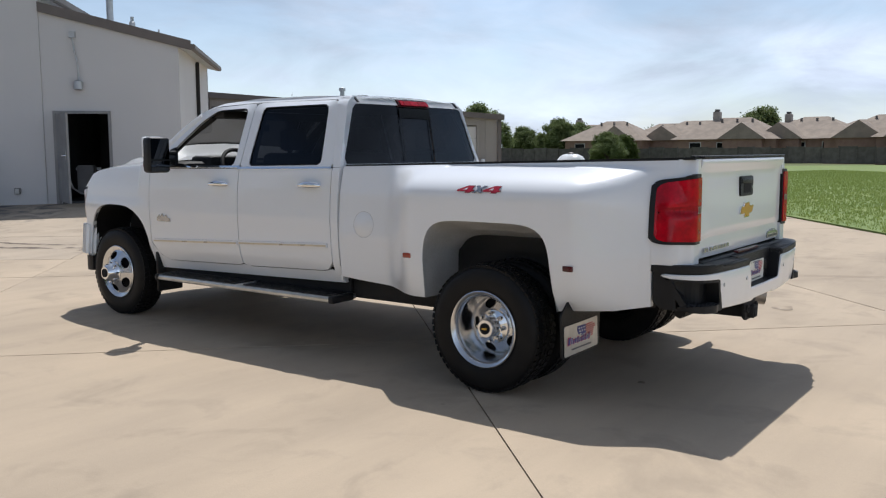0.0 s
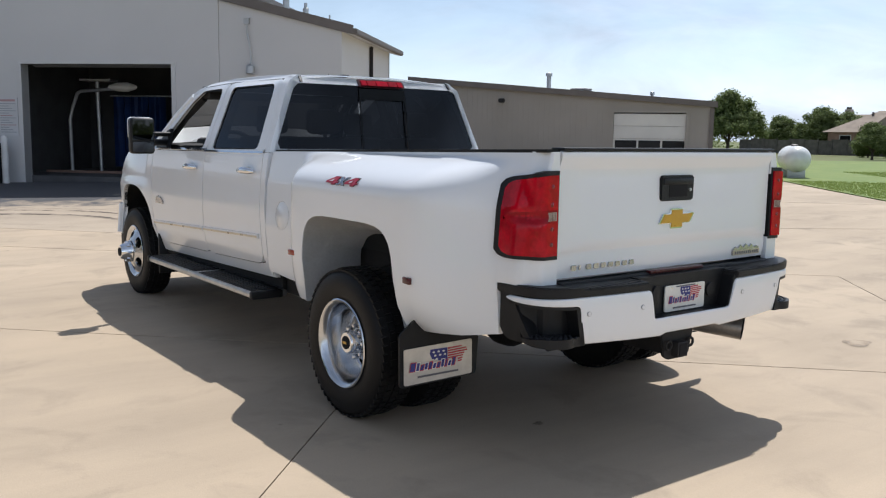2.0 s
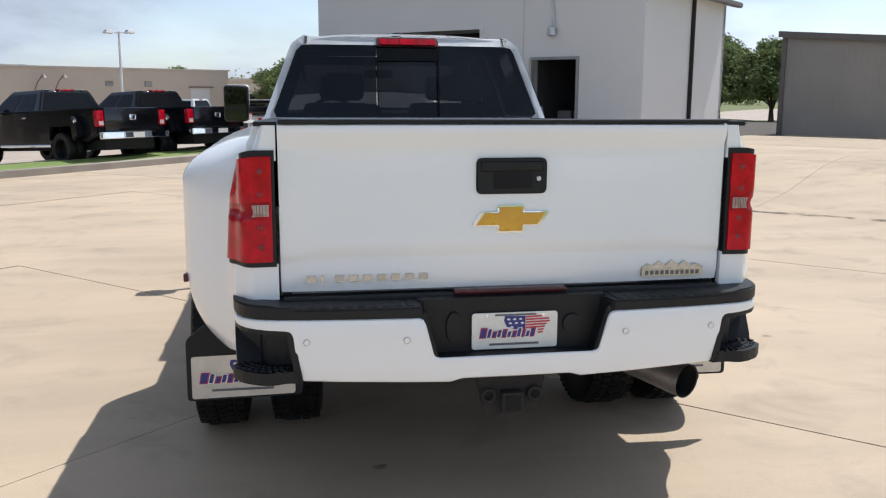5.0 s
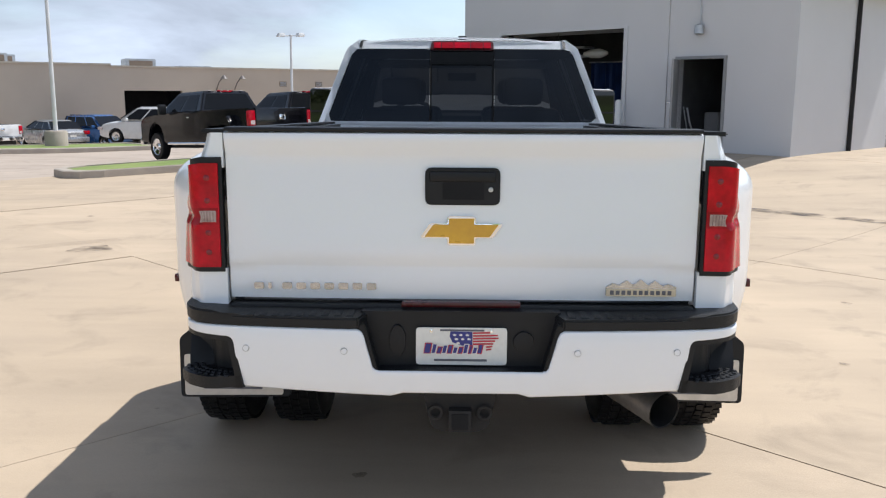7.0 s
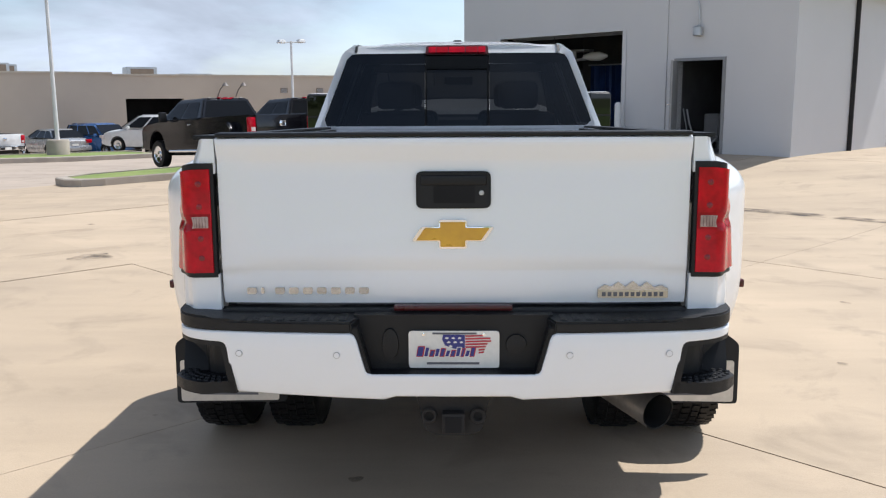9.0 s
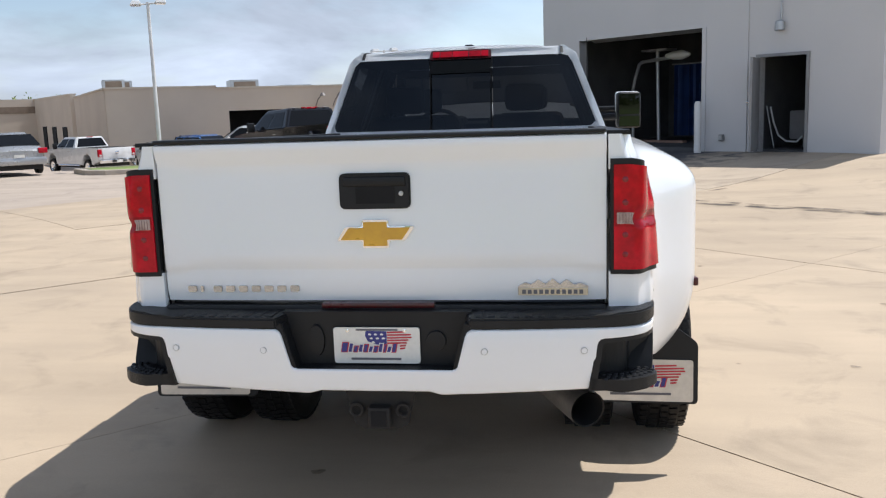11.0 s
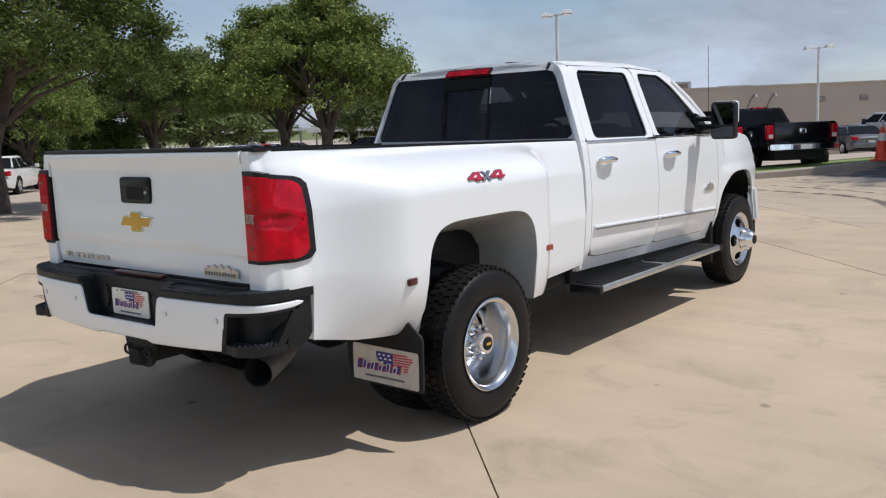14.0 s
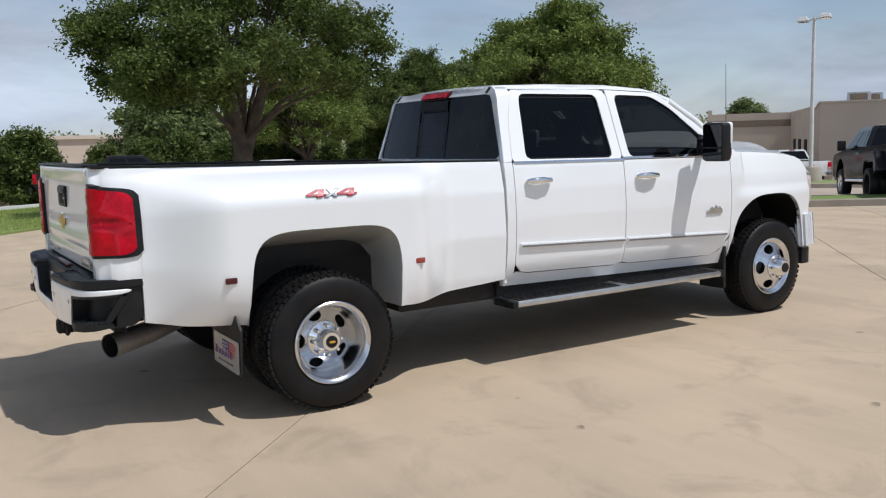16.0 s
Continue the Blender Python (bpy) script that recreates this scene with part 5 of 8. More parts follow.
    # tail lamp: one lens that wraps round the corner inside a black bezel
    def lamp_at(p, z, out):
        """p from 0 at the inner edge on the rear face to 1 at the forward edge on the flank."""
        notch = 0.013 * math.exp(-((z - 1.172) / 0.022) ** 2) * smooth01((p - 0.30) / 0.15) * smooth01((0.85 - p) / 0.15)
        y = float(np.interp(p, (0, 0.40, 0.52, 0.60, 0.70, 1.0), (-1.214, -1.220, -1.211, -1.190, -1.140, -0.985)))
        x = float(np.interp(p, (0, 0.40, 0.52, 0.60), (0.818, 0.898, 0.915, 0.925)))
        x = x + (max(x, min(bed_x(y, z) + 0.004, 1.0)) - x) * smooth01((p - 0.55) / 0.2)
        n = Vector((smooth01((p - 0.35) / 0.3), -1 + smooth01((p - 0.35) / 0.35), 0)).normalized()
        return Vector((side * (x + n.x * out - notch), y + n.y * out, z))

    def lamp_band(p0, p1, z0, z1, out, np_=24, nz=10):
        bm = bmesh.new()
        grid = []
        for i in range(np_ + 1):
            p = p0 + (p1 - p0) * i / np_
            drop = 0.032 * smooth01((p - 0.3) / 0.7)
            e = max(0.0, (p - (p1 - 0.16)) / 0.16) if p1 > 0.8 else 0.0
            pinch = 0.035 * (1 - math.sqrt(max(0.0, 1 - e * e)))
            grid.append([bm.verts.new(lamp_at(p, (z0 + pinch + (z1 - z0 - 2 * pinch) * k / nz) - drop * ((z0 + (z1 - z0) * k / nz) - 0.98) / 0.4, out)) for k in range(nz + 1)])
        fs = []
        for a_, b_ in zip(grid, grid[1:]):
            for k in range(nz):
                q = (a_[k], b_[k], b_[k + 1], a_[k + 1])
                fs.append(bm.faces.new(q if side > 0 else q[::-1]))
        made = bmesh.ops.extrude_edge_only(bm, edges=[e for e in bm.edges if len(e.link_faces) == 1])
        for v in made["geom"]:
            if isinstance(v, bmesh.types.BMVert):
                if v.co.y < -1.195:
                    v.co.y += 0.03
                else:
                    v.co.x -= side * 0.022
        return bm

    tl = part("tail_lamp", lamp_band(0.0, 1.0, 0.980, 1.376, 0.010), BLACKPLASTIC, truck, "red wrap-around tail lamp in black bezel")
    part("lens", lamp_band(0.055, 0.935, 0.998, 1.356, 0.018, nz=24), REDLENS, tl)
    part("reverse_lens", lamp_band(0.105, 0.40, 1.155, 1.194, 0.0205, np_=6, nz=4), REVLENS, tl, "clear reversing lens")
    for p0 in (0.15, 0.20, 0.25, 0.30, 0.35):
        part("lens_grid_bar", lamp_band(p0, p0 + 0.008, 1.157, 1.192, 0.0212, np_=1, nz=2), REDDARK, tl)
    part("lens_band", lamp_band(0.07, 0.90, 1.146, 1.203, 0.0188, nz=12), REDMID, tl)
    for z0 in (1.306, 1.228, 1.118, 1.050):
        q = lamp_at(0.25, z0, 0.0185)
        part("bulb_spot", lathe([(0.0, -0.0026), (0.007, -0.002), (0.011, 0.001)], n=16), BULBRED, tl, m=Matrix.Translation(q) @ Matrix.Rotation(math.pi / 2, 4, "Z"))

    # painted corner between gate and flank, below and above the lamp
    def corner(z0, z1, nz, np_=28):
        bm = bmesh.new()
        grid = []
        for i in range(np_ + 1):
            p = i / np_
            row = []
            for k in range(nz + 1):
                z = z0 + (z1 - z0) * k / nz
                y = float(np.interp(p, (0, 0.40, 0.52, 0.60, 0.70, 1.0), (-1.216, -1.219, -1.209, -1.190, -1.160, -1.1195)))
                edge = min(0.925, bed_x(-1.19, z))
                x = 0.812 + (edge - 0.812) * float(np.interp(p, (0, 0.40, 0.52, 0.60), (0.0, 0.75, 0.91, 1.0)))
                x += (bed_x(y, z) - x) * smooth01((p - 0.55) / 0.2)
                row.append(bm.verts.new((side * x, y - 0.002 * (1 - p), z)))
            grid.append(row)
        for a_, b_ in zip(grid, grid[1:]):
            for k in range(nz):
                q = (a_[k], b_[k], b_[k + 1], a_[k + 1])
                bm.faces.new(q if side > 0 else q[::-1])
        made = bmesh.ops.extrude_edge_only(bm, edges=[e for e in bm.edges if len(e.link_faces) == 1 and max(v.co.y for v in e.verts) < -1.18])
        for v in made["geom"]:
            if isinstance(v, bmesh.types.BMVert):
                v.co.y += 0.03
        return bm

    part("rear_post", corner(0.862, 0.990, 5), PAINT, truck, smooth=60)
    part("rear_post_top", corner(1.340, 1.458, 9), PAINT, truck, smooth=60)

# roof, hood, windscreen
bmr = bmesh.new()
prof = [(1.548, 1.922), (1.60, 1.935), (1.8, 1.95), (2.2, 1.962), (2.6, 1.958), (2.9, 1.93), (3.1, 1.885), (3.24, 1.835)]
cols = []
for y, zc in prof:
    row = []
    for k in range(15):
        q = -1 + 2 * k / 14
        w = 0.665 + (0.06 if y > 3.0 else 0.0) * (y - 3.0) / 0.24
        row.append(bmr.verts.new((q * w, y + (0.03 * (1 - q * q) if y < 1.56 else 0) * -1, zc + 0.012 - 0.03 * q ** 4 - 0.012 * q * q)))
    cols.append(row)
for a, b in zip(cols, cols[1:]):
    for k in range(14):
        bmr.faces.new((a[k], a[k + 1], b[k + 1], b[k]))
bmesh.ops.solidify(bmr, geom=bmr.faces, thickness=0.02)
roof = part("roof", bmr, PAINT, truck)
mast = part("mast_antenna", tube([(0.85, 3.80, 1.37), (0.85, 3.795, 1.45), (0.852, 3.78, 2.12)], [0.006, 0.0028, 0.002], n=6), DARK, truck, "thin black mast antenna on the front wing")
part("antenna_base", lathe([(0.018, 0.0), (0.014, 0.02), (0.0, 0.03)], n=12, axis="z"), BLACKPLASTIC, mast, m=Matrix.Translation((0.85, 3.80, 1.385)))
part("roof_antenna", box(-0.03, 0.03, 2.0, 2.16, 1.965, 1.985, 0.01), BLACKPLASTIC, roof)
for sx in (-0.63, 0.63):
    part("roof_ditch_strip", tube([(sx, 1.545, 1.895), (sx, 1.60, 1.912), (sx, 1.8, 1.928), (sx, 2.2, 1.941), (sx, 2.6, 1.936), (sx, 2.9, 1.908)], 0.008, n=6), BLACKPLASTIC, roof)
bmw = bmesh.new()
ws = [[bmw.verts.new((q * (0.72 + 0.13 * t), 3.25 + 0.62 * t + 0.06 * (1 - q * q), 1.835 - 0.43 * t)) for q in (-1, -0.6, -0.2, 0.2, 0.6, 1)] for t in (0, 0.33, 0.66, 1)]
for a, b in zip(ws, ws[1:]):
    for k in range(5):
        bmw.faces.new((a[k], a[k + 1], b[k + 1], b[k]))
wsc = part("windscreen", bmw, CLEAR, truck, "clear raked windscreen")
wsc.visible_shadow = False
bmh = bmesh.new()
cols = []
for y in stations(3.72, 4.93, 0.06):
    t = (y - 3.72) / 1.21
    zc = 1.445 - 0.05 * t ** 2 - 0.10 * max(0, (t - 0.85) / 0.15) ** 2
    edge = float(np.interp(y, (3.743, 4.0, 4.4, 4.7, 4.80, 4.93), (1.40, 1.39, 1.367, 1.33, 1.295, 1.17)))
    w = cab_x(y, edge) - 0.006
    row = []
    for k in range(21):
        q = -1 + 2 * k / 20
        bulge = 0.055 * smooth01((0.62 - abs(q)) / 0.18) * smooth01((y - 3.7) / 0.15)
        row.append(bmh.verts.new((q * w, y, edge + (zc - edge) * (1 - abs(q) ** 3.0) + bulge)))
    cols.append(row)
for a, b in zip(cols, cols[1:]):
    for k in range(20):
        bmh.faces.new((a[k], a[k + 1], b[k + 1], b[k]))
bmesh.ops.solidify(bmh, geom=bmh.faces, thickness=0.015)
hood = part("hood", bmh, PAINT, truck)
part("hood_scoop", box(-0.30, 0.30, 4.0, 4.28, 1.465, 1.515, 0.02), PAINT, hood)
part("scoop_grille", box(-0.26, 0.26, 4.01, 4.27, 1.513, 1.523, 0.003), CHROME, hood)
part("cowl", box(-0.86, 0.86, 3.66, 3.80, 1.34, 1.405, 0.02), BLACKPLASTIC, truck)
# front end
grille = part("grille", box(-0.70, 0.70, 4.86, 4.97, 0.80, 1.22, 0.03), CHROME, truck)
for k in range(4):
    part("grille_bar", box(-0.66, 0.66, 4.955, 4.99, 0.84 + k * 0.095, 0.89 + k * 0.095, 0.01), BLACKPLASTIC, grille)
for side in (-1, 1):
    part("headlamp", box(side * 0.70, side * 0.855, 4.80, 4.955, 0.90, 1.16, 0.03), CLEARLENS, truck)
fb = part("front_bumper", prism(rounded([(-0.972, 4.745), (-0.962, 4.88), (-0.88, 5.01), (-0.5, 5.09), (0.5, 5.09), (0.88, 5.01), (0.962, 4.88), (0.972, 4.745)], 0.05, 4), 0.40, lambda a, b, d: Vector((a * (1 - 0.03 * (d - 0.16) ** 2 / 0.0256), b, 0.475 + d)), bevel=0.06), PAINT, truck)
part("air_dam", prism(rounded([(-0.92, 4.74), (-0.90, 4.88), (-0.5, 5.02), (0.5, 5.02), (0.90, 4.88), (0.92, 4.74)], 0.04, 3), 0.14, lambda a, b, d: Vector((a, b, 0.37 + d))), BLACKPLASTIC, fb)

# rear wall of the cab with its window
rw = lambda x, z: Vector((x, 1.462 + 0.165 * (z - 1.40) + 1.1 * max(0.0, z - 1.892) - 0.05 * (1 - (x / 0.85) ** 2), z))
wout_ = [(-0.915, 1.40), (0.915, 1.40), (0.735, 1.875), (0.66, 1.925), (-0.66, 1.925), (-0.735, 1.875)]
win_ = rounded([(-0.868, 1.416), (0.868, 1.416), (0.692, 1.872), (-0.692, 1.872)], 0.045, 6)
a, b = resample(wout_, 80), resample(win_, 80)
key = lambda p: math.atan2((p[1] - 1.65) * 3.4, p[0])
a.sort(key=key)
b.sort(key=key)
bmf, _, _ = ring_fill(a, b, rw)
bmesh.ops.solidify(bmf, geom=bmf.faces, thickness=0.02)
cabr = part("cab_back", bmf, PAINT, truck)
part("cab_back_lower", box(-0.90, 0.90, 1.462, 1.485, 0.55, 1.40, 0.0), PAINT, cabr)
for nm, x0, x1 in (("side_pane", -0.90, -0.205), ("sliding_pane", -0.198, 0.198), ("side_pane", 0.205, 0.90)):
    bmg = bmesh.new()
    lim = lambda x, z: max(-0.866 + (z - 1.416) * 0.384, min(0.866 - (z - 1.416) * 0.384, x))
    cols = [[bmg.verts.new(rw(lim(x, z), z) + Vector((0, 0.006 if nm == "side_pane" else 0.012, 0))) for z in np.linspace(1.416, 1.872, 7)] for x in np.linspace(x0, x1, 13)]
    for a, b in zip(cols, cols[1:]):
        for k in range(6):
            bmg.faces.new((a[k], b[k], b[k + 1], a[k + 1]))
    bmesh.ops.remove_doubles(bmg, verts=bmg.verts, dist=0.0005)
    rg = part(nm, bmg, TINTREAR, cabr, "dark tinted rear window", smooth=80)
    rg.visible_shadow = False
bmk = bmesh.new()
for z0, z1, x0, x1 in ((1.774, 1.784, -0.2, 0.2), (1.428, 1.785, -0.202, -0.193), (1.428, 1.785, 0.190, 0.203)):
    q = [bmk.verts.new(rw(x, z) + Vector((0, -0.006, 0))) for x, z in ((x0, z0), (x1, z0), (x1, z1), (x0, z1))]
    bmk.faces.new(q)
q = [bmk.verts.new(rw(x, z) + Vector((0, -0.004, 0))) for x, z in ((-0.2, 1.785), (0.2, 1.785), (0.2, 1.852), (-0.2, 1.852))]
bmk.faces.new(q)
bmesh.ops.solidify(bmk, geom=bmk.faces, thickness=0.004)
part("slider_frame", bmk, BLACKPLASTIC, cabr, "black sliding pane frame")
for sx in (-1, 1):
    part("corner_strip", prism([(sx * 0.638, 1.880), (sx * 0.654, 1.880), (sx * 0.650, 1.926), (sx * 0.634, 1.926)], 0.02, lambda a, b, d: rw(a, b) + Vector((0, -0.012 + d, 0))), BLACKPLASTIC, cabr, smooth=0)
sl = part("stop_lamp", prism(rounded([(-0.2, 1.862), (0.2, 1.862), (0.195, 1.922), (-0.195, 1.922)], 0.015, 4), 0.05, lambda a, b, d: rw(a, b) + Vector((0, -0.016 + d, 0)), bevel=0.004), REDDARK, cabr, "red high stop lamp")
for x0, x1, mm in ((-0.18, -0.135, REDLENS), (-0.13, -0.055, REDMID), (-0.05, 0.05, REDLENS), (0.055, 0.13, REDMID), (0.135, 0.18, REDLENS)):
    part("stop_lens", prism([(x0, 1.875), (x1, 1.875), (x1, 1.912), (x0, 1.912)], 0.01, lambda a, b, d: rw(a, b) + Vector((0, -0.022 + d, 0)), bevel=0.002), mm, cabr)
# cabin
part("cabin_floor", box(-0.86, 0.86, 1.50, 3.9, 0.62, 0.68), CABIN, truck)
part("headliner", prism([(-0.735, 1.845), (-0.60, 1.872), (0.60, 1.872), (0.735, 1.845), (0.70, 1.90), (-0.70, 1.90)], 1.56, lambda a, b, d: Vector((a, 1.60 + d, b))), CABIN, truck)
part("windscreen_header", box(-0.71, 0.71, 3.0, 3.26, 1.80, 1.86, 0.01), CABIN, truck)
for sx in (-1, 1):
    part("pillar_lining", tube([(sx * 0.70, 3.14, 1.81), (sx * 0.765, 3.42, 1.645), (sx * 0.83, 3.66, 1.455), (sx * 0.85, 3.80, 1.35)], [0.035, 0.04, 0.045, 0.05], n=8), CABIN, truck)
    part("centre_pillar_lining", tube([(sx * 0.84, 2.55, 1.38), (sx * 0.74, 2.55, 1.64), (sx * 0.66, 2.55, 1.84)], [0.05, 0.045, 0.04], n=8), CABIN, truck)
dash = part("dashboard", box(-0.84, 0.84, 3.38, 3.80, 0.95, 1.425, 0.06), CABIN, truck)
part("instrument_hood", box(-0.60, -0.20, 3.32, 3.62, 1.30, 1.475, 0.04), CABIN, dash)
sw = part("steering_wheel", lathe([(0.19 + 0.018 * math.cos(t), 0.018 * math.sin(t)) for t in [2 * math.pi * k / 8 for k in range(8)]], n=32, axis="z", closed=True), CABIN, truck, "black steering wheel", m=Matrix.Translation((-0.40, 3.16, 1.36)) @ Matrix.Rotation(radians(62), 4, "X"))
part("wheel_hub", box(-0.17, 0.17, -0.03, 0.03, -0.03, 0.01, 0.01, box(-0.06, 0.06, -0.16, 0.05, -0.04, 0.01, 0.015)), CABIN, sw)
part("rear_view_mirror", box(-0.12, 0.12, 3.33, 3.36, 1.70, 1.77, 0.012), BLACKPLASTIC, truck)
for x in (-0.40, 0.40):
    for y, nm in ((2.55, "front_seat"), (1.72, "rear_seat")):
        st = part(nm, box(x - 0.26, x + 0.26, y, y + 0.52, 0.80, 0.98, 0.06), LEATHER, truck)
        part("backrest", box(x - 0.25, x + 0.25, y - 0.12, y + 0.06, 0.92, 1.50, 0.05), LEATHER, st)
        part("headrest", box(x - 0.13, x + 0.13, y - 0.12, y - 0.02, 1.52, 1.70, 0.04), LEATHER, st)

# box floor, front wall, tailgate
part("box_floor", box(-0.78, 0.78, -1.18, 1.42, 0.84, 0.87), BLACKPLASTIC, truck)
part("box_front", box(-0.86, 0.86, 1.38, 1.43, 0.86, 1.37, 0.01), BLACKPLASTIC, truck)
bmt = bmesh.new()
gy = [(0.885, -1.205), (0.93, -1.214), (0.975, -1.2145), (0.998, -1.212), (1.006, -1.2128), (1.027, -1.2243), (1.06, -1.2255), (1.10, -1.2225), (1.34, -1.2125), (1.374, -1.2108), (1.387, -1.2145), (1.428, -1.2345), (1.446, -1.238), (1.458, -1.234), (1.468, -1.205)]
xs = np.linspace(-0.806, 0.806, 41)
gv = []
for z, y in gy:
    row = []
    for x in xs:
        q = abs(x) / 0.806
        f = smooth01((0.93 - q) / 0.10) if 1.0 < z < 1.39 else 1.0
        yy = y if f == 1.0 else (1 - f) * -1.219 + f * y
        row.append(bmt.verts.new((x * (1 - 0.003 * (1.47 - z)), yy + 0.010 * q ** 4, z)))
    gv.append(row)
for a, b in zip(gv, gv[1:]):
    for k in range(len(xs) - 1):
        bmt.faces.new((a[k], a[k + 1], b[k + 1], b[k]))
made = bmesh.ops.extrude_edge_only(bmt, edges=[e for e in bmt.edges if len(e.link_faces) == 1])
for v in made["geom"]:
    if isinstance(v, bmesh.types.BMVert):
        v.co.y = -1.16
gate = part("tailgate", bmt, PAINT, truck, smooth=50)
part("gate_inner", box(-0.79, 0.79, -1.17, -1.155, 0.88, 1.46), BLACKPLASTIC, gate)
part("gate_cap", box(-0.804, 0.804, -1.237, -1.15, 1.464, 1.478, 0.005), BLACKPLASTIC, gate, "black plastic tailgate cap")
gh = part("gate_handle", prism(rounded([(-0.125, 1.218), (0.130, 1.218), (0.130, 1.345), (-0.125, 1.345)], 0.018, 4), 0.025, lambda a, b, d: Vector((a, -1.227 + d, b)), bevel=0.005), BLACKPLASTIC, gate, "black tailgate handle with lock")
part("handle_recess", box(-0.065, 0.075, -1.2285, -1.222, 1.238, 1.30, 0.0), HOLE, gh, smooth=0)
part("handle_lip", box(-0.11, 0.115, -1.232, -1.222, 1.298, 1.333, 0.006), BLACKPLASTIC, gh)
part("lock", lathe([(0.0, -0.004), (0.008, -0.003), (0.009, 0.004)], n=16), GALV, gh, m=Matrix.Translation((0.098, -1.230, 1.272)) @ Matrix.Rotation(math.pi / 2, 4, "Z"))
bt = [(-0.142, -0.024), (-0.048, -0.024), (-0.048, -0.050), (0.048, -0.050), (0.048, -0.024), (0.108, -0.024), (0.142, 0.026), (0.048, 0.026), (0.048, 0.050), (-0.048, 0.050), (-0.048, 0.026), (-0.108, 0.026)]
bw = part("emblem", prism(bt, 0.016, lambda a, b, d: Vector((a, -1.2315 + d, 1.13 + b)), bevel=0.004), CHROME, gate, "gold cross-shaped emblem with chrome edge")
part("emblem_face", prism([(a * 0.89, b * 0.86) for a, b in bt], 0.006, lambda a, b, d: Vector((a, -1.2335 + d, 1.13 + b)), bevel=0.0015), GOLD, bw)
for k, wd in enumerate((1, 0.35, 1, 1, 1, 1, 1, 1, 1)):
    x = -0.720 + k * 0.0490
    part("letter_bar", prism(rounded([(x, 0.919), (x + 0.034 * wd, 0.919), (x + 0.034 * wd, 0.943), (x, 0.943)], 0.005, 3), 0.008, lambda a, b, d: Vector((a, -1.2185 + d, b)), bevel=0.0015), BADGEGREY, gate)
hcb = part("trim_badge", prism([(0.50, 0.905), (0.742, 0.905), (0.742, 0.938), (0.715, 0.950), (0.695, 0.942), (0.668, 0.962), (0.645, 0.944), (0.62, 0.965), (0.595, 0.945), (0.57, 0.962), (0.545, 0.944), (0.525, 0.952), (0.50, 0.938)], 0.010, lambda a, b, d: Vector((a, -1.221 + d, b)), bevel=0.002), BADGEGREY, gate, "champagne mountain-shaped trim badge")
part("badge_text_bar", box(0.502, 0.74, -1.2235, -1.2215, 0.906, 0.932, 0.0), CREAM, hcb, smooth=0)
for k in range(11):
    part("badge_letter", box(0.514 + k * 0.0198, 0.527 + k * 0.0198, -1.2250, -1.2237, 0.911, 0.926, 0.0), GREYINK, hcb, smooth=0)

# rear bumper
BEND = [(0.0, -1.372), (0.4, -1.367), (0.60, -1.356), (0.74, -1.342), (0.82, -1.331), (0.875, -1.312), (0.918, -1.284), (0.948, -1.246), (0.965, -1.20), (0.972, -1.14), (0.972, -0.985)]
BLEN = [0.0]
for (ax_, ay_), (bx_, by_) in zip(BEND, BEND[1:]):
    BLEN.append(BLEN[-1] + math.hypot(bx_ - ax_, by_ - ay_))


def bend_at(s, out):
    """Point of the bumper's plan line at run s, moved outward."""
    p = lambda q: Vector((float(np.interp(q, BLEN, [b[0] for b in BEND])), float(np.interp(q, BLEN, [b[1] for b in BEND]))))
    d = (p(min(BLEN[-1], s + 0.02)) - p(max(0.0, s - 0.02))).normalized()
    return p(s) + Vector((d.y, -d.x)) * out


def bend_s(x):
    return float(np.interp(x, [b[0] for b in BEND[:9]], BLEN[:9]))


def wrap(side, s0, s1, zlo, zhi, out, thick, n=30, nz=5):
    """A band swept round the bumper's corner; limits may follow z, heights and depth may follow the run."""
    bm = bmesh.new()
    call = lambda f, v: f(v) if callable(f) else f
    shells = []
    for inset in (0.0, thick):
        grid = []
        for i in range(n + 1):
            row = []
            for k in range(nz + 1):
                zf = k / nz
                za, zb = (zlo(i / n) if callable(zlo) else zlo), (zhi(i / n) if callable(zhi) else zhi)
                z = za + (zb - za) * zf
                a0, a1 = call(s0, z), call(s1, z)
                s = a0 + (a1 - a0) * i / n
                q = bend_at(s, (out(s) if callable(out) else out) - inset)
                row.append(bm.verts.new((side * q.x, q.y, z)))
            grid.append(row)
        shells.append(grid)
    A, B = shells
    for i in range(n):
        for k in range(nz):
            bm.faces.new((A[i][k], A[i + 1][k], A[i + 1][k + 1], A[i][k + 1]))
            bm.faces.new((B[i][k + 1], B[i + 1][k + 1], B[i + 1][k], B[i][k]))
        bm.faces.new((A[i][0], B[i][0], B[i + 1][0], A[i + 1][0]))
        bm.faces.new((A[i + 1][nz], B[i + 1][nz], B[i][nz], A[i][nz]))
    for k in range(nz):
        bm.faces.new((A[0][k + 1], B[0][k + 1], B[0][k], A[0][k]))
        bm.faces.new((A[n][k], B[n][k], B[n][k + 1], A[n][k + 1]))
    bmesh.ops.recalc_face_normals(bm, faces=bm.faces)
    return bm


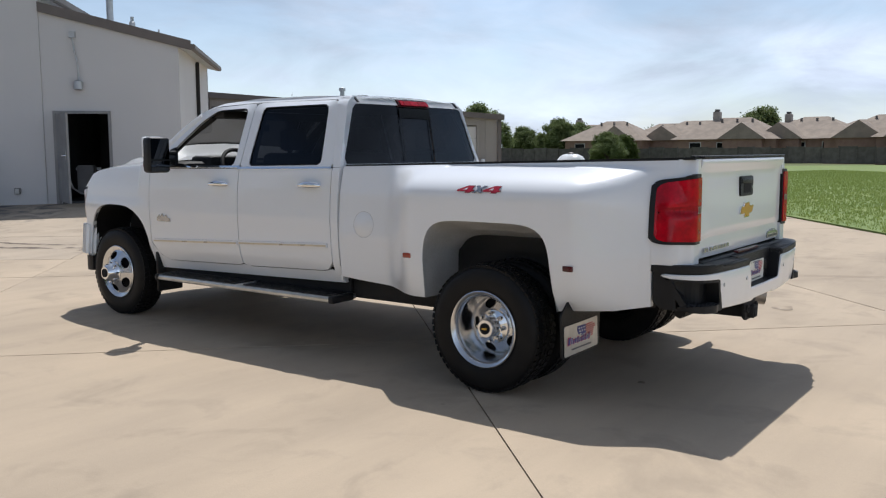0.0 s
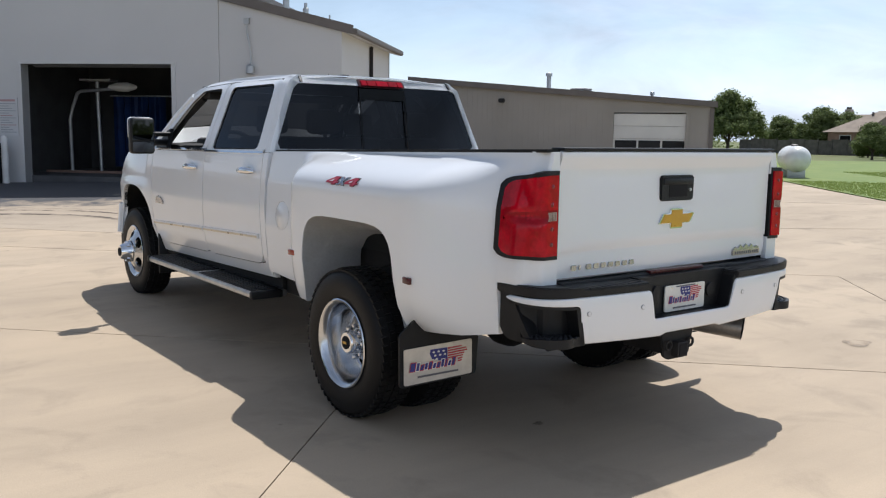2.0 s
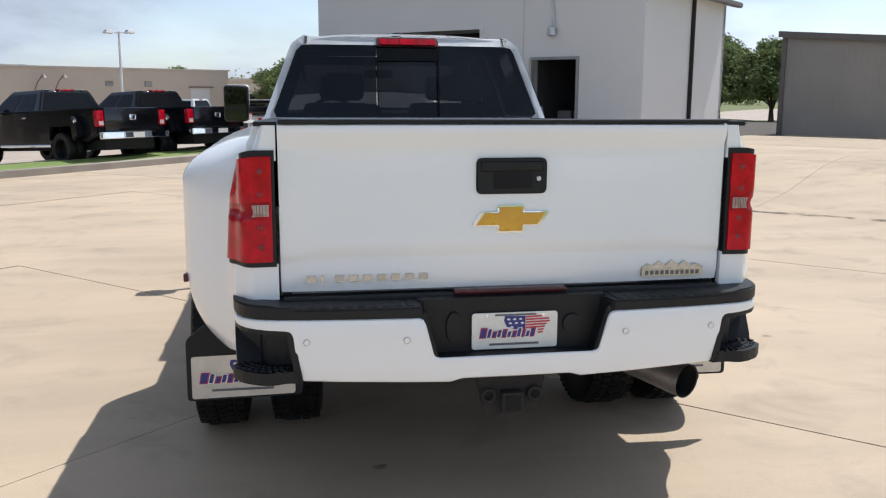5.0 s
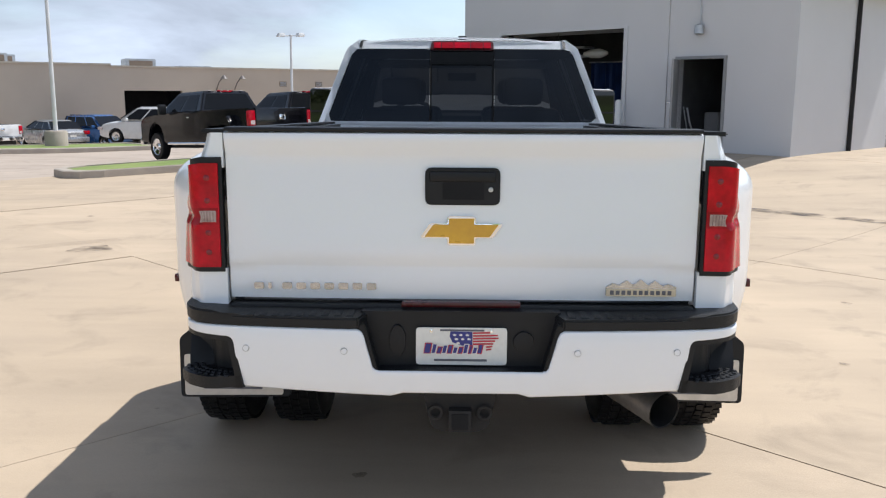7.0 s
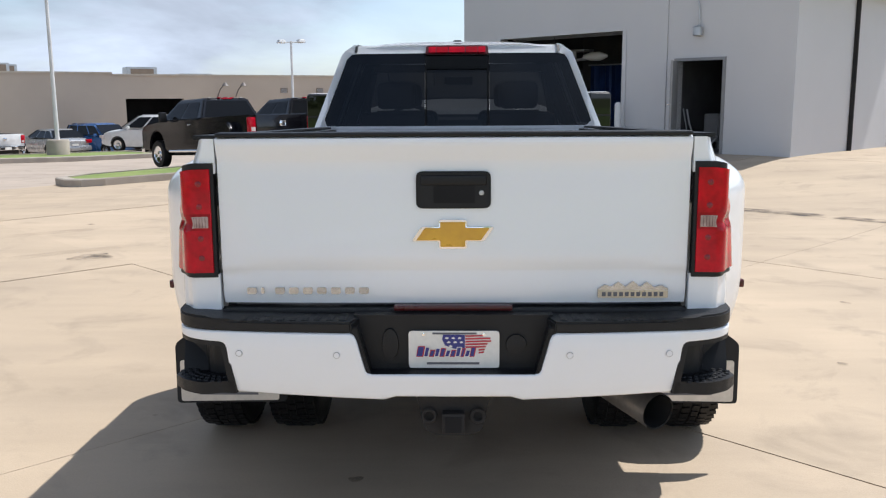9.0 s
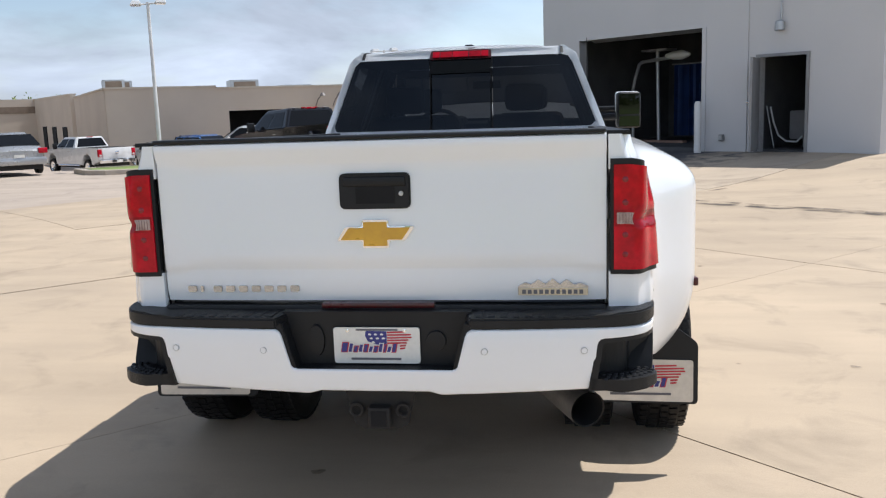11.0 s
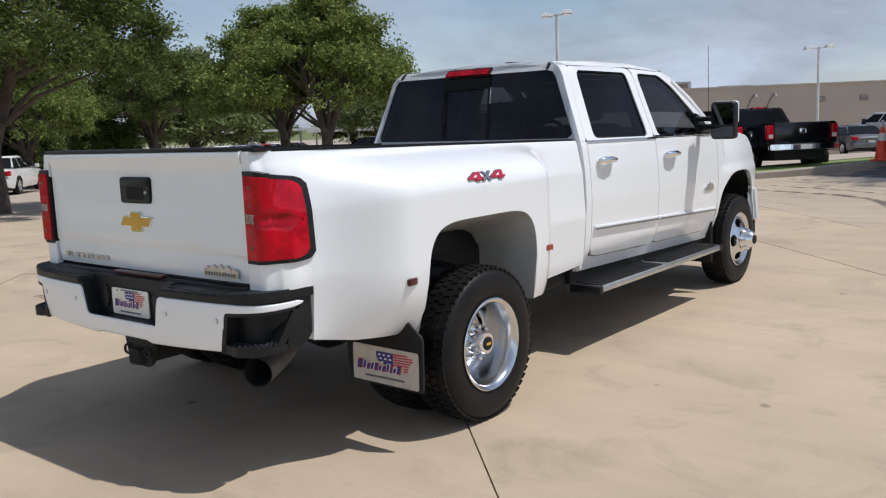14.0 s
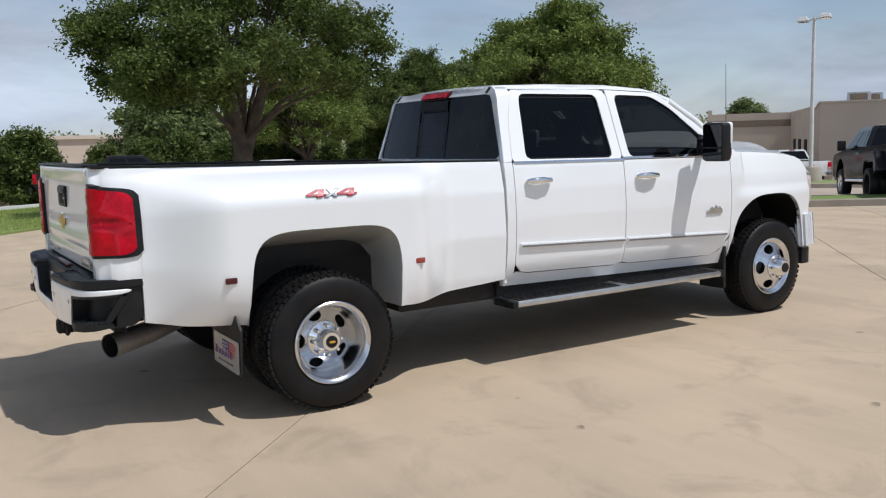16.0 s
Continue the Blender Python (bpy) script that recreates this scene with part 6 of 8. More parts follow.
def bumper_skin():
    """The painted face: one sheet from tip to tip, cut out for the plate, narrowing to a blade over each corner step."""
    end = BLEN[-1] - 0.075
    s_lo = [0.0, 0.195, 0.235, bend_s(0.748), bend_s(0.756), bend_s(0.768), bend_s(0.773), bend_s(0.781), bend_s(0.795), end - 0.05, end - 0.015, end]
    z_lo = [0.592, 0.592, 0.580, 0.602, 0.618, 0.750, 0.766, 0.7745, 0.778, 0.784, 0.790, 0.8005]
    s_hi = [0.0, 0.276, 0.288, 0.296, 0.324, 0.332, 0.346, 0.79, end - 0.02, end]
    z_hi = [0.672, 0.672, 0.676, 0.685, 0.792, 0.808, 0.816, 0.818, 0.811, 0.8045]
    half = sorted({*[round(v, 5) for v in (*s_lo, *s_hi)], *np.linspace(0.04, end, 46).round(5)})
    runs = [-v for v in half[:0:-1]] + half
    rings = [(0.0, 0.0, 0.05), (0.0, 0.0, 0.005), (0.0, 0.0035, 0.0013), (0.0, 0.007, 0.0)] + [(f, 0.0, 0.0) for f in (0.25, 0.5, 0.75)] + [(1.0, -0.007, 0.0), (1.0, -0.0035, 0.0013), (1.0, 0.0, 0.005), (1.0, 0.0, 0.012)]
    bm = bmesh.new()
    grid = []
    for r in runs:
        sgn, q = (1 if r >= 0 else -1), abs(r)
        a, b = float(np.interp(q, s_lo, z_lo)), float(np.interp(q, s_hi, z_hi))
        slim = min(1.0, (b - a) / 0.02)
        col = []
        for f, dz, inset_ in rings:
            z = a + (b - a) * f + dz * slim
            p = bend_at(q, -inset_ - 0.018 * max(0.0, (0.80 - z) / 0.22) ** 2)
            col.append(bm.verts.new((sgn * p.x, p.y, z)))
        grid.append(col)
    for a, b in zip(grid, grid[1:]):
        for k in range(len(rings) - 1):
            bm.faces.new((a[k], b[k], b[k + 1], a[k + 1]))
    bmesh.ops.recalc_face_normals(bm, faces=bm.faces)
    return bm


bum = part("rear_bumper", bumper_skin(), PAINT, truck, smooth=50)
for side in (-1, 1):
    sA, sB = bend_s(0.785), BLEN[-1]
    lean = lambda z: sA - 0.034 * (0.80 - z) / 0.2
    pk = part("corner_step", wrap(side, lean, sB - 0.02, lambda f: 0.604 + 0.05 * max(0.0, (f - 0.82) / 0.18) ** 2.5, 0.8185, lambda s: -0.085 + 0.070 * smooth01((s - sA - 0.255) / 0.05), 0.03, n=40), BLACKPLASTIC, bum, "black corner step")
    # rim round the pocket: inner post, top strip, forward post
    part("pocket_rim", wrap(side, lambda z: lean(z) - 0.012, lambda z: lean(z) + 0.012, 0.600, 0.782, -0.004, 0.09, n=3), BLACKPLASTIC, pk)
    part("pocket_rim", wrap(side, sA - 0.02, sB - 0.10, lambda f: 0.764 + 0.012 * f, lambda f: 0.781 + 0.006 * f, -0.002, 0.09, n=30, nz=2), BLACKPLASTIC, pk)
    part("pocket_rim", wrap(side, lambda z: sB - 0.125 - 0.10 * (0.79 - z) / 0.15, lambda z: sB - 0.075 - 0.11 * (0.79 - z) / 0.15, 0.628, 0.795, -0.002, 0.085, n=4), BLACKPLASTIC, pk)
    part("step_tread", wrap(side, lambda z: sA - 0.040, lambda z: sB - 0.175, lambda f: 0.598 + 0.012 * smooth01((f - 0.5) / 0.5), lambda f: 0.640 - 0.010 * smooth01((f - 0.6) / 0.4), lambda s: -0.004 + 0.030 * smooth01((s - sA - 0.0) / 0.07) * smooth01((sA + 0.29 - s) / 0.10), 0.10, nz=3), BLACKPLASTIC, pk)
    for i in range(9):
        for j in range(3):
            q = bend_at(sA + 0.012 + 0.026 * i + 0.013 * (j % 2), 0.002 - 0.024 * j)
            part("tread_stud", lathe([(0.010, 0.0), (0.007, 0.006), (0.0, 0.006)], n=8, axis="z"), BLACKPLASTIC, pk, m=Matrix.Translation((side * q.x, q.y, 0.6385)))
    edge_ = [bend_at(s, 0.001) for s in np.linspace(bend_s(0.34), sB, 24)]
    part("step_pad", prism([(0.29, -1.17), *[(q.x, q.y) for q in edge_], (0.90, -0.985), (0.86, -1.17)], 0.036, lambda a, b, d: Vector((side * a, b, 0.819 + d + 0.012 * smooth01((a - 0.76) / 0.06) * (1 if d > 0.01 else 0))), bevel=0.006), BLACKPLASTIC, bum, "ribbed black step pad")
    for k in range(9):
        part("pad_rib", box(side * (0.36 + k * 0.042), side * (0.385 + k * 0.042), -1.345, -1.25, 0.852, 0.859, 0.003), BLACKPLASTIC, bum)
    for x in (0.34 + 0.05, 0.735 - 0.01):
        sn = part("park_sensor", lathe([(0.0, -0.0012), (0.0095, -0.001), (0.0105, 0.002)], n=18), PAINT, bum, m=Matrix.Translation((side * x, -1.374 + 0.06 * (x / 0.93) ** 3, 0.742)) @ Matrix.Rotation(math.pi / 2, 4, "Z"))
        part("sensor_ring", lathe([(0.0104, -0.0006), (0.0114, -0.0006), (0.0114, 0.004)], n=18), GALV, sn)
part("plate_recess", prism([(-0.34, 0.862), (0.34, 0.862), (0.288, 0.668), (-0.288, 0.668)], 0.05, lambda a, b, d: Vector((a, -1.29 + d, b))), BLACKPLASTIC, bum)
part("recess_floor", prism([(-0.282, -1.356), (0.282, -1.356), (0.29, -1.28), (-0.29, -1.28)], 0.012, lambda a, b, d: Vector((a, b, 0.660 + d))), BLACKPLASTIC, bum)
for sx in (-1, 1):
    part("recess_cheek", prism([(sx * 0.275, 0.66), (sx * 0.305, 0.66), (sx * 0.352, 0.835), (sx * 0.322, 0.835)], 0.085, lambda a, b, d: Vector((a, -1.357 + d, b)), bevel=0.004), BLACKPLASTIC, bum)
for x, rz in ((-0.215, 0.045), (0.215, 0.034)):
    part("socket_cover", lathe([(0.0, -0.008), (0.034, -0.006), (0.036, 0.004)], n=20), BLACKPLASTIC, bum, m=Matrix.Translation((x, -1.294, 0.76)) @ Matrix.Rotation(math.pi / 2, 4, "Z") @ Matrix.Diagonal((1, 0.8 if x < 0 else 1, 1.6 if x < 0 else 1, 1)))
part("bumper_light_bar", box(-0.205, 0.205, -1.252, -1.22, 0.866, 0.884, 0.004), REDDARK, bum, "dark red lower light bar")
part("gate_gap_filler", box(-0.80, 0.80, -1.24, -1.17, 0.845, 0.872, 0.006), BLACKPLASTIC, bum)


def dealer_art(parent, place, w, h):
    """A dealer's mark as plain shapes: a country-shaped flag patch over a row of word-shaped bars."""
    def q(pts, t, mat, nm):
        part(nm, prism([(x * w, z * h) for x, z in pts], 0.0010, lambda a, b, d: place(a, b, t + d)), mat, parent, smooth=0)
    q([(-0.12, 0.41), (0.12, 0.40), (0.12, 0.02), (0.0, 0.03), (-0.10, 0.12), (-0.13, 0.28)], 0.0006, BLUEINK, "star_field")
    for k, (x1, z0) in enumerate(((0.33, 0.345), (0.40, 0.27), (0.41, 0.195), (0.37, 0.12), (0.35, 0.045), (0.34, -0.03), (0.33, -0.105))):
        x0 = 0.125 if k < 5 else 0.27
        q([(x0, z0), (x1, z0 + 0.02), (x1, z0 + 0.06), (x0, z0 + 0.045)], 0.0006, REDINK, "flag_stripe")
    for k in range(7):
        x, z = -0.09 + 0.07 * (k % 3) + 0.02 * (k // 3), 0.29 - 0.11 * (k // 3)
        q([(x, z), (x + 0.026, z), (x + 0.034, z + 0.03), (x + 0.013, z + 0.06), (x - 0.008, z + 0.03)], 0.0018, PLATEWHITE, "star")
    x = -0.41
    for k, tall in enumerate((0.25, 0.23, 0.15, 0.20, 0.20, 0.15, 0.15, 0.23, 0.19, 0.15, 0.23)):
        wd = 0.060 if k == 0 else (0.020 if k == 8 else 0.036)
        q([(x - 0.008, -0.19), (x + wd + 0.010, -0.19), (x + wd + 0.034, -0.15 + tall), (x + 0.012, -0.15 + tall)], 0.0022, REDINK if k % 2 == 0 else PLATEWHITE, "word_shade")
        q([(x, -0.17), (x + wd, -0.17), (x + wd + 0.02, -0.17 + tall), (x + 0.02, -0.17 + tall)], 0.0030, BLUEINK, "word_bar")
        x += wd + 0.022
    q([(-0.30, -0.40), (0.28, -0.40), (0.28, -0.34), (-0.30, -0.34)], 0.0006, GREYINK, "small_text_bar")


pl = part("plate", prism(rounded([(-0.152, 0.678), (0.158, 0.678), (0.158, 0.808), (-0.152, 0.808)], 0.012, 4), 0.006, lambda a, b, d: Vector((a, -1.302 + d, b))), PLATEWHITE, bum, "white dealer plate with blue and red mark", smooth=0)
dealer_art(pl, lambda a, b, t: Vector((a + 0.003, -1.3025 - t, 0.743 + b)), 0.31, 0.13)
part("plate_top_bar", box(-0.07, 0.08, -1.3035, -1.3025, 0.797, 0.803, 0.0), GREYINK, pl, smooth=0)
for x in (-0.10, 0.105):
    part("plate_screw", lathe([(0.0, -0.002), (0.006, -0.001), (0.006, 0.002)], n=10), CHROME, pl, m=Matrix.Translation((x, -1.3035, 0.797)) @ Matrix.Rotation(math.pi / 2, 4, "Z"))

# hitch, exhaust, chassis
ht = part("tow_hitch", box(-0.04, 0.04, -1.31, -0.95, 0.435, 0.515, 0.006), DARK, truck, "black steel hitch receiver")
part("receiver_hole", box(-0.028, 0.028, -1.313, -1.309, 0.447, 0.503, 0.0), HOLE, ht, smooth=0)
part("hitch_bar", tube([(-0.72, -1.08, 0.55), (0.72, -1.08, 0.55)], 0.035), DARK, ht)
part("hitch_plate", prism([(-0.13, 0.57), (0.13, 0.57), (0.10, 0.44), (0.06, 0.42), (-0.06, 0.42), (-0.10, 0.44)], 0.02, lambda a, b, d: Vector((a, -1.27 + d, b)), bevel=0.005), DARK, ht)
for x in (-0.085, 0.085):
    part("chain_loop", lathe([(0.022 + 0.007 * math.cos(t), 0.007 * math.sin(t)) for t in [2 * math.pi * k / 6 for k in range(6)]], n=16, closed=True), DARK, ht, m=Matrix.Translation((x, -1.285, 0.50)) @ Matrix.Rotation(math.pi / 2, 4, "Z"))
ex = part("exhaust_pipe", tube([(0.30, -0.35, 0.60), (0.45, -0.62, 0.545), (0.61, -0.90, 0.49), (0.74, -1.15, 0.464)], [0.045, 0.062, 0.066, 0.068], n=24, caps=False), STEEL, truck, "large steel exhaust tip")
part("exhaust_bore", tube([(0.50, -0.70, 0.535), (0.61, -0.90, 0.49), (0.739, -1.148, 0.464)], [0.05, 0.058, 0.062], n=24, caps=False), HOLE, ex)
for x in (-0.42, 0.42):
    part("frame_rail", box(x - 0.04, x + 0.04, -1.1, 4.7, 0.53, 0.72, 0.01), DARK, truck)
ax = part("rear_axle", tube([(-0.9, 0, 0.40), (0.9, 0, 0.40)], 0.06, n=14), DARK, truck)
part("differential", lathe([(0.0, -0.16), (0.12, -0.14), (0.17, -0.04), (0.17, 0.05), (0.10, 0.16), (0.0, 0.18)], n=20), DARK, ax, m=Matrix.Translation((0.0, 0.0, 0.40)) @ Matrix.Rotation(math.pi / 2, 4, "Z"))
part("front_axle", tube([(-0.8, 4.264, 0.40), (0.8, 4.264, 0.40)], 0.05, n=12), DARK, truck)
part("drive_shaft", tube([(0, 0.2, 0.45), (0, 3.0, 0.55)], 0.05, n=12), DARK, truck)
part("fuel_tank", box(-0.80, -0.30, 0.62, 2.6, 0.40, 0.63, 0.05), DARK, truck)
part("fluid_tank", box(0.34, 0.80, 0.66, 2.2, 0.42, 0.63, 0.05), DARK, truck)
for sx in (-1, 1):
    part("inner_sill", box(sx * 0.80, sx * 0.84, 1.44, 3.72, 0.44, 0.62, 0.01), DARK, truck)
    part("rear_skirt", box(sx * 0.70, sx * 0.74, -1.1, -0.62, 0.60, 0.80, 0.01), DARK, truck)
part("engine_mass", box(-0.5, 0.5, 3.2, 4.75, 0.42, 1.1, 0.05), DARK, truck)
for x in (-0.55, 0.55):
    part("leaf_spring", tube([(x, -0.85, 0.56), (x, -0.4, 0.50), (x, 0, 0.47), (x, 0.4, 0.50), (x, 0.85, 0.58)], 0.03, n=8), DARK, truck)


# spare wheel added under the box to block light from the ground below
spare = part("added_spare_wheel", lathe([(0.20, -0.10), (0.34, -0.12), (0.39, -0.08), (0.39, 0.08), (0.34, 0.12), (0.20, 0.10)], n=36, axis="z", closed=True), DARK, truck, "dark spare wheel added under the box to block light", m=Matrix.Translation((0, -0.62, 0.66)))
part("rim", lathe([(0.0, -0.02), (0.20, -0.02), (0.21, 0.02), (0.0, 0.03)], n=24, axis="z"), DARK, spare)


# wheels
def tyre_mesh(width):
    w = width / 2
    prof = [(0.225, -w * 0.80), (0.235, -w * 0.92), (0.27, -w * 1.0), (0.32, -w * 1.03), (0.365, -w * 0.97), (0.392, -w * 0.80), (0.400, -w * 0.55), (0.402, 0), (0.400, w * 0.55), (0.392, w * 0.80), (0.365, w * 0.97), (0.32, w * 1.03), (0.27, w * 1.0), (0.235, w * 0.92), (0.225, w * 0.80)]
    return lathe(prof, n=64)


def tread_mesh(width):
    """Rows of proud tread blocks round the tyre."""
    bm = bmesh.new()
    w = width / 2
    for k in range(56):
        for row, (c, h, lean) in enumerate(((-0.74, 0.13, 0.5), (-0.36, 0.15, 0.25), (0.0, 0.13, -0.2), (0.36, 0.15, 0.25), (0.74, 0.13, 0.5))):
            a = 2 * math.pi * (k + 0.35 * (row % 2)) / 56
            r = 0.403 if abs(c) < 0.7 else 0.3945
            m = Matrix.Rotation(a, 4, "X") @ Matrix.Translation((c * w, 0, r)) @ Matrix.Rotation(lean * 0.4, 4, "Z")
            q = [bm.verts.new(m @ Vector((x * h * w, y * 0.0165, z * 0.006))) for z in (-1, 1) for x, y in ((-1, -1), (1, -1), (1, 1), (-1, 1))]
            for f in ((4, 5, 6, 7), (0, 1, 5, 4), (1, 2, 6, 5), (2, 3, 7, 6), (3, 0, 4, 7)):
                bm.faces.new([q[i] for i in f])
    return bm


def disc_with_holes(r0, r1, x0, x1, holes, rx, ra):
    """A dished disc with oval hand holes."""
    bm = bmesh.new()
    n = 32
    for k in range(holes):
        ca = 2 * math.pi * (k + 0.5) / holes
        half = math.pi / holes
        outer = [(r0, -half + 2 * half * i / 8) for i in range(9)] + [(r0 + (r1 - r0) * i / 8, half) for i in range(1, 8)] + [(r1, half - 2 * half * i / 8) for i in range(9)] + [(r1 + (r0 - r1) * i / 8, -half) for i in range(1, 8)]
        rm = (r0 + r1) / 2 + 0.004
        inner = []
        for (r, t) in outer:
            th = math.atan2((r - rm) / (r1 - r0), t / (2 * half))
            inner.append((rm + rx * math.sin(th), ra * math.cos(th)))
        pl3 = lambda r, t: Vector((x0 + (x1 - x0) * (r - r0) / (r1 - r0), r * math.cos(t + ca), r * math.sin(t + ca)))
        b2, o, i = ring_fill(outer, inner, pl3, bm)
        ev = [bm.verts.new(v.co + Vector((-0.025 if x1 >= x0 else -0.025, 0, 0))) for v in i]
        for j in range(len(i)):
            bm.faces.new((i[j], i[(j + 1) % len(i)], ev[(j + 1) % len(i)], ev[j]))
    return bm


def wheel(name, x, y, side, rear, hidden=False):
    """One wheel; its outer face looks along +x of its own axes."""
    m = Matrix.Translation((side * x, y, 0.402)) @ (Matrix.Rotation(math.pi, 4, "Z") if side < 0 else Matrix.Identity(4))
    w = 0.235
    wh = part(name, tyre_mesh(w), RUBBER, truck, "black all-terrain tyre on polished wheel", m=m)
    part("tread", tread_mesh(w), RUBBER, wh)
    e = w / 2
    if hidden:
        part("rim", lathe([(0.232, -e * 0.8), (0.2, 0.0), (0.232, e * 0.8)], n=40), DARK, wh)
        return wh
    if rear:
        rim = part("rim", lathe([(0.212, e * 0.80), (0.238, e * 0.90), (0.244, e * 1.0), (0.238, e * 1.04), (0.226, e * 0.99), (0.212, e * 0.86), (0.207, e * 0.5), (0.203, 0.0), (0.198, -0.05), (0.184, -0.068), (0.178, -0.072)], n=56), ALLOY, wh, "deep polished dual-wheel rim")
        part("disc", disc_with_holes(0.10, 0.190, -0.022, -0.070, 5, 0.031, 0.29), ALLOY, rim)
        part("disc_back", lathe([(0.0, -0.105), (0.19, -0.105)], n=32), HOLE, rim)
        part("hub", lathe([(0.112, -0.03), (0.106, -0.014), (0.090, -0.008), (0.064, 0.002), (0.061, 0.075), (0.054, 0.085), (0.0, 0.088)], n=36), CHROME, rim, "chrome hub cover")
        part("hub_cap", lathe([(0.036, 0.086), (0.036, 0.091), (0.0, 0.093)], n=24), HOLE, rim)
        part("cap_mark", prism([(-0.018, -0.006), (0.018, -0.006), (0.018, 0.006), (-0.018, 0.006)], 0.003, lambda a, b, d: Vector((0.093 + d, a, b))), GOLD, rim)
        for k in range(8):
            t = 2 * math.pi * k / 8
            part("lug_nut", lathe([(0.014, 0.0), (0.014, 0.045), (0.009, 0.058), (0.0, 0.06)], n=8), CHROME, rim, m=Matrix.Translation((-0.015, 0.086 * math.cos(t), 0.086 * math.sin(t))))
    else:
        rim = part("rim", lathe([(0.212, e * 0.80), (0.238, e * 0.90), (0.244, e * 1.0), (0.238, e * 1.04), (0.222, e * 0.98), (0.206, e * 0.88), (0.200, e * 0.84)], n=56), ALLOY, wh, "polished domed front wheel")
        part("disc", disc_with_holes(0.10, 0.204, e + 0.035, e * 0.84, 5, 0.036, 0.34), ALLOY, rim)
        part("disc_back", lathe([(0.0, 0.05), (0.2, 0.05)], n=32), HOLE, rim)
        part("hub", lathe([(0.105, e + 0.02), (0.102, e + 0.045), (0.09, e + 0.055), (0.082, e + 0.085), (0.066, e + 0.125), (0.058, e + 0.135), (0.0, e + 0.138)], n=36), CHROME, rim, "chrome hub cover")
        part("hub_cap", lathe([(0.04, e + 0.136), (0.04, e + 0.142), (0.0, e + 0.144)], n=24), HOLE, rim)
        for k in range(8):
            t = 2 * math.pi * k / 8
            part("lug_nut", lathe([(0.013, 0.0), (0.013, 0.035), (0.008, 0.045), (0.0, 0.045)], n=8), CHROME, rim, m=Matrix.Translation((e + 0.045, 0.085 * math.cos(t), 0.085 * math.sin(t))))
    return wh


for side in (-1, 1):
    wheel("rear_wheel", 1.098, 0.0, side, True)
    wheel("inner_rear_wheel", 0.758, 0.0, side, True, hidden=True)
    wheel("front_wheel", 0.845, 4.264, side, False)
    fl_ = part("mud_flap", prism(rounded([(0.735, 0.292), (1.212, 0.285), (1.212, 0.55), (1.12, 0.62), (0.70, 0.66)], 0.02, 4), 0.012, lambda a, b, d: Vector((side * a, -0.565 + d + 0.03 * (b - 0.25), b))), BLACKPLASTIC, truck, "black rubber mud flap with silver plate")
    sp = part("flap_plate", prism(rounded([(0.765, 0.302), (1.192, 0.296), (1.192, 0.478), (0.765, 0.484)], 0.012, 4), 0.004, lambda a, b, d: Vector((side * a, -0.572 + d + 0.03 * (b - 0.25), b))), PLATESILVER, fl_, "silver plate with blue and red mark", smooth=0)
    dealer_art(sp, lambda a, b, t: Vector((side * 0.978 + a, -0.5725 - t + 0.03 * (b + 0.14), 0.392 + b)), 0.44, 0.165)
    part("flap_bracket", box(side * 0.60, side * 1.0, -0.56, -0.52, 0.62, 0.68, 0.01), DARK, fl_)


# ---- parked vehicles ----
def quad_panel(corners, lift, thick=0.01):
    bm = bmesh.new()
    c = [Vector(p) for p in corners]
    n = (c[1] - c[0]).cross(c[2] - c[0]).normalized()
    a = [bm.verts.new(p + n * lift) for p in c]
    b = [bm.verts.new(p + n * (lift - thick)) for p in c]
    bm.faces.new(a)
    bm.faces.new(b[::-1])
    for k in range(4):
        bm.faces.new((a[k], b[k], b[(k + 1) % 4], a[(k + 1) % 4]))
    return bm


def arch_outline(top, wheels, r, z0):
    """A side outline: the top line of (y, z) from rear to front, closed below with wheel cut-outs."""
    out = list(top)
    y_end, y_start = top[-1][0], top[0][0]
    for wy in sorted(wheels, reverse=True):
        for k in range(9):
            t = math.pi * k / 8
            out.append((wy + r * math.cos(t), z0 + r * math.sin(t) * 1.25))
    return out


def car_wheels(root, ys, x, r, w, rim=ALLOY, dual=False):
    for wy in ys:
        for side in (-1, 1):
            turn = Matrix.Translation((side * x, wy, r)) @ (Matrix.Rotation(math.pi, 4, "Z") if side < 0 else Matrix.Identity(4))
            wh = part("wheel", lathe([(r * 0.6, -w / 2), (r * 0.93, -w / 2), (r, -w * 0.35), (r, w * 0.35), (r * 0.93, w / 2), (r * 0.62, w / 2)], n=28), RUBBER, root, m=turn)
            part("rim", lathe([(r * 0.62, w * 0.48), (r * 0.58, w * 0.40), (r * 0.25, w * 0.30), (r * 0.2, w * 0.42), (0.0, w * 0.44)], n=20), rim, wh)


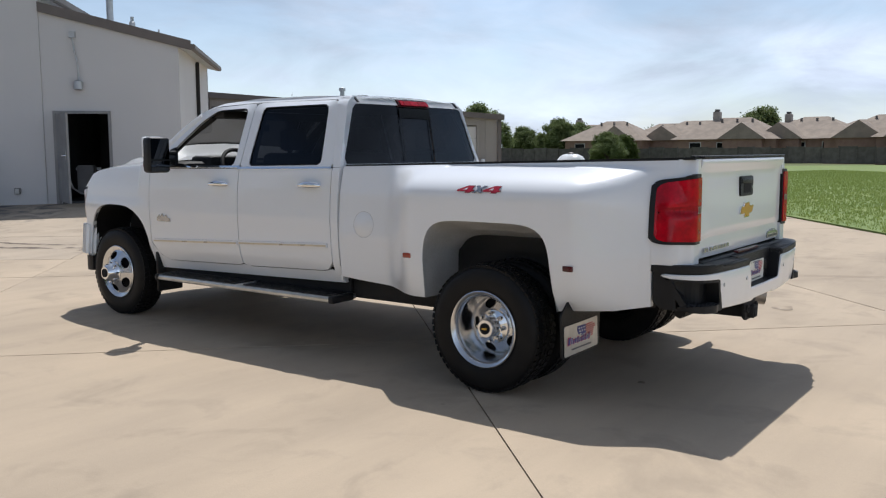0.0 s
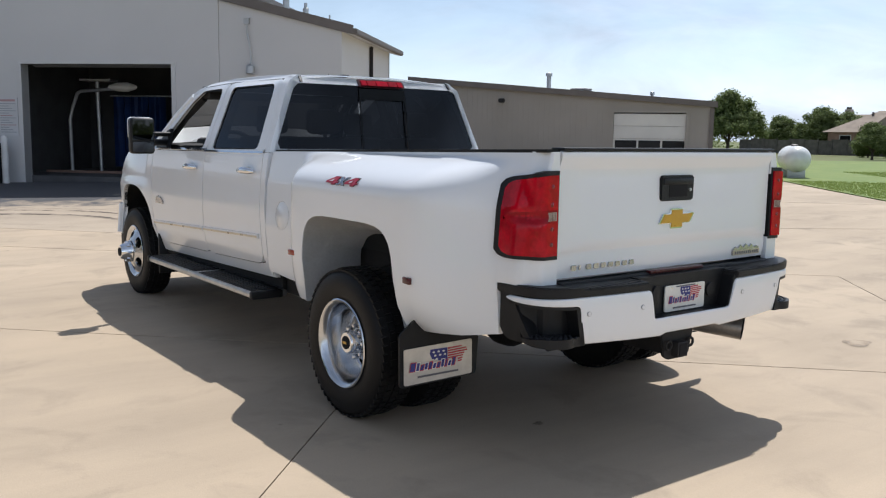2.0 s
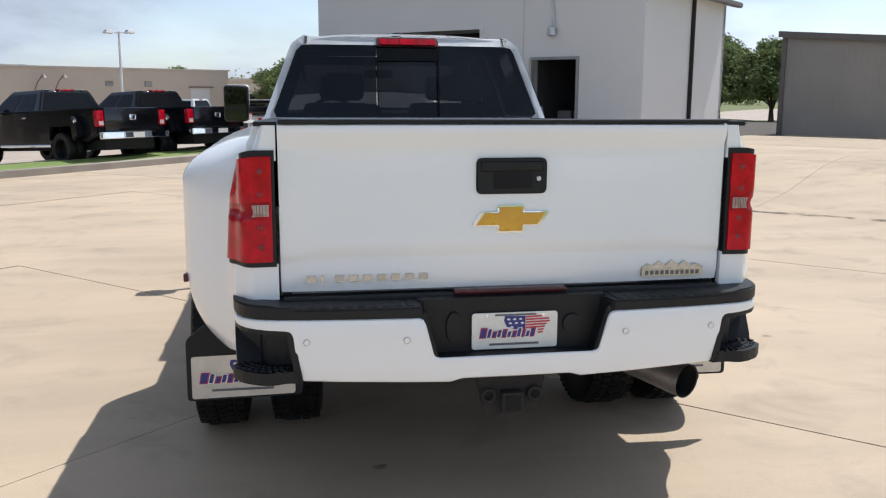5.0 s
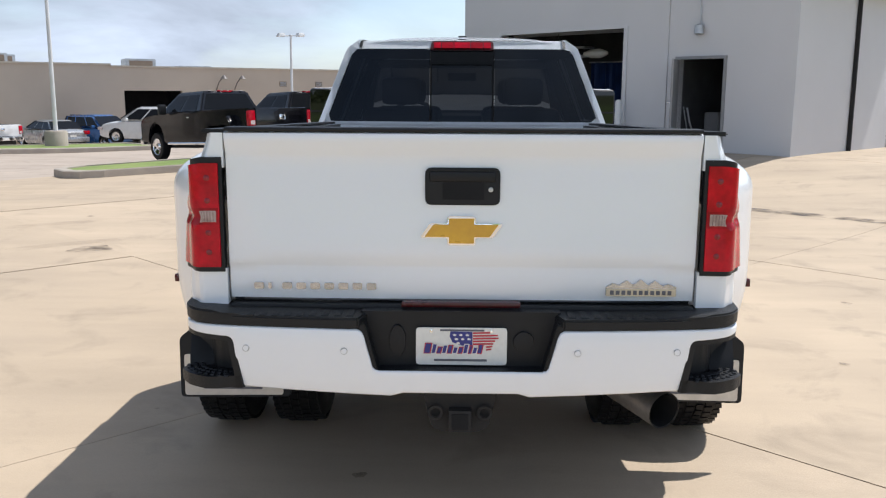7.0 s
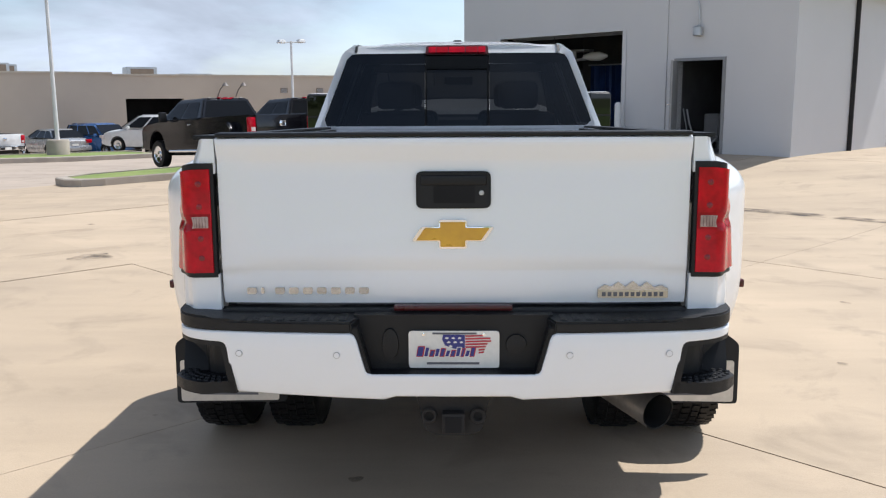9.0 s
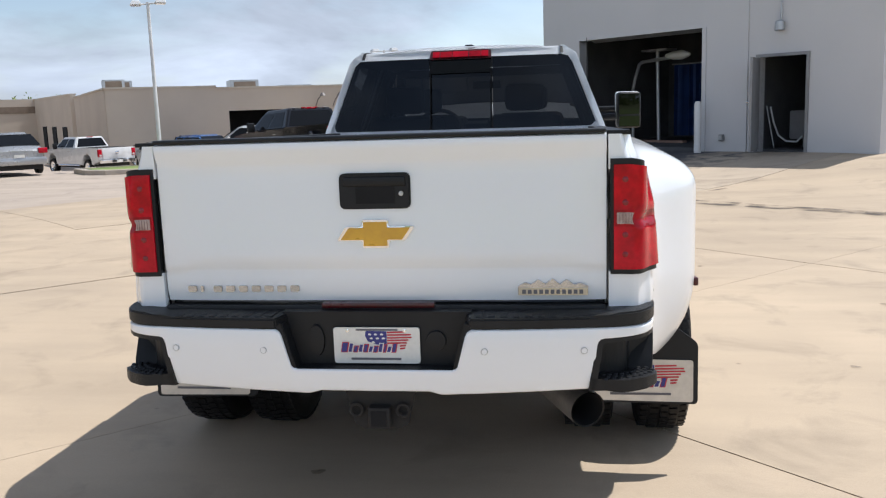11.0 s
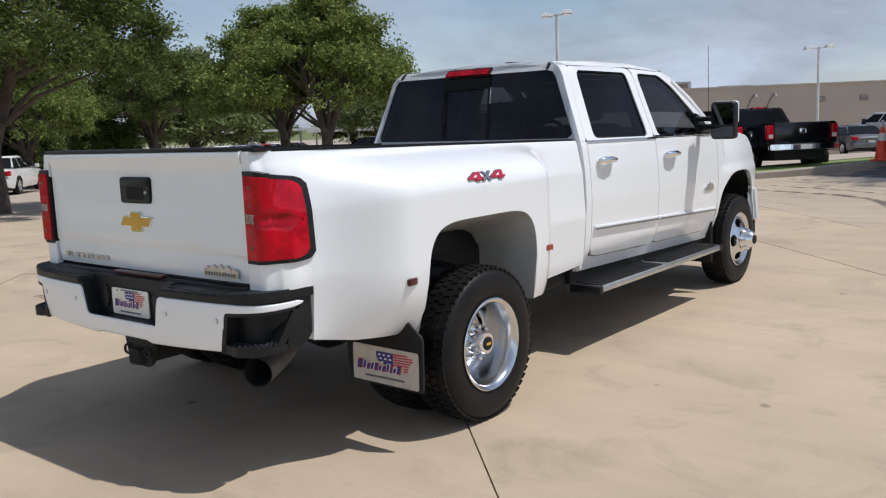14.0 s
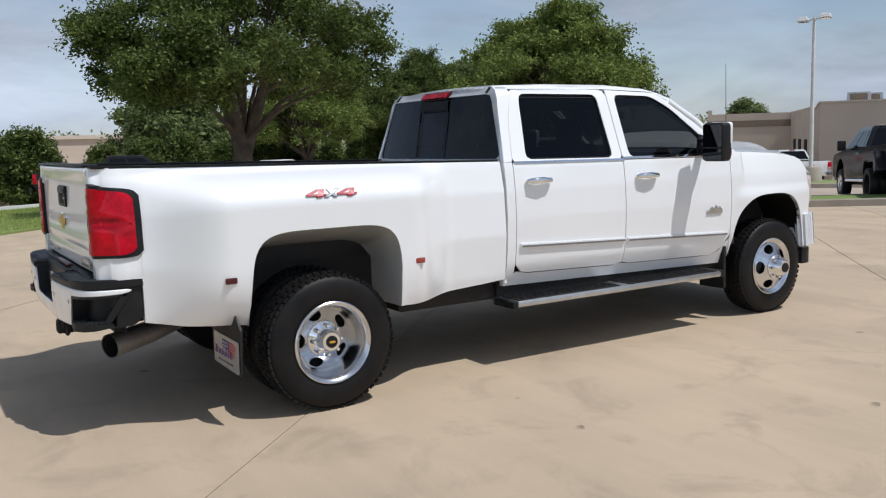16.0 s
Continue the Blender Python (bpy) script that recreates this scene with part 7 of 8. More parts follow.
def parked_pickup(paint, m, label, chrome=True, dual=False, group=""):
    root = thing("parked_pickup", label, "pickup truck", m, group)
    L, wb, ry = 5.95, 3.75, 0.0
    w = 0.98
    top = [(-1.2, 0.72), (-1.22, 1.36), (1.25, 1.36), (1.30, 1.33), (3.3, 1.33), (3.55, 1.32), (4.55, 1.24), (4.68, 1.10), (4.70, 0.55)]
    body = part("body", prism(arch_outline(top, (0.0, wb), 0.46, 0.50), 2 * w, lambda a, b, d: Vector((d - w, a, b)), bevel=0.035), CARPAINT[paint], root)
    # near-black sheet on the closed body paints the shade of an open bed
    part("bed_floor_shadow", box(-0.78, 0.78, -1.1, 1.15, 1.355, 1.363), HOLE, root, smooth=0)
    cab = part("cab", frustum(0.94, 1.22, 3.55, 1.33, 0.70, 1.42, 2.75, 1.90, bevel=0.04), CARPAINT[paint], root)
    lerp = lambda a, b, t: tuple(a[i] + (b[i] - a[i]) * t for i in range(3))
    for side in (-1, 1):
        lo0, lo1 = (side * 0.94, 1.22, 1.33), (side * 0.94, 3.55, 1.33)
        hi0, hi1 = (side * 0.70, 1.42, 1.90), (side * 0.70, 2.75, 1.90)
        for t0, t1 in ((0.10, 0.46), (0.50, 0.90)):
            c = [lerp(lerp(lo0, lo1, t0), lerp(hi0, hi1, t0), 0.10), lerp(lerp(lo0, lo1, t1), lerp(hi0, hi1, t1), 0.10), lerp(lerp(lo0, lo1, t1), lerp(hi0, hi1, t1), 0.82), lerp(lerp(lo0, lo1, t0), lerp(hi0, hi1, t0), 0.82)]
            part("side_window", quad_panel(c if side > 0 else c[::-1], 0.006), CARGLASS, cab, smooth=0)
        part("tail_light", box(side * 0.80, side * 0.985, -1.245, -1.10, 0.92, 1.30, 0.02), REDLENS, root)
        part("reverse_light", box(side * 0.82, side * 0.94, -1.25, -1.24, 0.95, 1.05, 0.0), CLEARLENS, root)
        part("mirror", box(side * 1.0, side * 1.22, 2.98, 3.1, 1.30, 1.58, 0.03), BLACKPLASTIC, root)
        part("door_handle", box(side * 0.975, side * 1.0, 1.75, 1.9, 1.18, 1.21, 0.01), CHROME if chrome else BLACKPLASTIC, root)
        if dual:
            part("wide_wing", prism(rounded([(-0.72, 0.72), (-0.62, 1.05), (-0.45, 1.2), (0.45, 1.2), (0.62, 1.05), (0.72, 0.72), (0.46, 0.6), (0.40, 0.95), (-0.40, 0.95), (-0.46, 0.6)], 0.04, 3), 0.2, lambda a, b, d: Vector((side * (0.97 + d), a, b)), bevel=0.03), CARPAINT[paint], root)
    part("rear_window", quad_panel([(-0.80, 1.245, 1.40), (0.80, 1.245, 1.40), (0.62, 1.40, 1.82), (-0.62, 1.40, 1.82)], 0.012), CARGLASS, cab, smooth=0)
    part("windscreen", quad_panel([(0.85, 3.45, 1.40), (-0.85, 3.45, 1.40), (-0.65, 2.83, 1.84), (0.65, 2.83, 1.84)], 0.012), CARGLASS, cab, smooth=0)
    part("stop_light", box(-0.16, 0.16, 1.385, 1.43, 1.87, 1.905, 0.008), REDLENS, cab)
    if dual:
        for x in (-0.5, -0.2, 0.0, 0.2, 0.5):
            part("clearance_lamp", box(x - 0.05, x + 0.05, 1.42, 1.50, 1.895, 1.925, 0.01), REDLENS if abs(x) < 0.3 else CLEARLENS, cab)
    part("tailgate", box(-0.78, 0.78, -1.245, -1.20, 0.80, 1.36, 0.02), CARPAINT[paint], root)
    part("gate_badge", box(-0.09, 0.09, -1.255, -1.244, 1.06, 1.2, 0.02), CHROME, root)
    bmb = prism(rounded([(-0.98, -1.25), (-0.96, -1.40), (-0.4, -1.46), (0.4, -1.46), (0.96, -1.40), (0.98, -1.25)], 0.04, 3), 0.2, lambda a, b, d: Vector((a, b, 0.62 + d * 0.8)), bevel=0.02)
    part("rear_bumper", bmb, CHROME if chrome else CARPAINT[paint], root)
    part("bumper_pad", box(-0.3, 0.3, -1.47, -1.3, 0.795, 0.81, 0.005), BLACKPLASTIC, root)
    part("plate_bar", box(-0.16, 0.16, -1.472, -1.462, 0.64, 0.76, 0.0), PLATEWHITE, root, smooth=0)
    part("grille", box(-0.7, 0.7, 4.66, 4.73, 0.70, 1.12, 0.02), CHROME, root)
    part("front_bumper", box(-0.97, 0.97, 4.62, 4.82, 0.45, 0.68, 0.05), CHROME if chrome else CARPAINT[paint], root)
    part("underbody", box(-0.7, 0.7, -1.1, 4.5, 0.35, 0.62), DARK, root)
    for side in (-1, 1):
        part("step_bar", tube([(side * 0.98, 0.7, 0.48), (side * 0.98, 3.0, 0.48)], 0.045, n=8), CHROME, root)
        part("headlight", box(side * 0.70, side * 0.95, 4.5, 4.69, 0.92, 1.12, 0.03), CLEARLENS, root)
    car_wheels(root, (0.0, wb), 0.86, 0.40, 0.25, CHROME)
    if dual:
        for side in (-1, 1):
            part("outer_tyre", lathe([(0.24, -0.11), (0.37, -0.12), (0.40, -0.08), (0.40, 0.08), (0.37, 0.12), (0.25, 0.11), (0.2, -0.05), (0.0, -0.05)], n=28), RUBBER, root, m=Matrix.Translation((side * 1.08, 0, 0.40)) @ (Matrix.Rotation(math.pi, 4, "Z") if side < 0 else Matrix.Identity(4)))
    return root


def car_hull(top, wheels, r, w, z0):
    """A rounded car body: columns along its length, with wheel cut-outs, a tucked sill and a soft shoulder."""
    R = r * 1.16
    lo, hi = top[0][0], top[-1][0]
    ys = sorted(set(round(v, 3) for v in [*np.linspace(lo, hi, 26), *[wy + R * math.cos(math.pi * k / 12) for wy in wheels for k in range(13)]]))
    bm = bmesh.new()
    mid, half = (lo + hi) / 2, (hi - lo) / 2
    cols = []
    for y in ys:
        zt = float(np.interp(y, [p[0] for p in top], [p[1] for p in top]))
        e = abs(y - mid) / half
        ww = w * (1 - 0.16 * e ** 6 - 0.03 * e ** 2)
        zb = z0 + 0.12 * e ** 8
        for wy in wheels:
            if abs(y - wy) <= R:
                zb = max(zb, r + math.sqrt(max(0.0, R * R - (y - wy) ** 2)) * 0.98)
        zb = min(zb, zt - 0.12)
        ring = []
        for f in (0, 0.2, 0.4, 0.6, 0.8, 1.0):
            z = zb + (zt - 0.05 - zb) * f
            ring.append((ww * float(np.interp(z, (0.2, 0.42, 0.62, 0.78, 1.1), (0.93, 1.0, 1.0, 0.985, 0.945))), z))
        ring += [(ww * 0.86, zt - 0.005), (ww * 0.5, zt + 0.02), (0.0, zt + 0.03)]
        cols.append([bm.verts.new((x, y, z)) for x, z in ring] + [bm.verts.new((-x, y, z)) for x, z in ring[-2::-1]])
    for a, b in zip(cols, cols[1:]):
        for k in range(len(a) - 1):
            bm.faces.new((a[k], b[k], b[k + 1], a[k + 1]))
    bm.faces.new(cols[0])
    bm.faces.new(cols[-1][::-1])
    bmesh.ops.recalc_face_normals(bm, faces=bm.faces)
    return bm


def parked_car(paint, m, label, suv=False, group=""):
    root = thing("parked_suv" if suv else "parked_car", label, "suv" if suv else "car", m, group)
    w, h, hb = 0.91, (1.68 if suv else 1.44), (1.05 if suv else 0.95)
    L0, L1, wb = (-0.9, 3.65, 2.72) if suv else (-1.05, 3.72, 2.75)
    if suv:
        top = [(L0, 0.86), (L0 + 0.12, hb), (0.4, hb + 0.02), (2.4, hb - 0.02), (3.0, hb - 0.07), (3.45, hb - 0.16), (L1, 0.68)]
        gh = (0.86, L0 + 0.08, 2.62, hb, 0.66, L0 + 0.38, 1.65, h)
    else:
        top = [(L0, 0.82), (L0 + 0.12, 0.97), (-0.2, 1.0), (2.4, hb - 0.02), (3.0, hb - 0.08), (3.45, hb - 0.18), (L1, 0.60)]
        gh = (0.85, -0.62, 2.55, hb, 0.62, 0.12, 1.45, h)
    part("body", car_hull(top, (0.0, wb), 0.335, w, 0.24), CARPAINT[paint], root, smooth=50)
    cab = part("greenhouse", frustum(*gh, bevel=0.10), CARPAINT[paint], root, smooth=60)
    x0, y0, y1, z0, x1, y2, y3, z1 = gh
    lerp = lambda a, b, t: tuple(a[i] + (b[i] - a[i]) * t for i in range(3))
    for side in (-1, 1):
        for t0, t1 in ((0.08, 0.33), (0.36, 0.64), (0.67, 0.92)):
            c = [lerp((side * x0, y0 + (y1 - y0) * t, z0), (side * x1, y2 + (y3 - y2) * t, z1), f) for t, f in ((t0, 0.08), (t1, 0.08), (t1, 0.82), (t0, 0.82))]
            part("side_window", quad_panel(c if side > 0 else c[::-1], 0.008), CARGLASS, cab, smooth=0)
        part("tail_light", box(side * 0.62, side * 0.915, L0 - 0.05, L0 + 0.14, 0.74, 0.92, 0.03), REDLENS, root)
        part("headlight", box(side * 0.60, side * 0.90, L1 - 0.2, L1 + 0.0, 0.62, 0.76, 0.03), CLEARLENS, root)
        part("mirror", box(side * 0.92, side * 1.08, 2.02, 2.14, hb - 0.02, hb + 0.13, 0.03), CARPAINT[paint], root)
    part("rear_window", quad_panel([lerp((-x0, y0, z0), (-x1, y2, z1), 0.12), lerp((x0, y0, z0), (x1, y2, z1), 0.12), lerp((x0, y0, z0), (x1, y2, z1), 0.86), lerp((-x0, y0, z0), (-x1, y2, z1), 0.86)], 0.012), CARGLASS, cab, smooth=0)
    part("windscreen", quad_panel([lerp((x0, y1, z0), (x1, y3, z1), 0.08), lerp((-x0, y1, z0), (-x1, y3, z1), 0.08), lerp((-x0, y1, z0), (-x1, y3, z1), 0.88), lerp((x0, y1, z0), (x1, y3, z1), 0.88)], 0.012), CARGLASS, cab, smooth=0)
    part("bumper", box(-0.86, 0.86, L0 - 0.09, L0 + 0.06, 0.36, 0.62, 0.05), CARPAINT[paint], root)
    part("plate_bar", box(-0.16, 0.16, L0 - 0.1, L0 - 0.088, 0.62, 0.72, 0.0), PLATEWHITE, root, smooth=0)
    part("underbody", box(-0.75, 0.75, L0 + 0.1, L1 - 0.1, 0.2, 0.45), DARK, root)
    car_wheels(root, (0.0, wb), 0.80, 0.335, 0.21)
    return root


def at(x, y, yaw):
    """A pose on the ground: yaw in degrees, 0 heading along +y."""
    return Matrix.Translation((x, y, g(x, y) + 0.0)) @ Matrix.Rotation(math.radians(yaw), 4, "Z")


def beyond(x, y, yaw, back):
    """Pose of a vehicle whose tail stands at x, y."""
    a = math.radians(yaw)
    return at(x - math.sin(a) * back, y + math.cos(a) * back, yaw)


down = Matrix.Rotation(math.radians(-2.6), 4, "X")
parked_pickup("black", beyond(-4.1, 16.2, 46, 1.15) @ down @ Matrix.Scale(0.9, 4), "black dual-wheel pickup with chrome bumper parked by the grass island", dual=True, group="parked black pickups")
parked_pickup("black", beyond(-2.36, 17.66, 43, 1.15) @ down @ Matrix.Scale(0.87, 4), "black pickup with dark tailgate parked beside its twin", dual=True, group="parked black pickups")
parked_pickup("white", beyond(-3.0, 42.6, 62, 1.2) @ Matrix.Scale(0.94, 4), "white pickup parked side-on beyond the grass", chrome=False)
parked_pickup("white", beyond(-1.6, 51.8, 22, 1.2), "white pickup parked beyond the black pickups", chrome=True)
parked_pickup("white", beyond(-21.6, 37.0, 57, 1.3), "white pickup parked near the lamp post island", chrome=True)
parked_car("grey", beyond(-6.3, 41.8, 38, 1.1), "dark grey saloon parked before the tan building", group="parked cars")
parked_car("silver", at(-20.3, 40.3, 50), "silver saloon parked before the tan building", group="parked cars")
parked_car("blue", at(-20.1, 42.6, 238), "blue sport utility facing the lot before the tan building", suv=True, group="parked cars")
parked_car("white", at(-12.9, 36.0, 78), "white crossover parked behind the black pickup", suv=True, group="parked cars")
parked_car("black", at(-13.3, 39.6, 72), "black sport utility parked behind the white crossover", suv=True, group="parked cars")
parked_car("silver", at(-18.3, 23.7, 45), "silver saloon parked on the open car park", group="parked cars")
parked_car("black", at(-27.4, 33.2, 46), "dark saloon parked beyond the silver saloon", group="parked cars")
parked_car("black", at(-36.2, 40.6, 118), "dark sport utility parked side-on by the carports", suv=True, group="parked cars")
parked_car("white", at(2.8, 61.7, 88), "white sport utility parked side-on beyond the far kerb", suv=True, group="parked cars")
parked_car("white", at(6.6, 59.3, 84), "white saloon parked beyond the wash bay", group="parked cars")
parked_car("grey", at(9.0, 66.0, 90), "dark saloon parked in the back row", group="parked cars")
parked_car("red", at(3.5, 67.5, 90), "red saloon parked in the back row", group="parked cars")
parked_pickup("white", at(7.5, 70.0, 60), "white pickup parked in the back row", chrome=False)
parked_pickup("black", at(-28.6, 3.4, -14) @ Matrix.Scale(0.93, 4), "black pickup parked at the edge of the lawn", chrome=False)
parked_car("silver", at(-30.4, 8.6, 48), "silver saloon parked at the edge of the lawn", group="parked cars")
parked_car("white", at(-29.9, 11.6, 48), "white saloon parked under the oak", group="parked cars")
parked_pickup("grey", at(-42.5, 21.8, -32), "grey pickup parked under the oaks", chrome=False)
parked_pickup("red", at(-66.0, 8.3, 90), "red lorry-like pickup far behind the shrubs", chrome=False)
for k, tone_ in enumerate(("white", "silver", "grey", "red", "white", "black", "silver")):
    parked_car(tone_, at(-54.5 - 1.9 * k, 42.0 + 3.0 * k, 122), tone_ + " saloon in the far row by the carports", group="far parked cars")


# ---- lamp posts ----
def lamp_post(x, y, h, label, base_r=0.38):
    z = g(x, y)
    root = thing("lamp_post", label, "street lamp", Matrix.Translation((x, y, z)), "car park lamps")
    part("concrete_base", lathe([(base_r, -0.2), (base_r, 0.62), (base_r - 0.03, 0.66), (0.0, 0.66)], n=24, axis="z"), KERB, root)
    part("pole", tube([(0, 0, 0.6), (0, 0, h)], [0.075, 0.055], n=14), POLEWHITE, root)
    part("crossarm", tube([(-0.5, 0.1, h - 0.05), (0.5, -0.1, h - 0.05)], 0.03, n=8), POLEWHITE, root)
    for s in (-1, 1):
        hd = part("lamp_head", frustum(0.20, -0.28, 0.28, 0, 0.14, -0.22, 0.22, 0.16, bevel=0.02), POLEWHITE, root, m=Matrix.Translation((s * 0.52, -s * 0.1, h - 0.08)) @ Matrix.Rotation(0.5, 4, "Z"))
        part("lens", box(-0.15, 0.15, -0.22, 0.22, -0.012, -0.002, 0.0), CLEARLENS, hd, smooth=0)


lamp_post(-14.1, 26.2, 5.95, "white twin-head lamp post on a round concrete base")
lamp_post(-8.81, 41.9, 5.35, "white twin-head lamp post before the tan building")

# ---- traffic cone ----
cx, cy = -0.85, 18.3
cone = thing("traffic_cone", "tall orange traffic cone with pale collar near the bay", "cone", Matrix.Translation((cx, cy, g(cx, cy) + 0.15)))
part("base", box(-0.2, 0.2, -0.2, 0.2, 0, 0.03, 0.01), ORANGE, cone)
part("cone", lathe([(0.15, 0.03), (0.12, 0.25), (0.045, 0.75), (0.03, 0.76)], n=20, axis="z"), ORANGE, cone)
part("collar", lathe([(0.093, 0.45), (0.068, 0.62)], n=20, axis="z"), OFFWHITE, cone)
part("handle", lathe([(0.03, 0.75), (0.035, 0.9), (0.0, 0.92)], n=12, axis="z"), GALV, cone)


# ---- marks on the slabs ----
def ground_mark(name, points, width, mat, label, lift=0.004):
    bm = bmesh.new()
    prev = None
    for i, (x, y) in enumerate(points):
        x0, y0 = points[max(i - 1, 0)]
        x1, y1 = points[min(i + 1, len(points) - 1)]
        d = Vector((x1 - x0, y1 - y0)).normalized()
        o = Vector((d.y, -d.x)) * width / 2
        r = [bm.verts.new((x + s * o.x, y + s * o.y, g(x + s * o.x, y + s * o.y) + lift)) for s in (-1, 1)]
        if prev:
            bm.faces.new((prev[0], prev[1], r[1], r[0]))
        prev = r
    solid(name, bm, mat, label, "stain", group="slab marks", kind="structure", smooth=0)


def glide(points, n=6):
    """A smooth run through the points."""
    out = []
    for i in range(len(points) - 1):
        p = [Vector(points[min(max(i + k, 0), len(points) - 1)]) for k in (-1, 0, 1, 2)]
        for k in range(n):
            t = k / n
            q = 0.5 * (2 * p[1] + (p[2] - p[0]) * t + (2 * p[0] - 5 * p[1] + 4 * p[2] - p[3]) * t * t + (3 * p[1] - p[0] - 3 * p[2] + p[3]) * t ** 3)
            out.append((q.x, q.y))
    return out + [tuple(points[-1])]


arc_line = [(-2.6, 13.6), (0.1, 12.0), (1.06, 10.4), (1.53, 9.75), (2.08, 9.25), (2.55, 8.88), (3.0, 8.58), (3.47, 8.21), (4.24, 7.65), (5.3, 6.7), (6.5, 5.5), (7.5, 4.2)]
ground_mark("tyre_mark", glide(arc_line), 0.16, TYREMARK, "dark smeared tyre mark curving across the slabs")
ground_mark("tyre_mark", glide([(-2.0, 14.2), (0.6, 12.3), (1.5, 10.5), (2.0, 9.75), (2.5, 9.25), (3.1, 8.75), (3.55, 8.36), (4.3, 7.8), (5.4, 6.75)]), 0.10, TYREMARK, "dark smeared tyre mark beside its twin", lift=0.005)
ground_mark("tyre_mark", glide([(1.6, 9.2), (2.02, 9.41), (2.67, 9.96), (3.22, 10.38)]), 0.07, TYREMARK, "thin dark scuff branching towards the bay", lift=0.006)
ground_mark("tyre_mark", glide([(2.2, 12.2), (2.6, 11.6), (3.3, 11.2), (4.0, 11.3)]), 0.5, TYREFAINT, "dull damp stain before the wash bay")
for r in (4.6, 6.2):
    ground_mark("tyre_track", [(1.2 + r * math.cos(a), -2.4 + r * math.sin(a)) for a in [math.radians(-30 + 6 * k) for k in range(11)]], 0.20, TYREFAINT, "faint curved tyre track on the concrete")
for r in (5.0, 6.6):
    ground_mark("tyre_track", [(-1.0 - r * math.cos(a), 1.0 + r * math.sin(a)) for a in [math.radians(-20 + 7 * k) for k in range(12)]], 0.24, TYREFAINT, "faint curved tyre track on the concrete")
for x, y, rr in ((-4.6, 0.6, 0.16), (-0.42, -0.72, 0.03), (2.31, 0.92, 0.03), (-4.8, 6.95, 0.05), (3.0, 2.5, 0.04), (1.9, 4.1, 0.03), (-2.6, -1.9, 0.06), (4.4, 1.2, 0.1), (2.9, -0.7, 0.12), (-3.8, 4.6, 0.2)):
    bm = bmesh.new()
    bm.faces.new([bm.verts.new((x + rr * (1 + 0.25 * math.sin(3 * a + x)) * math.cos(a), y + rr * (1 + 0.25 * math.cos(2 * a + y)) * math.sin(a), g(x, y) + 0.005)) for a in [2 * math.pi * k / 18 for k in range(18)]])
    solid("oil_spot", bm, OILSPOT, "small dark oil spot on the concrete", "stain", group="slab marks", kind="structure", smooth=0)

# ---- trees ----
def leaf_mesh(name, seed, lobes, count, size, mat):
    """Leaf clumps scattered through lobes of (x, y, z, rx, rz), denser towards the shell."""
    rnd = np.random.RandomState(seed)
    lobes = np.array(lobes)
    vol = lobes[:, 3] ** 2 * lobes[:, 4]
    pick = rnd.choice(len(lobes), count, p=vol / vol.sum())
    L = lobes[pick]
    # each lobe holds a handful of clumps on its shell
    per = 16
    dirs = rnd.normal(size=(len(lobes), per, 3))
    dirs /= np.linalg.norm(dirs, axis=2)[:, :, None]
    far = 0.45 + 0.55 * rnd.rand(len(lobes), per)
    which = rnd.randint(0, per, count)
    d = dirs[pick, which] * far[pick, which][:, None] + rnd.normal(size=(count, 3)) * 0.17
    c = L[:, :3] + d * np.stack([L[:, 3], L[:, 3], L[:, 4]], 1)
    k = 7
    cc = np.repeat(c, k, axis=0) + rnd.normal(size=(count * k, 3)) * size * 1.5
    n = len(cc)
    up = rnd.normal(size=(n, 3)) + np.array((0.0, 0.0, 1.1))
    a = np.cross(up, rnd.normal(size=(n, 3)))
    a /= np.linalg.norm(a, axis=1)[:, None] + 1e-9
    b = np.cross(a, up)
    b /= np.linalg.norm(b, axis=1)[:, None] + 1e-9
    s = (size * (0.6 + 0.8 * rnd.rand(n)))[:, None]
    v = np.stack([cc - a * s, cc + b * s * 0.5, cc + a * s, cc - b * s * 0.5], 1).reshape(-1, 3)
    f = np.arange(n * 4).reshape(-1, 4)
    me = bpy.data.meshes.new(name)
    me.from_pydata(v.tolist(), [], f.tolist())
    me.materials.append(mat)
    return me


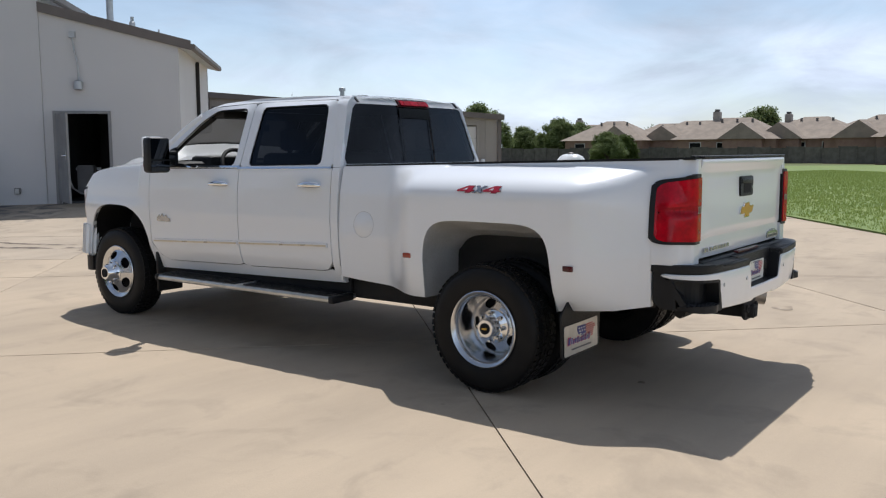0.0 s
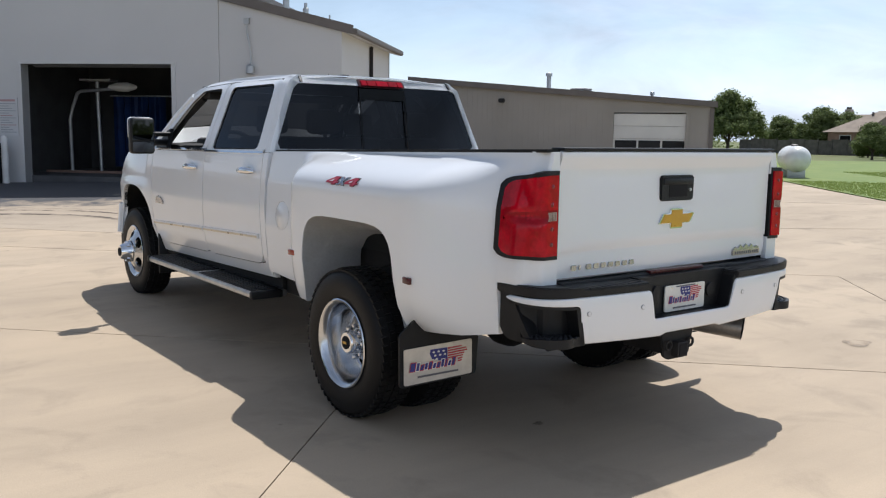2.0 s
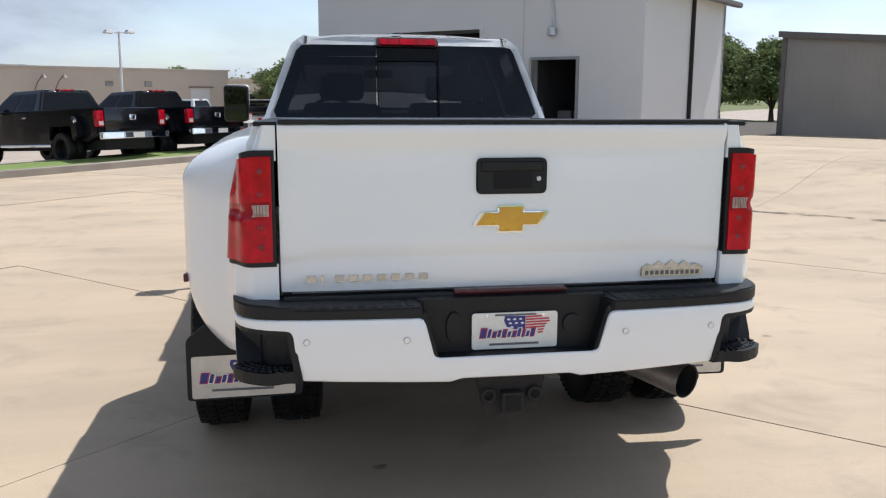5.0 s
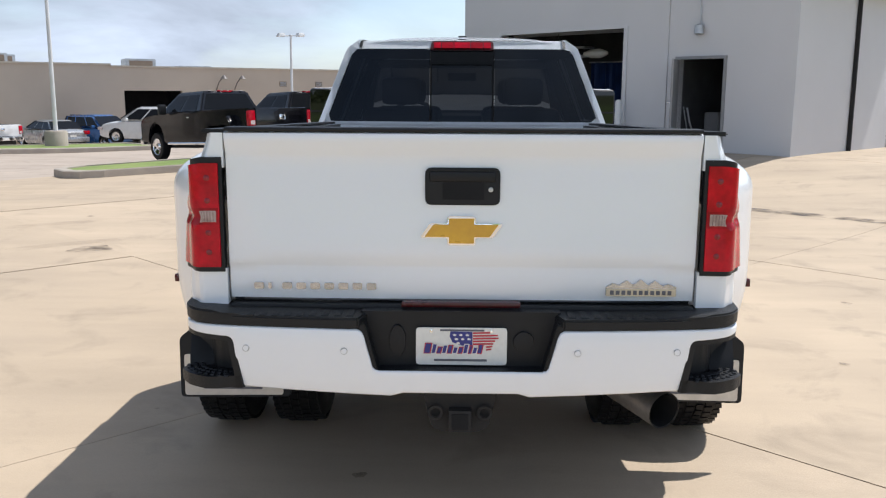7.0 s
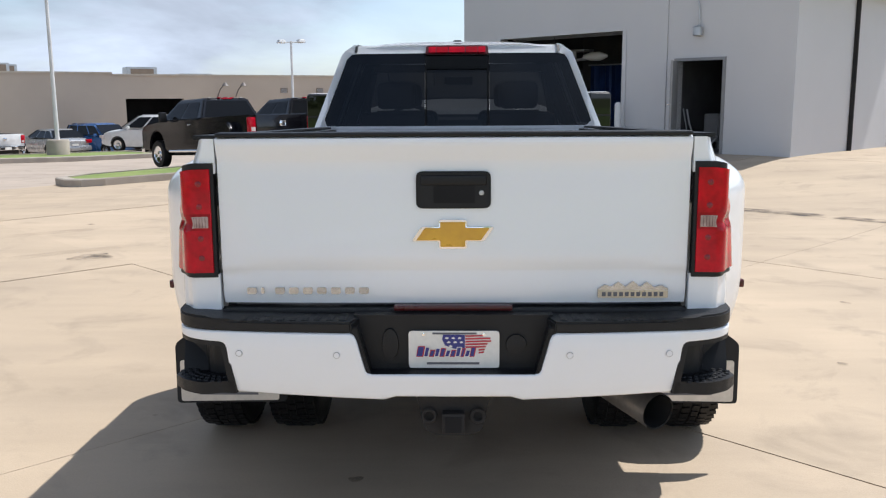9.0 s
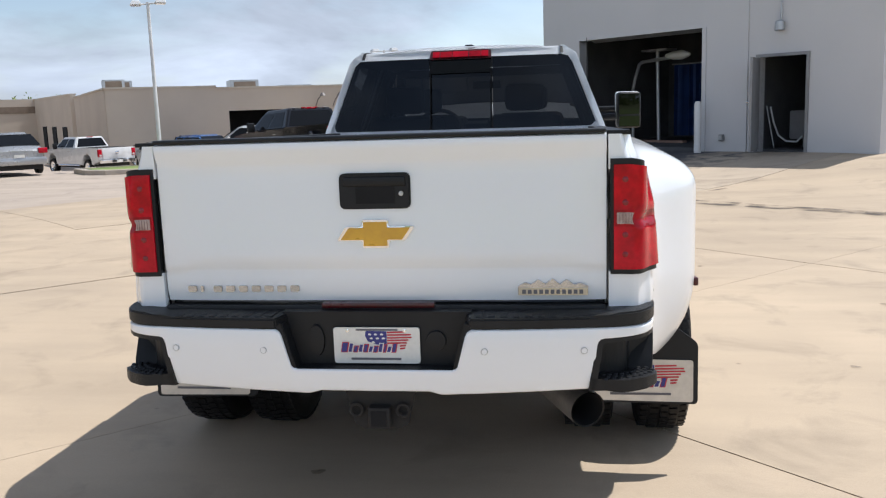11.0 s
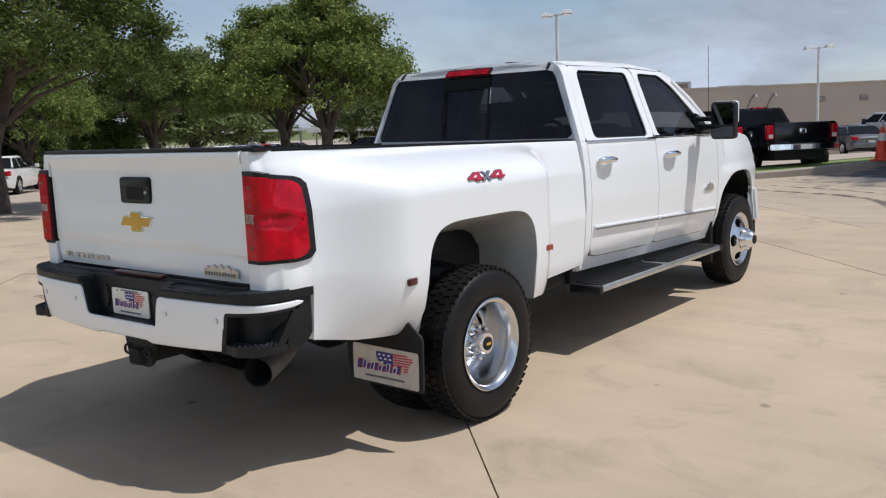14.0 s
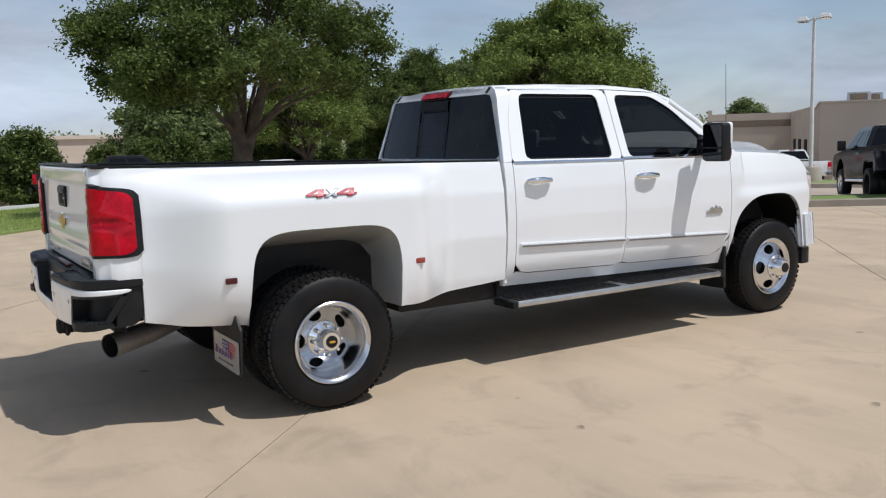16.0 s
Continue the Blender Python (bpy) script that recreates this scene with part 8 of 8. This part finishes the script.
def oak(seed, h, r, trunk, mat, clear=0.22, leaves=3400, size=0.13, rings=((0.74, 0.40, 11), (0.62, 0.58, 10), (0.38, 0.74, 8), (0.14, 0.86, 4)), lobe=0.30, forks=3):
    """Crown mesh and trunk mesh of a broad tree: a forked trunk, limbs out to many leafy clumps."""
    rnd = random.Random(seed)
    lobes, limbs = [], []
    for q0, z0, n in rings:
        turn = rnd.uniform(0, 6.28)
        for k in range(n):
            a = turn + 2 * math.pi * (k + rnd.uniform(-0.35, 0.35)) / n
            q = r * q0 * rnd.uniform(0.80, 1.12)
            z = h * (z0 + rnd.uniform(-0.05, 0.05))
            s = lobe * rnd.uniform(0.75, 1.25)
            lobes.append((q * math.cos(a), q * math.sin(a), z, r * s, h * s * 0.36))
            limbs.append((q * 0.9 * math.cos(a), q * 0.9 * math.sin(a), z - h * 0.02))
            if rnd.random() < 0.6:
                b = a + rnd.uniform(-0.5, 0.5)
                lobes.append((q * 1.22 * math.cos(b), q * 1.22 * math.sin(b), z - h * rnd.uniform(-0.03, 0.07), r * s * 0.5, h * s * 0.17))
    bm = tube([(0, 0, -0.8), (0, 0, 0.15), (0.03, 0.02, h * clear * 0.6), (0.0, 0.05, h * clear)], [trunk * 1.5, trunk * 1.1, trunk * 0.92, trunk * 0.8], n=12)
    stems = []
    for k in range(forks):
        a = 2 * math.pi * (k + rnd.uniform(-0.2, 0.2)) / forks
        top = (r * 0.28 * math.cos(a), r * 0.28 * math.sin(a), h * 0.62)
        mid = (top[0] * 0.5, top[1] * 0.5, h * (clear + 0.17))
        tube([(0, 0, h * clear * 0.75), mid, top], [trunk * 0.66, trunk * 0.48, trunk * 0.2], bm, n=9)
        stems.append((a, mid))
    for x, y, z in limbs:
        a = math.atan2(y, x)
        f = min(stems, key=lambda s: abs(math.atan2(math.sin(a - s[0]), math.cos(a - s[0]))))[1]
        b0 = f if rnd.random() < 0.7 else (0, 0, h * clear * 0.95)
        tube([b0, (b0[0] + (x - b0[0]) * 0.45, b0[1] + (y - b0[1]) * 0.45, b0[2] + (z - b0[2]) * 0.62), (x, y, z)], [trunk * 0.30, trunk * 0.19, trunk * 0.05], bm, n=7)
    return leaf_mesh("crown", seed, lobes, leaves, size, mat), finish("trunk", bm, BARK)


OAKS = {"large": oak(11, 8.6, 4.9, 0.34, LEAF, 0.26, 20000, 0.06, ((0.78, 0.50, 13), (0.66, 0.63, 12), (0.42, 0.77, 9), (0.14, 0.90, 4)), 0.23), "wide": oak(12, 8.0, 4.6, 0.28, LEAFC, 0.25, 12000, 0.075, ((0.74, 0.46, 10), (0.62, 0.60, 10), (0.38, 0.75, 8), (0.14, 0.87, 4)), 0.24), "small": oak(13, 5.2, 2.9, 0.16, LEAFB, 0.36, 5200, 0.085, ((0.7, 0.52, 9), (0.6, 0.66, 8), (0.4, 0.8, 6), (0.1, 0.9, 2)), 0.30), "far": oak(14, 7.0, 4.2, 0.22, LEAFB, 0.16, 4200, 0.16), "bush": oak(15, 2.9, 1.25, 0.06, LEAF, 0.03, 2600, 0.07, ((0.7, 0.18, 7), (0.75, 0.42, 8), (0.6, 0.65, 7), (0.3, 0.84, 4)), 0.36)}


def plant(kind, x, y, label, yaw=0.0, scale=1.0, name="oak_tree", category="tree", group=""):
    root = thing(name, label, category, Matrix.Translation((x, y, g(x, y))) @ Matrix.Rotation(yaw, 4, "Z") @ Matrix.Scale(scale, 4), group)
    for nm, me in zip(("crown", "trunk"), OAKS[kind]):
        o = new(nm, me)
        o.parent = root
    return root


plant("large", -18.6, 6.5, "broad dark green oak with spreading limbs on the lawn", 3.4, 0.90)
plant("wide", -26.2, 22.8, "broad live oak on a car park island", 1.0, 0.92, group="car park oaks")
plant("wide", -21.4, 20.8, "live oak with a leaning trunk on a car park island", 2.6, 0.90, group="car park oaks")
plant("small", -32.6, 35.9, "young oak on a far island", 0.5, 0.95, group="car park oaks")
plant("large", -40.0, 25.2, "tall oak among the parked cars", 2.2, 0.9, group="car park oaks")
plant("wide", -36.0, 16.0, "oak behind the lawn", 2.9, 0.8, group="car park oaks")
plant("wide", -50.0, 24.0, "oak behind the parked cars", 4.0, 0.95, group="car park oaks")
plant("far", -47.0, 33.0, "light green tree behind the parked cars", 0.3, 1.1, group="car park oaks")
plant("far", -52.0, 14.0, "light green tree beyond the lawn", 1.3, 1.0, group="car park oaks")
plant("small", -0.45, 52.6, "round grey-green tree before the far offices", 0.7, 0.92, name="young_tree")
plant("small", 6.9, 58.0, "light green tree beyond the wash bay", 2.1, 0.80, name="young_tree")
plant("far", -5.0, 72.0, "leafy tree beside the far offices", 1.1, 0.42, name="young_tree")
plant("bush", -31.2, 2.2, "dense dark green shrub on the mulch bed", 0.2, 1.0, name="shrub", category="shrub")
plant("bush", -39.0, 3.8, "loose green shrub behind the lawn", 1.7, 1.0, name="shrub", category="shrub", group="shrubs")
for k in range(9):
    x, y = -38.5 - 0.25 * k, 6.5 + 2.1 * k
    plant("bush", x, y, "bright green hedge shrub behind the oak", 0.9 * k, 0.85 + 0.1 * (k % 3), name="hedge_shrub", category="shrub", group="hedge")
for x, y, s, kd in ((86, 59, 0.98, "far"), (97, 59, 0.62, "far"), (96, 53, 0.75, "far"), (104, 54, 0.7, "far"), (72, 34.5, 0.42, "far"), (24.6, 45.5, 0.60, "far"), (27.6, 44.2, 0.64, "far"), (30.6, 43.6, 0.58, "far"), (26.4, 48.5, 0.70, "far"), (21.5, 48.0, 0.6, "far"), (34, 46, 0.6, "far"), (106, 30, 0.9, "far"), (-11, 84, 0.72, "far"), (-78, 62, 0.9, "far"), (-84, 70, 1.0, "far"), (-74, 76, 0.9, "far"), (-92, 60, 1.0, "far"), (-88, 48, 0.9, "far"), (-70, 92, 1.0, "far"), (-96, 38, 0.9, "far")):
    plant(kd, x, y, "leafy tree far behind the buildings", x, s, name="far_tree", group="far trees")
plant("bush", 82.0, 37.2, "dark bush against the fence", 0.4, 1.0, name="fence_bush", category="shrub", group="fence bushes")
plant("bush", 81.0, 39.5, "dark bush against the fence", 1.4, 1.0, name="fence_bush", category="shrub", group="fence bushes")
# woods on the horizon
rw_ = np.random.RandomState(4)
wood_lobes = []
for k in range(230):
    a = math.radians(rw_.uniform(0, 360))
    d = rw_.uniform(170, 260)
    wood_lobes.append((d * math.cos(a), d * math.sin(a), rw_.uniform(0.0, 2.0), rw_.uniform(7, 14), rw_.uniform(2.2, 4.6)))
tagged(new("far_woods", leaf_mesh("far_woods", 8, wood_lobes, 24000, 0.42, LEAFB)), "low belt of far green woods along the horizon", "woods", kind="stuff")


# ---- houses and fence beyond the lawn ----
def house(x, y, yaw, w, d, label):
    root = thing("house", label, "house", at(x, y, yaw), "row of houses")
    part("wall", box(-w / 2, w / 2, -d / 2, d / 2, -0.3, 2.6), BRICKFAR, root, smooth=0)
    bm = bmesh.new()
    e, rz = 0.5, 5.0
    q = [bm.verts.new(p) for p in ((-w / 2 - e, -d / 2 - e, 2.5), (w / 2 + e, -d / 2 - e, 2.5), (w / 2 + e, d / 2 + e, 2.5), (-w / 2 - e, d / 2 + e, 2.5), (-w / 2 + d * 0.42, 0, rz), (w / 2 - d * 0.42, 0, rz))]
    for f in ((0, 1, 5, 4), (1, 2, 5), (2, 3, 4, 5), (3, 0, 4), (3, 2, 1, 0)):
        bm.faces.new([q[i] for i in f])
    rf = part("roof", bm, SHINGLE, root, smooth=0)
    gw, gx = w * 0.19, w * (0.18 if int(x) % 2 else -0.2)
    bm = bmesh.new()
    q = [bm.verts.new(p) for p in ((gx - gw - e, d / 2 + 1.4, 2.5), (gx + gw + e, d / 2 + 1.4, 2.5), (gx, d / 2 + 1.4, 4.3), (gx - gw - e, 0.2, 2.5), (gx + gw + e, 0.2, 2.5), (gx, 0.2, 4.3))]
    for f in ((0, 1, 2), (3, 5, 4), (1, 4, 5, 2), (0, 2, 5, 3), (0, 3, 4, 1)):
        bm.faces.new([q[i] for i in f])
    part("gable_roof", bm, SHINGLE, root, smooth=0)
    part("gable_wall", box(gx - gw, gx + gw, d / 2 - 0.2, d / 2 + 1.0, -0.3, 2.5), BRICKFAR, root, smooth=0)
    if int(y) % 5 == 0:
        part("chimney", box(w * 0.2 - 0.4, w * 0.2 + 0.4, -0.4, 0.4, 3.8, 5.7, 0.03), FARCHIMNEY, rf)
        part("chimney_cap", box(w * 0.2 - 0.25, w * 0.2 + 0.25, -0.25, 0.25, 5.7, 6.0, 0.03), FASCIA, rf)
    for k in range(3):
        part("roof_vent", box(-w * 0.2 + k * 1.7, -w * 0.2 + 0.22 + k * 1.7, 0.9, 1.12, rz - 0.6, rz - 0.16, 0.02), FASCIA, rf)
        win = part("window", box(-w * 0.32 + k * w * 0.28, -w * 0.32 + k * w * 0.28 + 1.2, d / 2, d / 2 + 0.04, 0.9, 2.1), CARGLASS, root, smooth=0)
        part("frame", box(-w * 0.32 + k * w * 0.28 - 0.08, -w * 0.32 + k * w * 0.28 + 1.28, d / 2 - 0.01, d / 2 + 0.02, 0.82, 2.18), OFFWHITE, win, smooth=0)


for k, (x, y, yaw, w, d) in enumerate(((96, 5.0, 84, 12, 10), (97, 14.0, 90, 11, 10), (99, 22.0, 86, 11, 10), (96, 30.0, 92, 11, 9), (103, 37.0, 88, 12, 10), (98, 46.0, 95, 10, 9), (110, 55.0, 90, 12, 9), (108, 25.0, 90, 12, 10), (112, 18.0, 80, 13, 10), (90, -3.0, 80, 12, 10), (112, 44.0, 96, 12, 10), (91, 9.5, 96, 9, 8), (114, 33.0, 84, 12, 10))):
    house(x, y, yaw, w, d, "brown-roofed brick house behind the wooden fence")
fence = thing("wood_fence", "weathered dark wooden fence along the meadow", "fence", kind="structure")
for k in range(34):
    y = 2.0 + k * 1.6
    x = 84.5 + 0.0 * y
    z = g(x, y)
    part("fence_panel", box(x, x + 0.06, y, y + 1.56, z, z + 1.5 + 0.06 * (k % 3), 0.0), FENCEWOOD, fence, smooth=0)
    part("fence_post", box(x - 0.08, x + 0.0, y - 0.06, y + 0.06, z, z + 1.66, 0.0), FENCEWOOD, fence, smooth=0)

# ---- propane tank and little white rail ----
tk = thing("gas_tank", "white horizontal gas tank on short legs on the lawn", "tank", at(25.6, 13.7, 40))
part("shell", lathe([(0.0, -1.25), (0.25, -1.2), (0.42, -1.0), (0.46, -0.8), (0.46, 0.8), (0.42, 1.0), (0.25, 1.2), (0.0, 1.25)], n=28), WHITEGLOSS, tk, m=Matrix.Translation((0, 0, 0.68)))
part("dome", lathe([(0.13, 0.0), (0.13, 0.07), (0.08, 0.10), (0.0, 0.11)], n=18, axis="z"), FASCIA, tk, "dark valve cover", m=Matrix.Translation((0, 0, 1.1)))
for x in (-0.7, 0.7):
    part("leg", box(x - 0.06, x + 0.06, -0.3, 0.3, -0.05, 0.35, 0.01), GALV, tk)
rl = thing("white_rail", "short white picket rail beside the tank", "fence", at(23.6, 14.4, 0))
for k in range(5):
    part("picket", box(-1.2 + k * 0.6 - 0.05, -1.2 + k * 0.6 + 0.05, -1.2 + k * 0.6 - 0.05, -1.2 + k * 0.6 + 0.05, -0.05, 0.85, 0.01), WHITEGLOSS, rl)
for z in (0.3, 0.7):
    part("rail", tube([(-1.25, -1.25, z), (1.25, 1.25, z)], 0.04, n=6), WHITEGLOSS, rl)

# ---- far offices and carports ----
ofc = thing("far_offices", "low pale office building beyond the car park", "building", at(2.0, 84.0, 0), kind="structure")
part("wall", box(-14, 16, 0, 10, -1, 4.2), CREAMCAP, ofc, smooth=0)
part("roof_edge", box(-14.2, 16.2, -0.2, 10.2, 4.2, 4.5), TANWALL, ofc, smooth=0)
for k in range(5):
    part("window", box(-12 + k * 5.4, -8.6 + k * 5.4, -0.04, -0.003, 1.2, 3.0), CARGLASS, ofc, smooth=0)
for k, (x, y) in enumerate(((-66.0, 80.0), (-70.0, 60.0))):
    cp = thing("carport", "long pale carport roof over parked cars", "carport", at(x, y, 45), "carports")
    part("roof", box(-14, 14, -3, 3, 2.7, 2.95), OFFWHITE, cp, smooth=0)
    for j in range(6):
        part("post", box(-13 + j * 5.2, -12.8 + j * 5.2, -0.1, 0.1, -0.5, 2.7), GALV, cp, smooth=0)
wh = thing("far_warehouse", "long low brown warehouse beyond the lawn", "building", at(-95.0, 6.0, 90), kind="structure")
part("wall", box(-25, 25, 0, 12, -1, 4.2), TANWALL, wh, smooth=0)
part("roof_edge", box(-25.3, 25.3, -0.3, 12.3, 4.2, 4.6), CREAMCAP, wh, smooth=0)


# ---- concrete slabs, last ----
pave = thing("pavement", "beige broom-finished concrete slabs with open joints", "pavement", kind="structure")
part("bedding", sheet(np.linspace(-11, 45, 29), np.linspace(-15.35, 7.25, 14), -0.03), DIRT, pave, smooth=0)
v_edges = [-15.4, -13.97, -9.62, -5.27, -0.92, 3.43, 7.28]
u_edges = [-11.0, -7.99, -3.64, 0.707, 5.06, 6.75, 9.41, 13.74, 18.1, 22.5, 26.9, 31.3, 35.7, 40.1, 45.0]
gap = 0.004
for i, (u0, u1) in enumerate(zip(u_edges, u_edges[1:])):
    for j, (v0, v1) in enumerate(zip(v_edges, v_edges[1:])):
        if u0 > 13 and v1 < -1.5:
            continue
        by_bay = v1 < -5
        if not by_bay and u0 == 6.75:
            continue
        end = 9.41 if (u0 == 5.06 and not by_bay) else u1
        mat = APRON if (by_bay and u0 > 6) else CONCRETEB if (u0 > 0.5 and v0 > -1.0) or (u0 > 5 and v0 > -5.5) else CONCRETE
        wear = 0.0015 * ((i * 7 + j * 3) % 4)
        part("slab", sheet(np.linspace(u0 + gap, end - gap, 8), np.linspace(v0 + gap, v1 - gap, 8), -wear, thick=0.12), mat, pave, smooth=30)
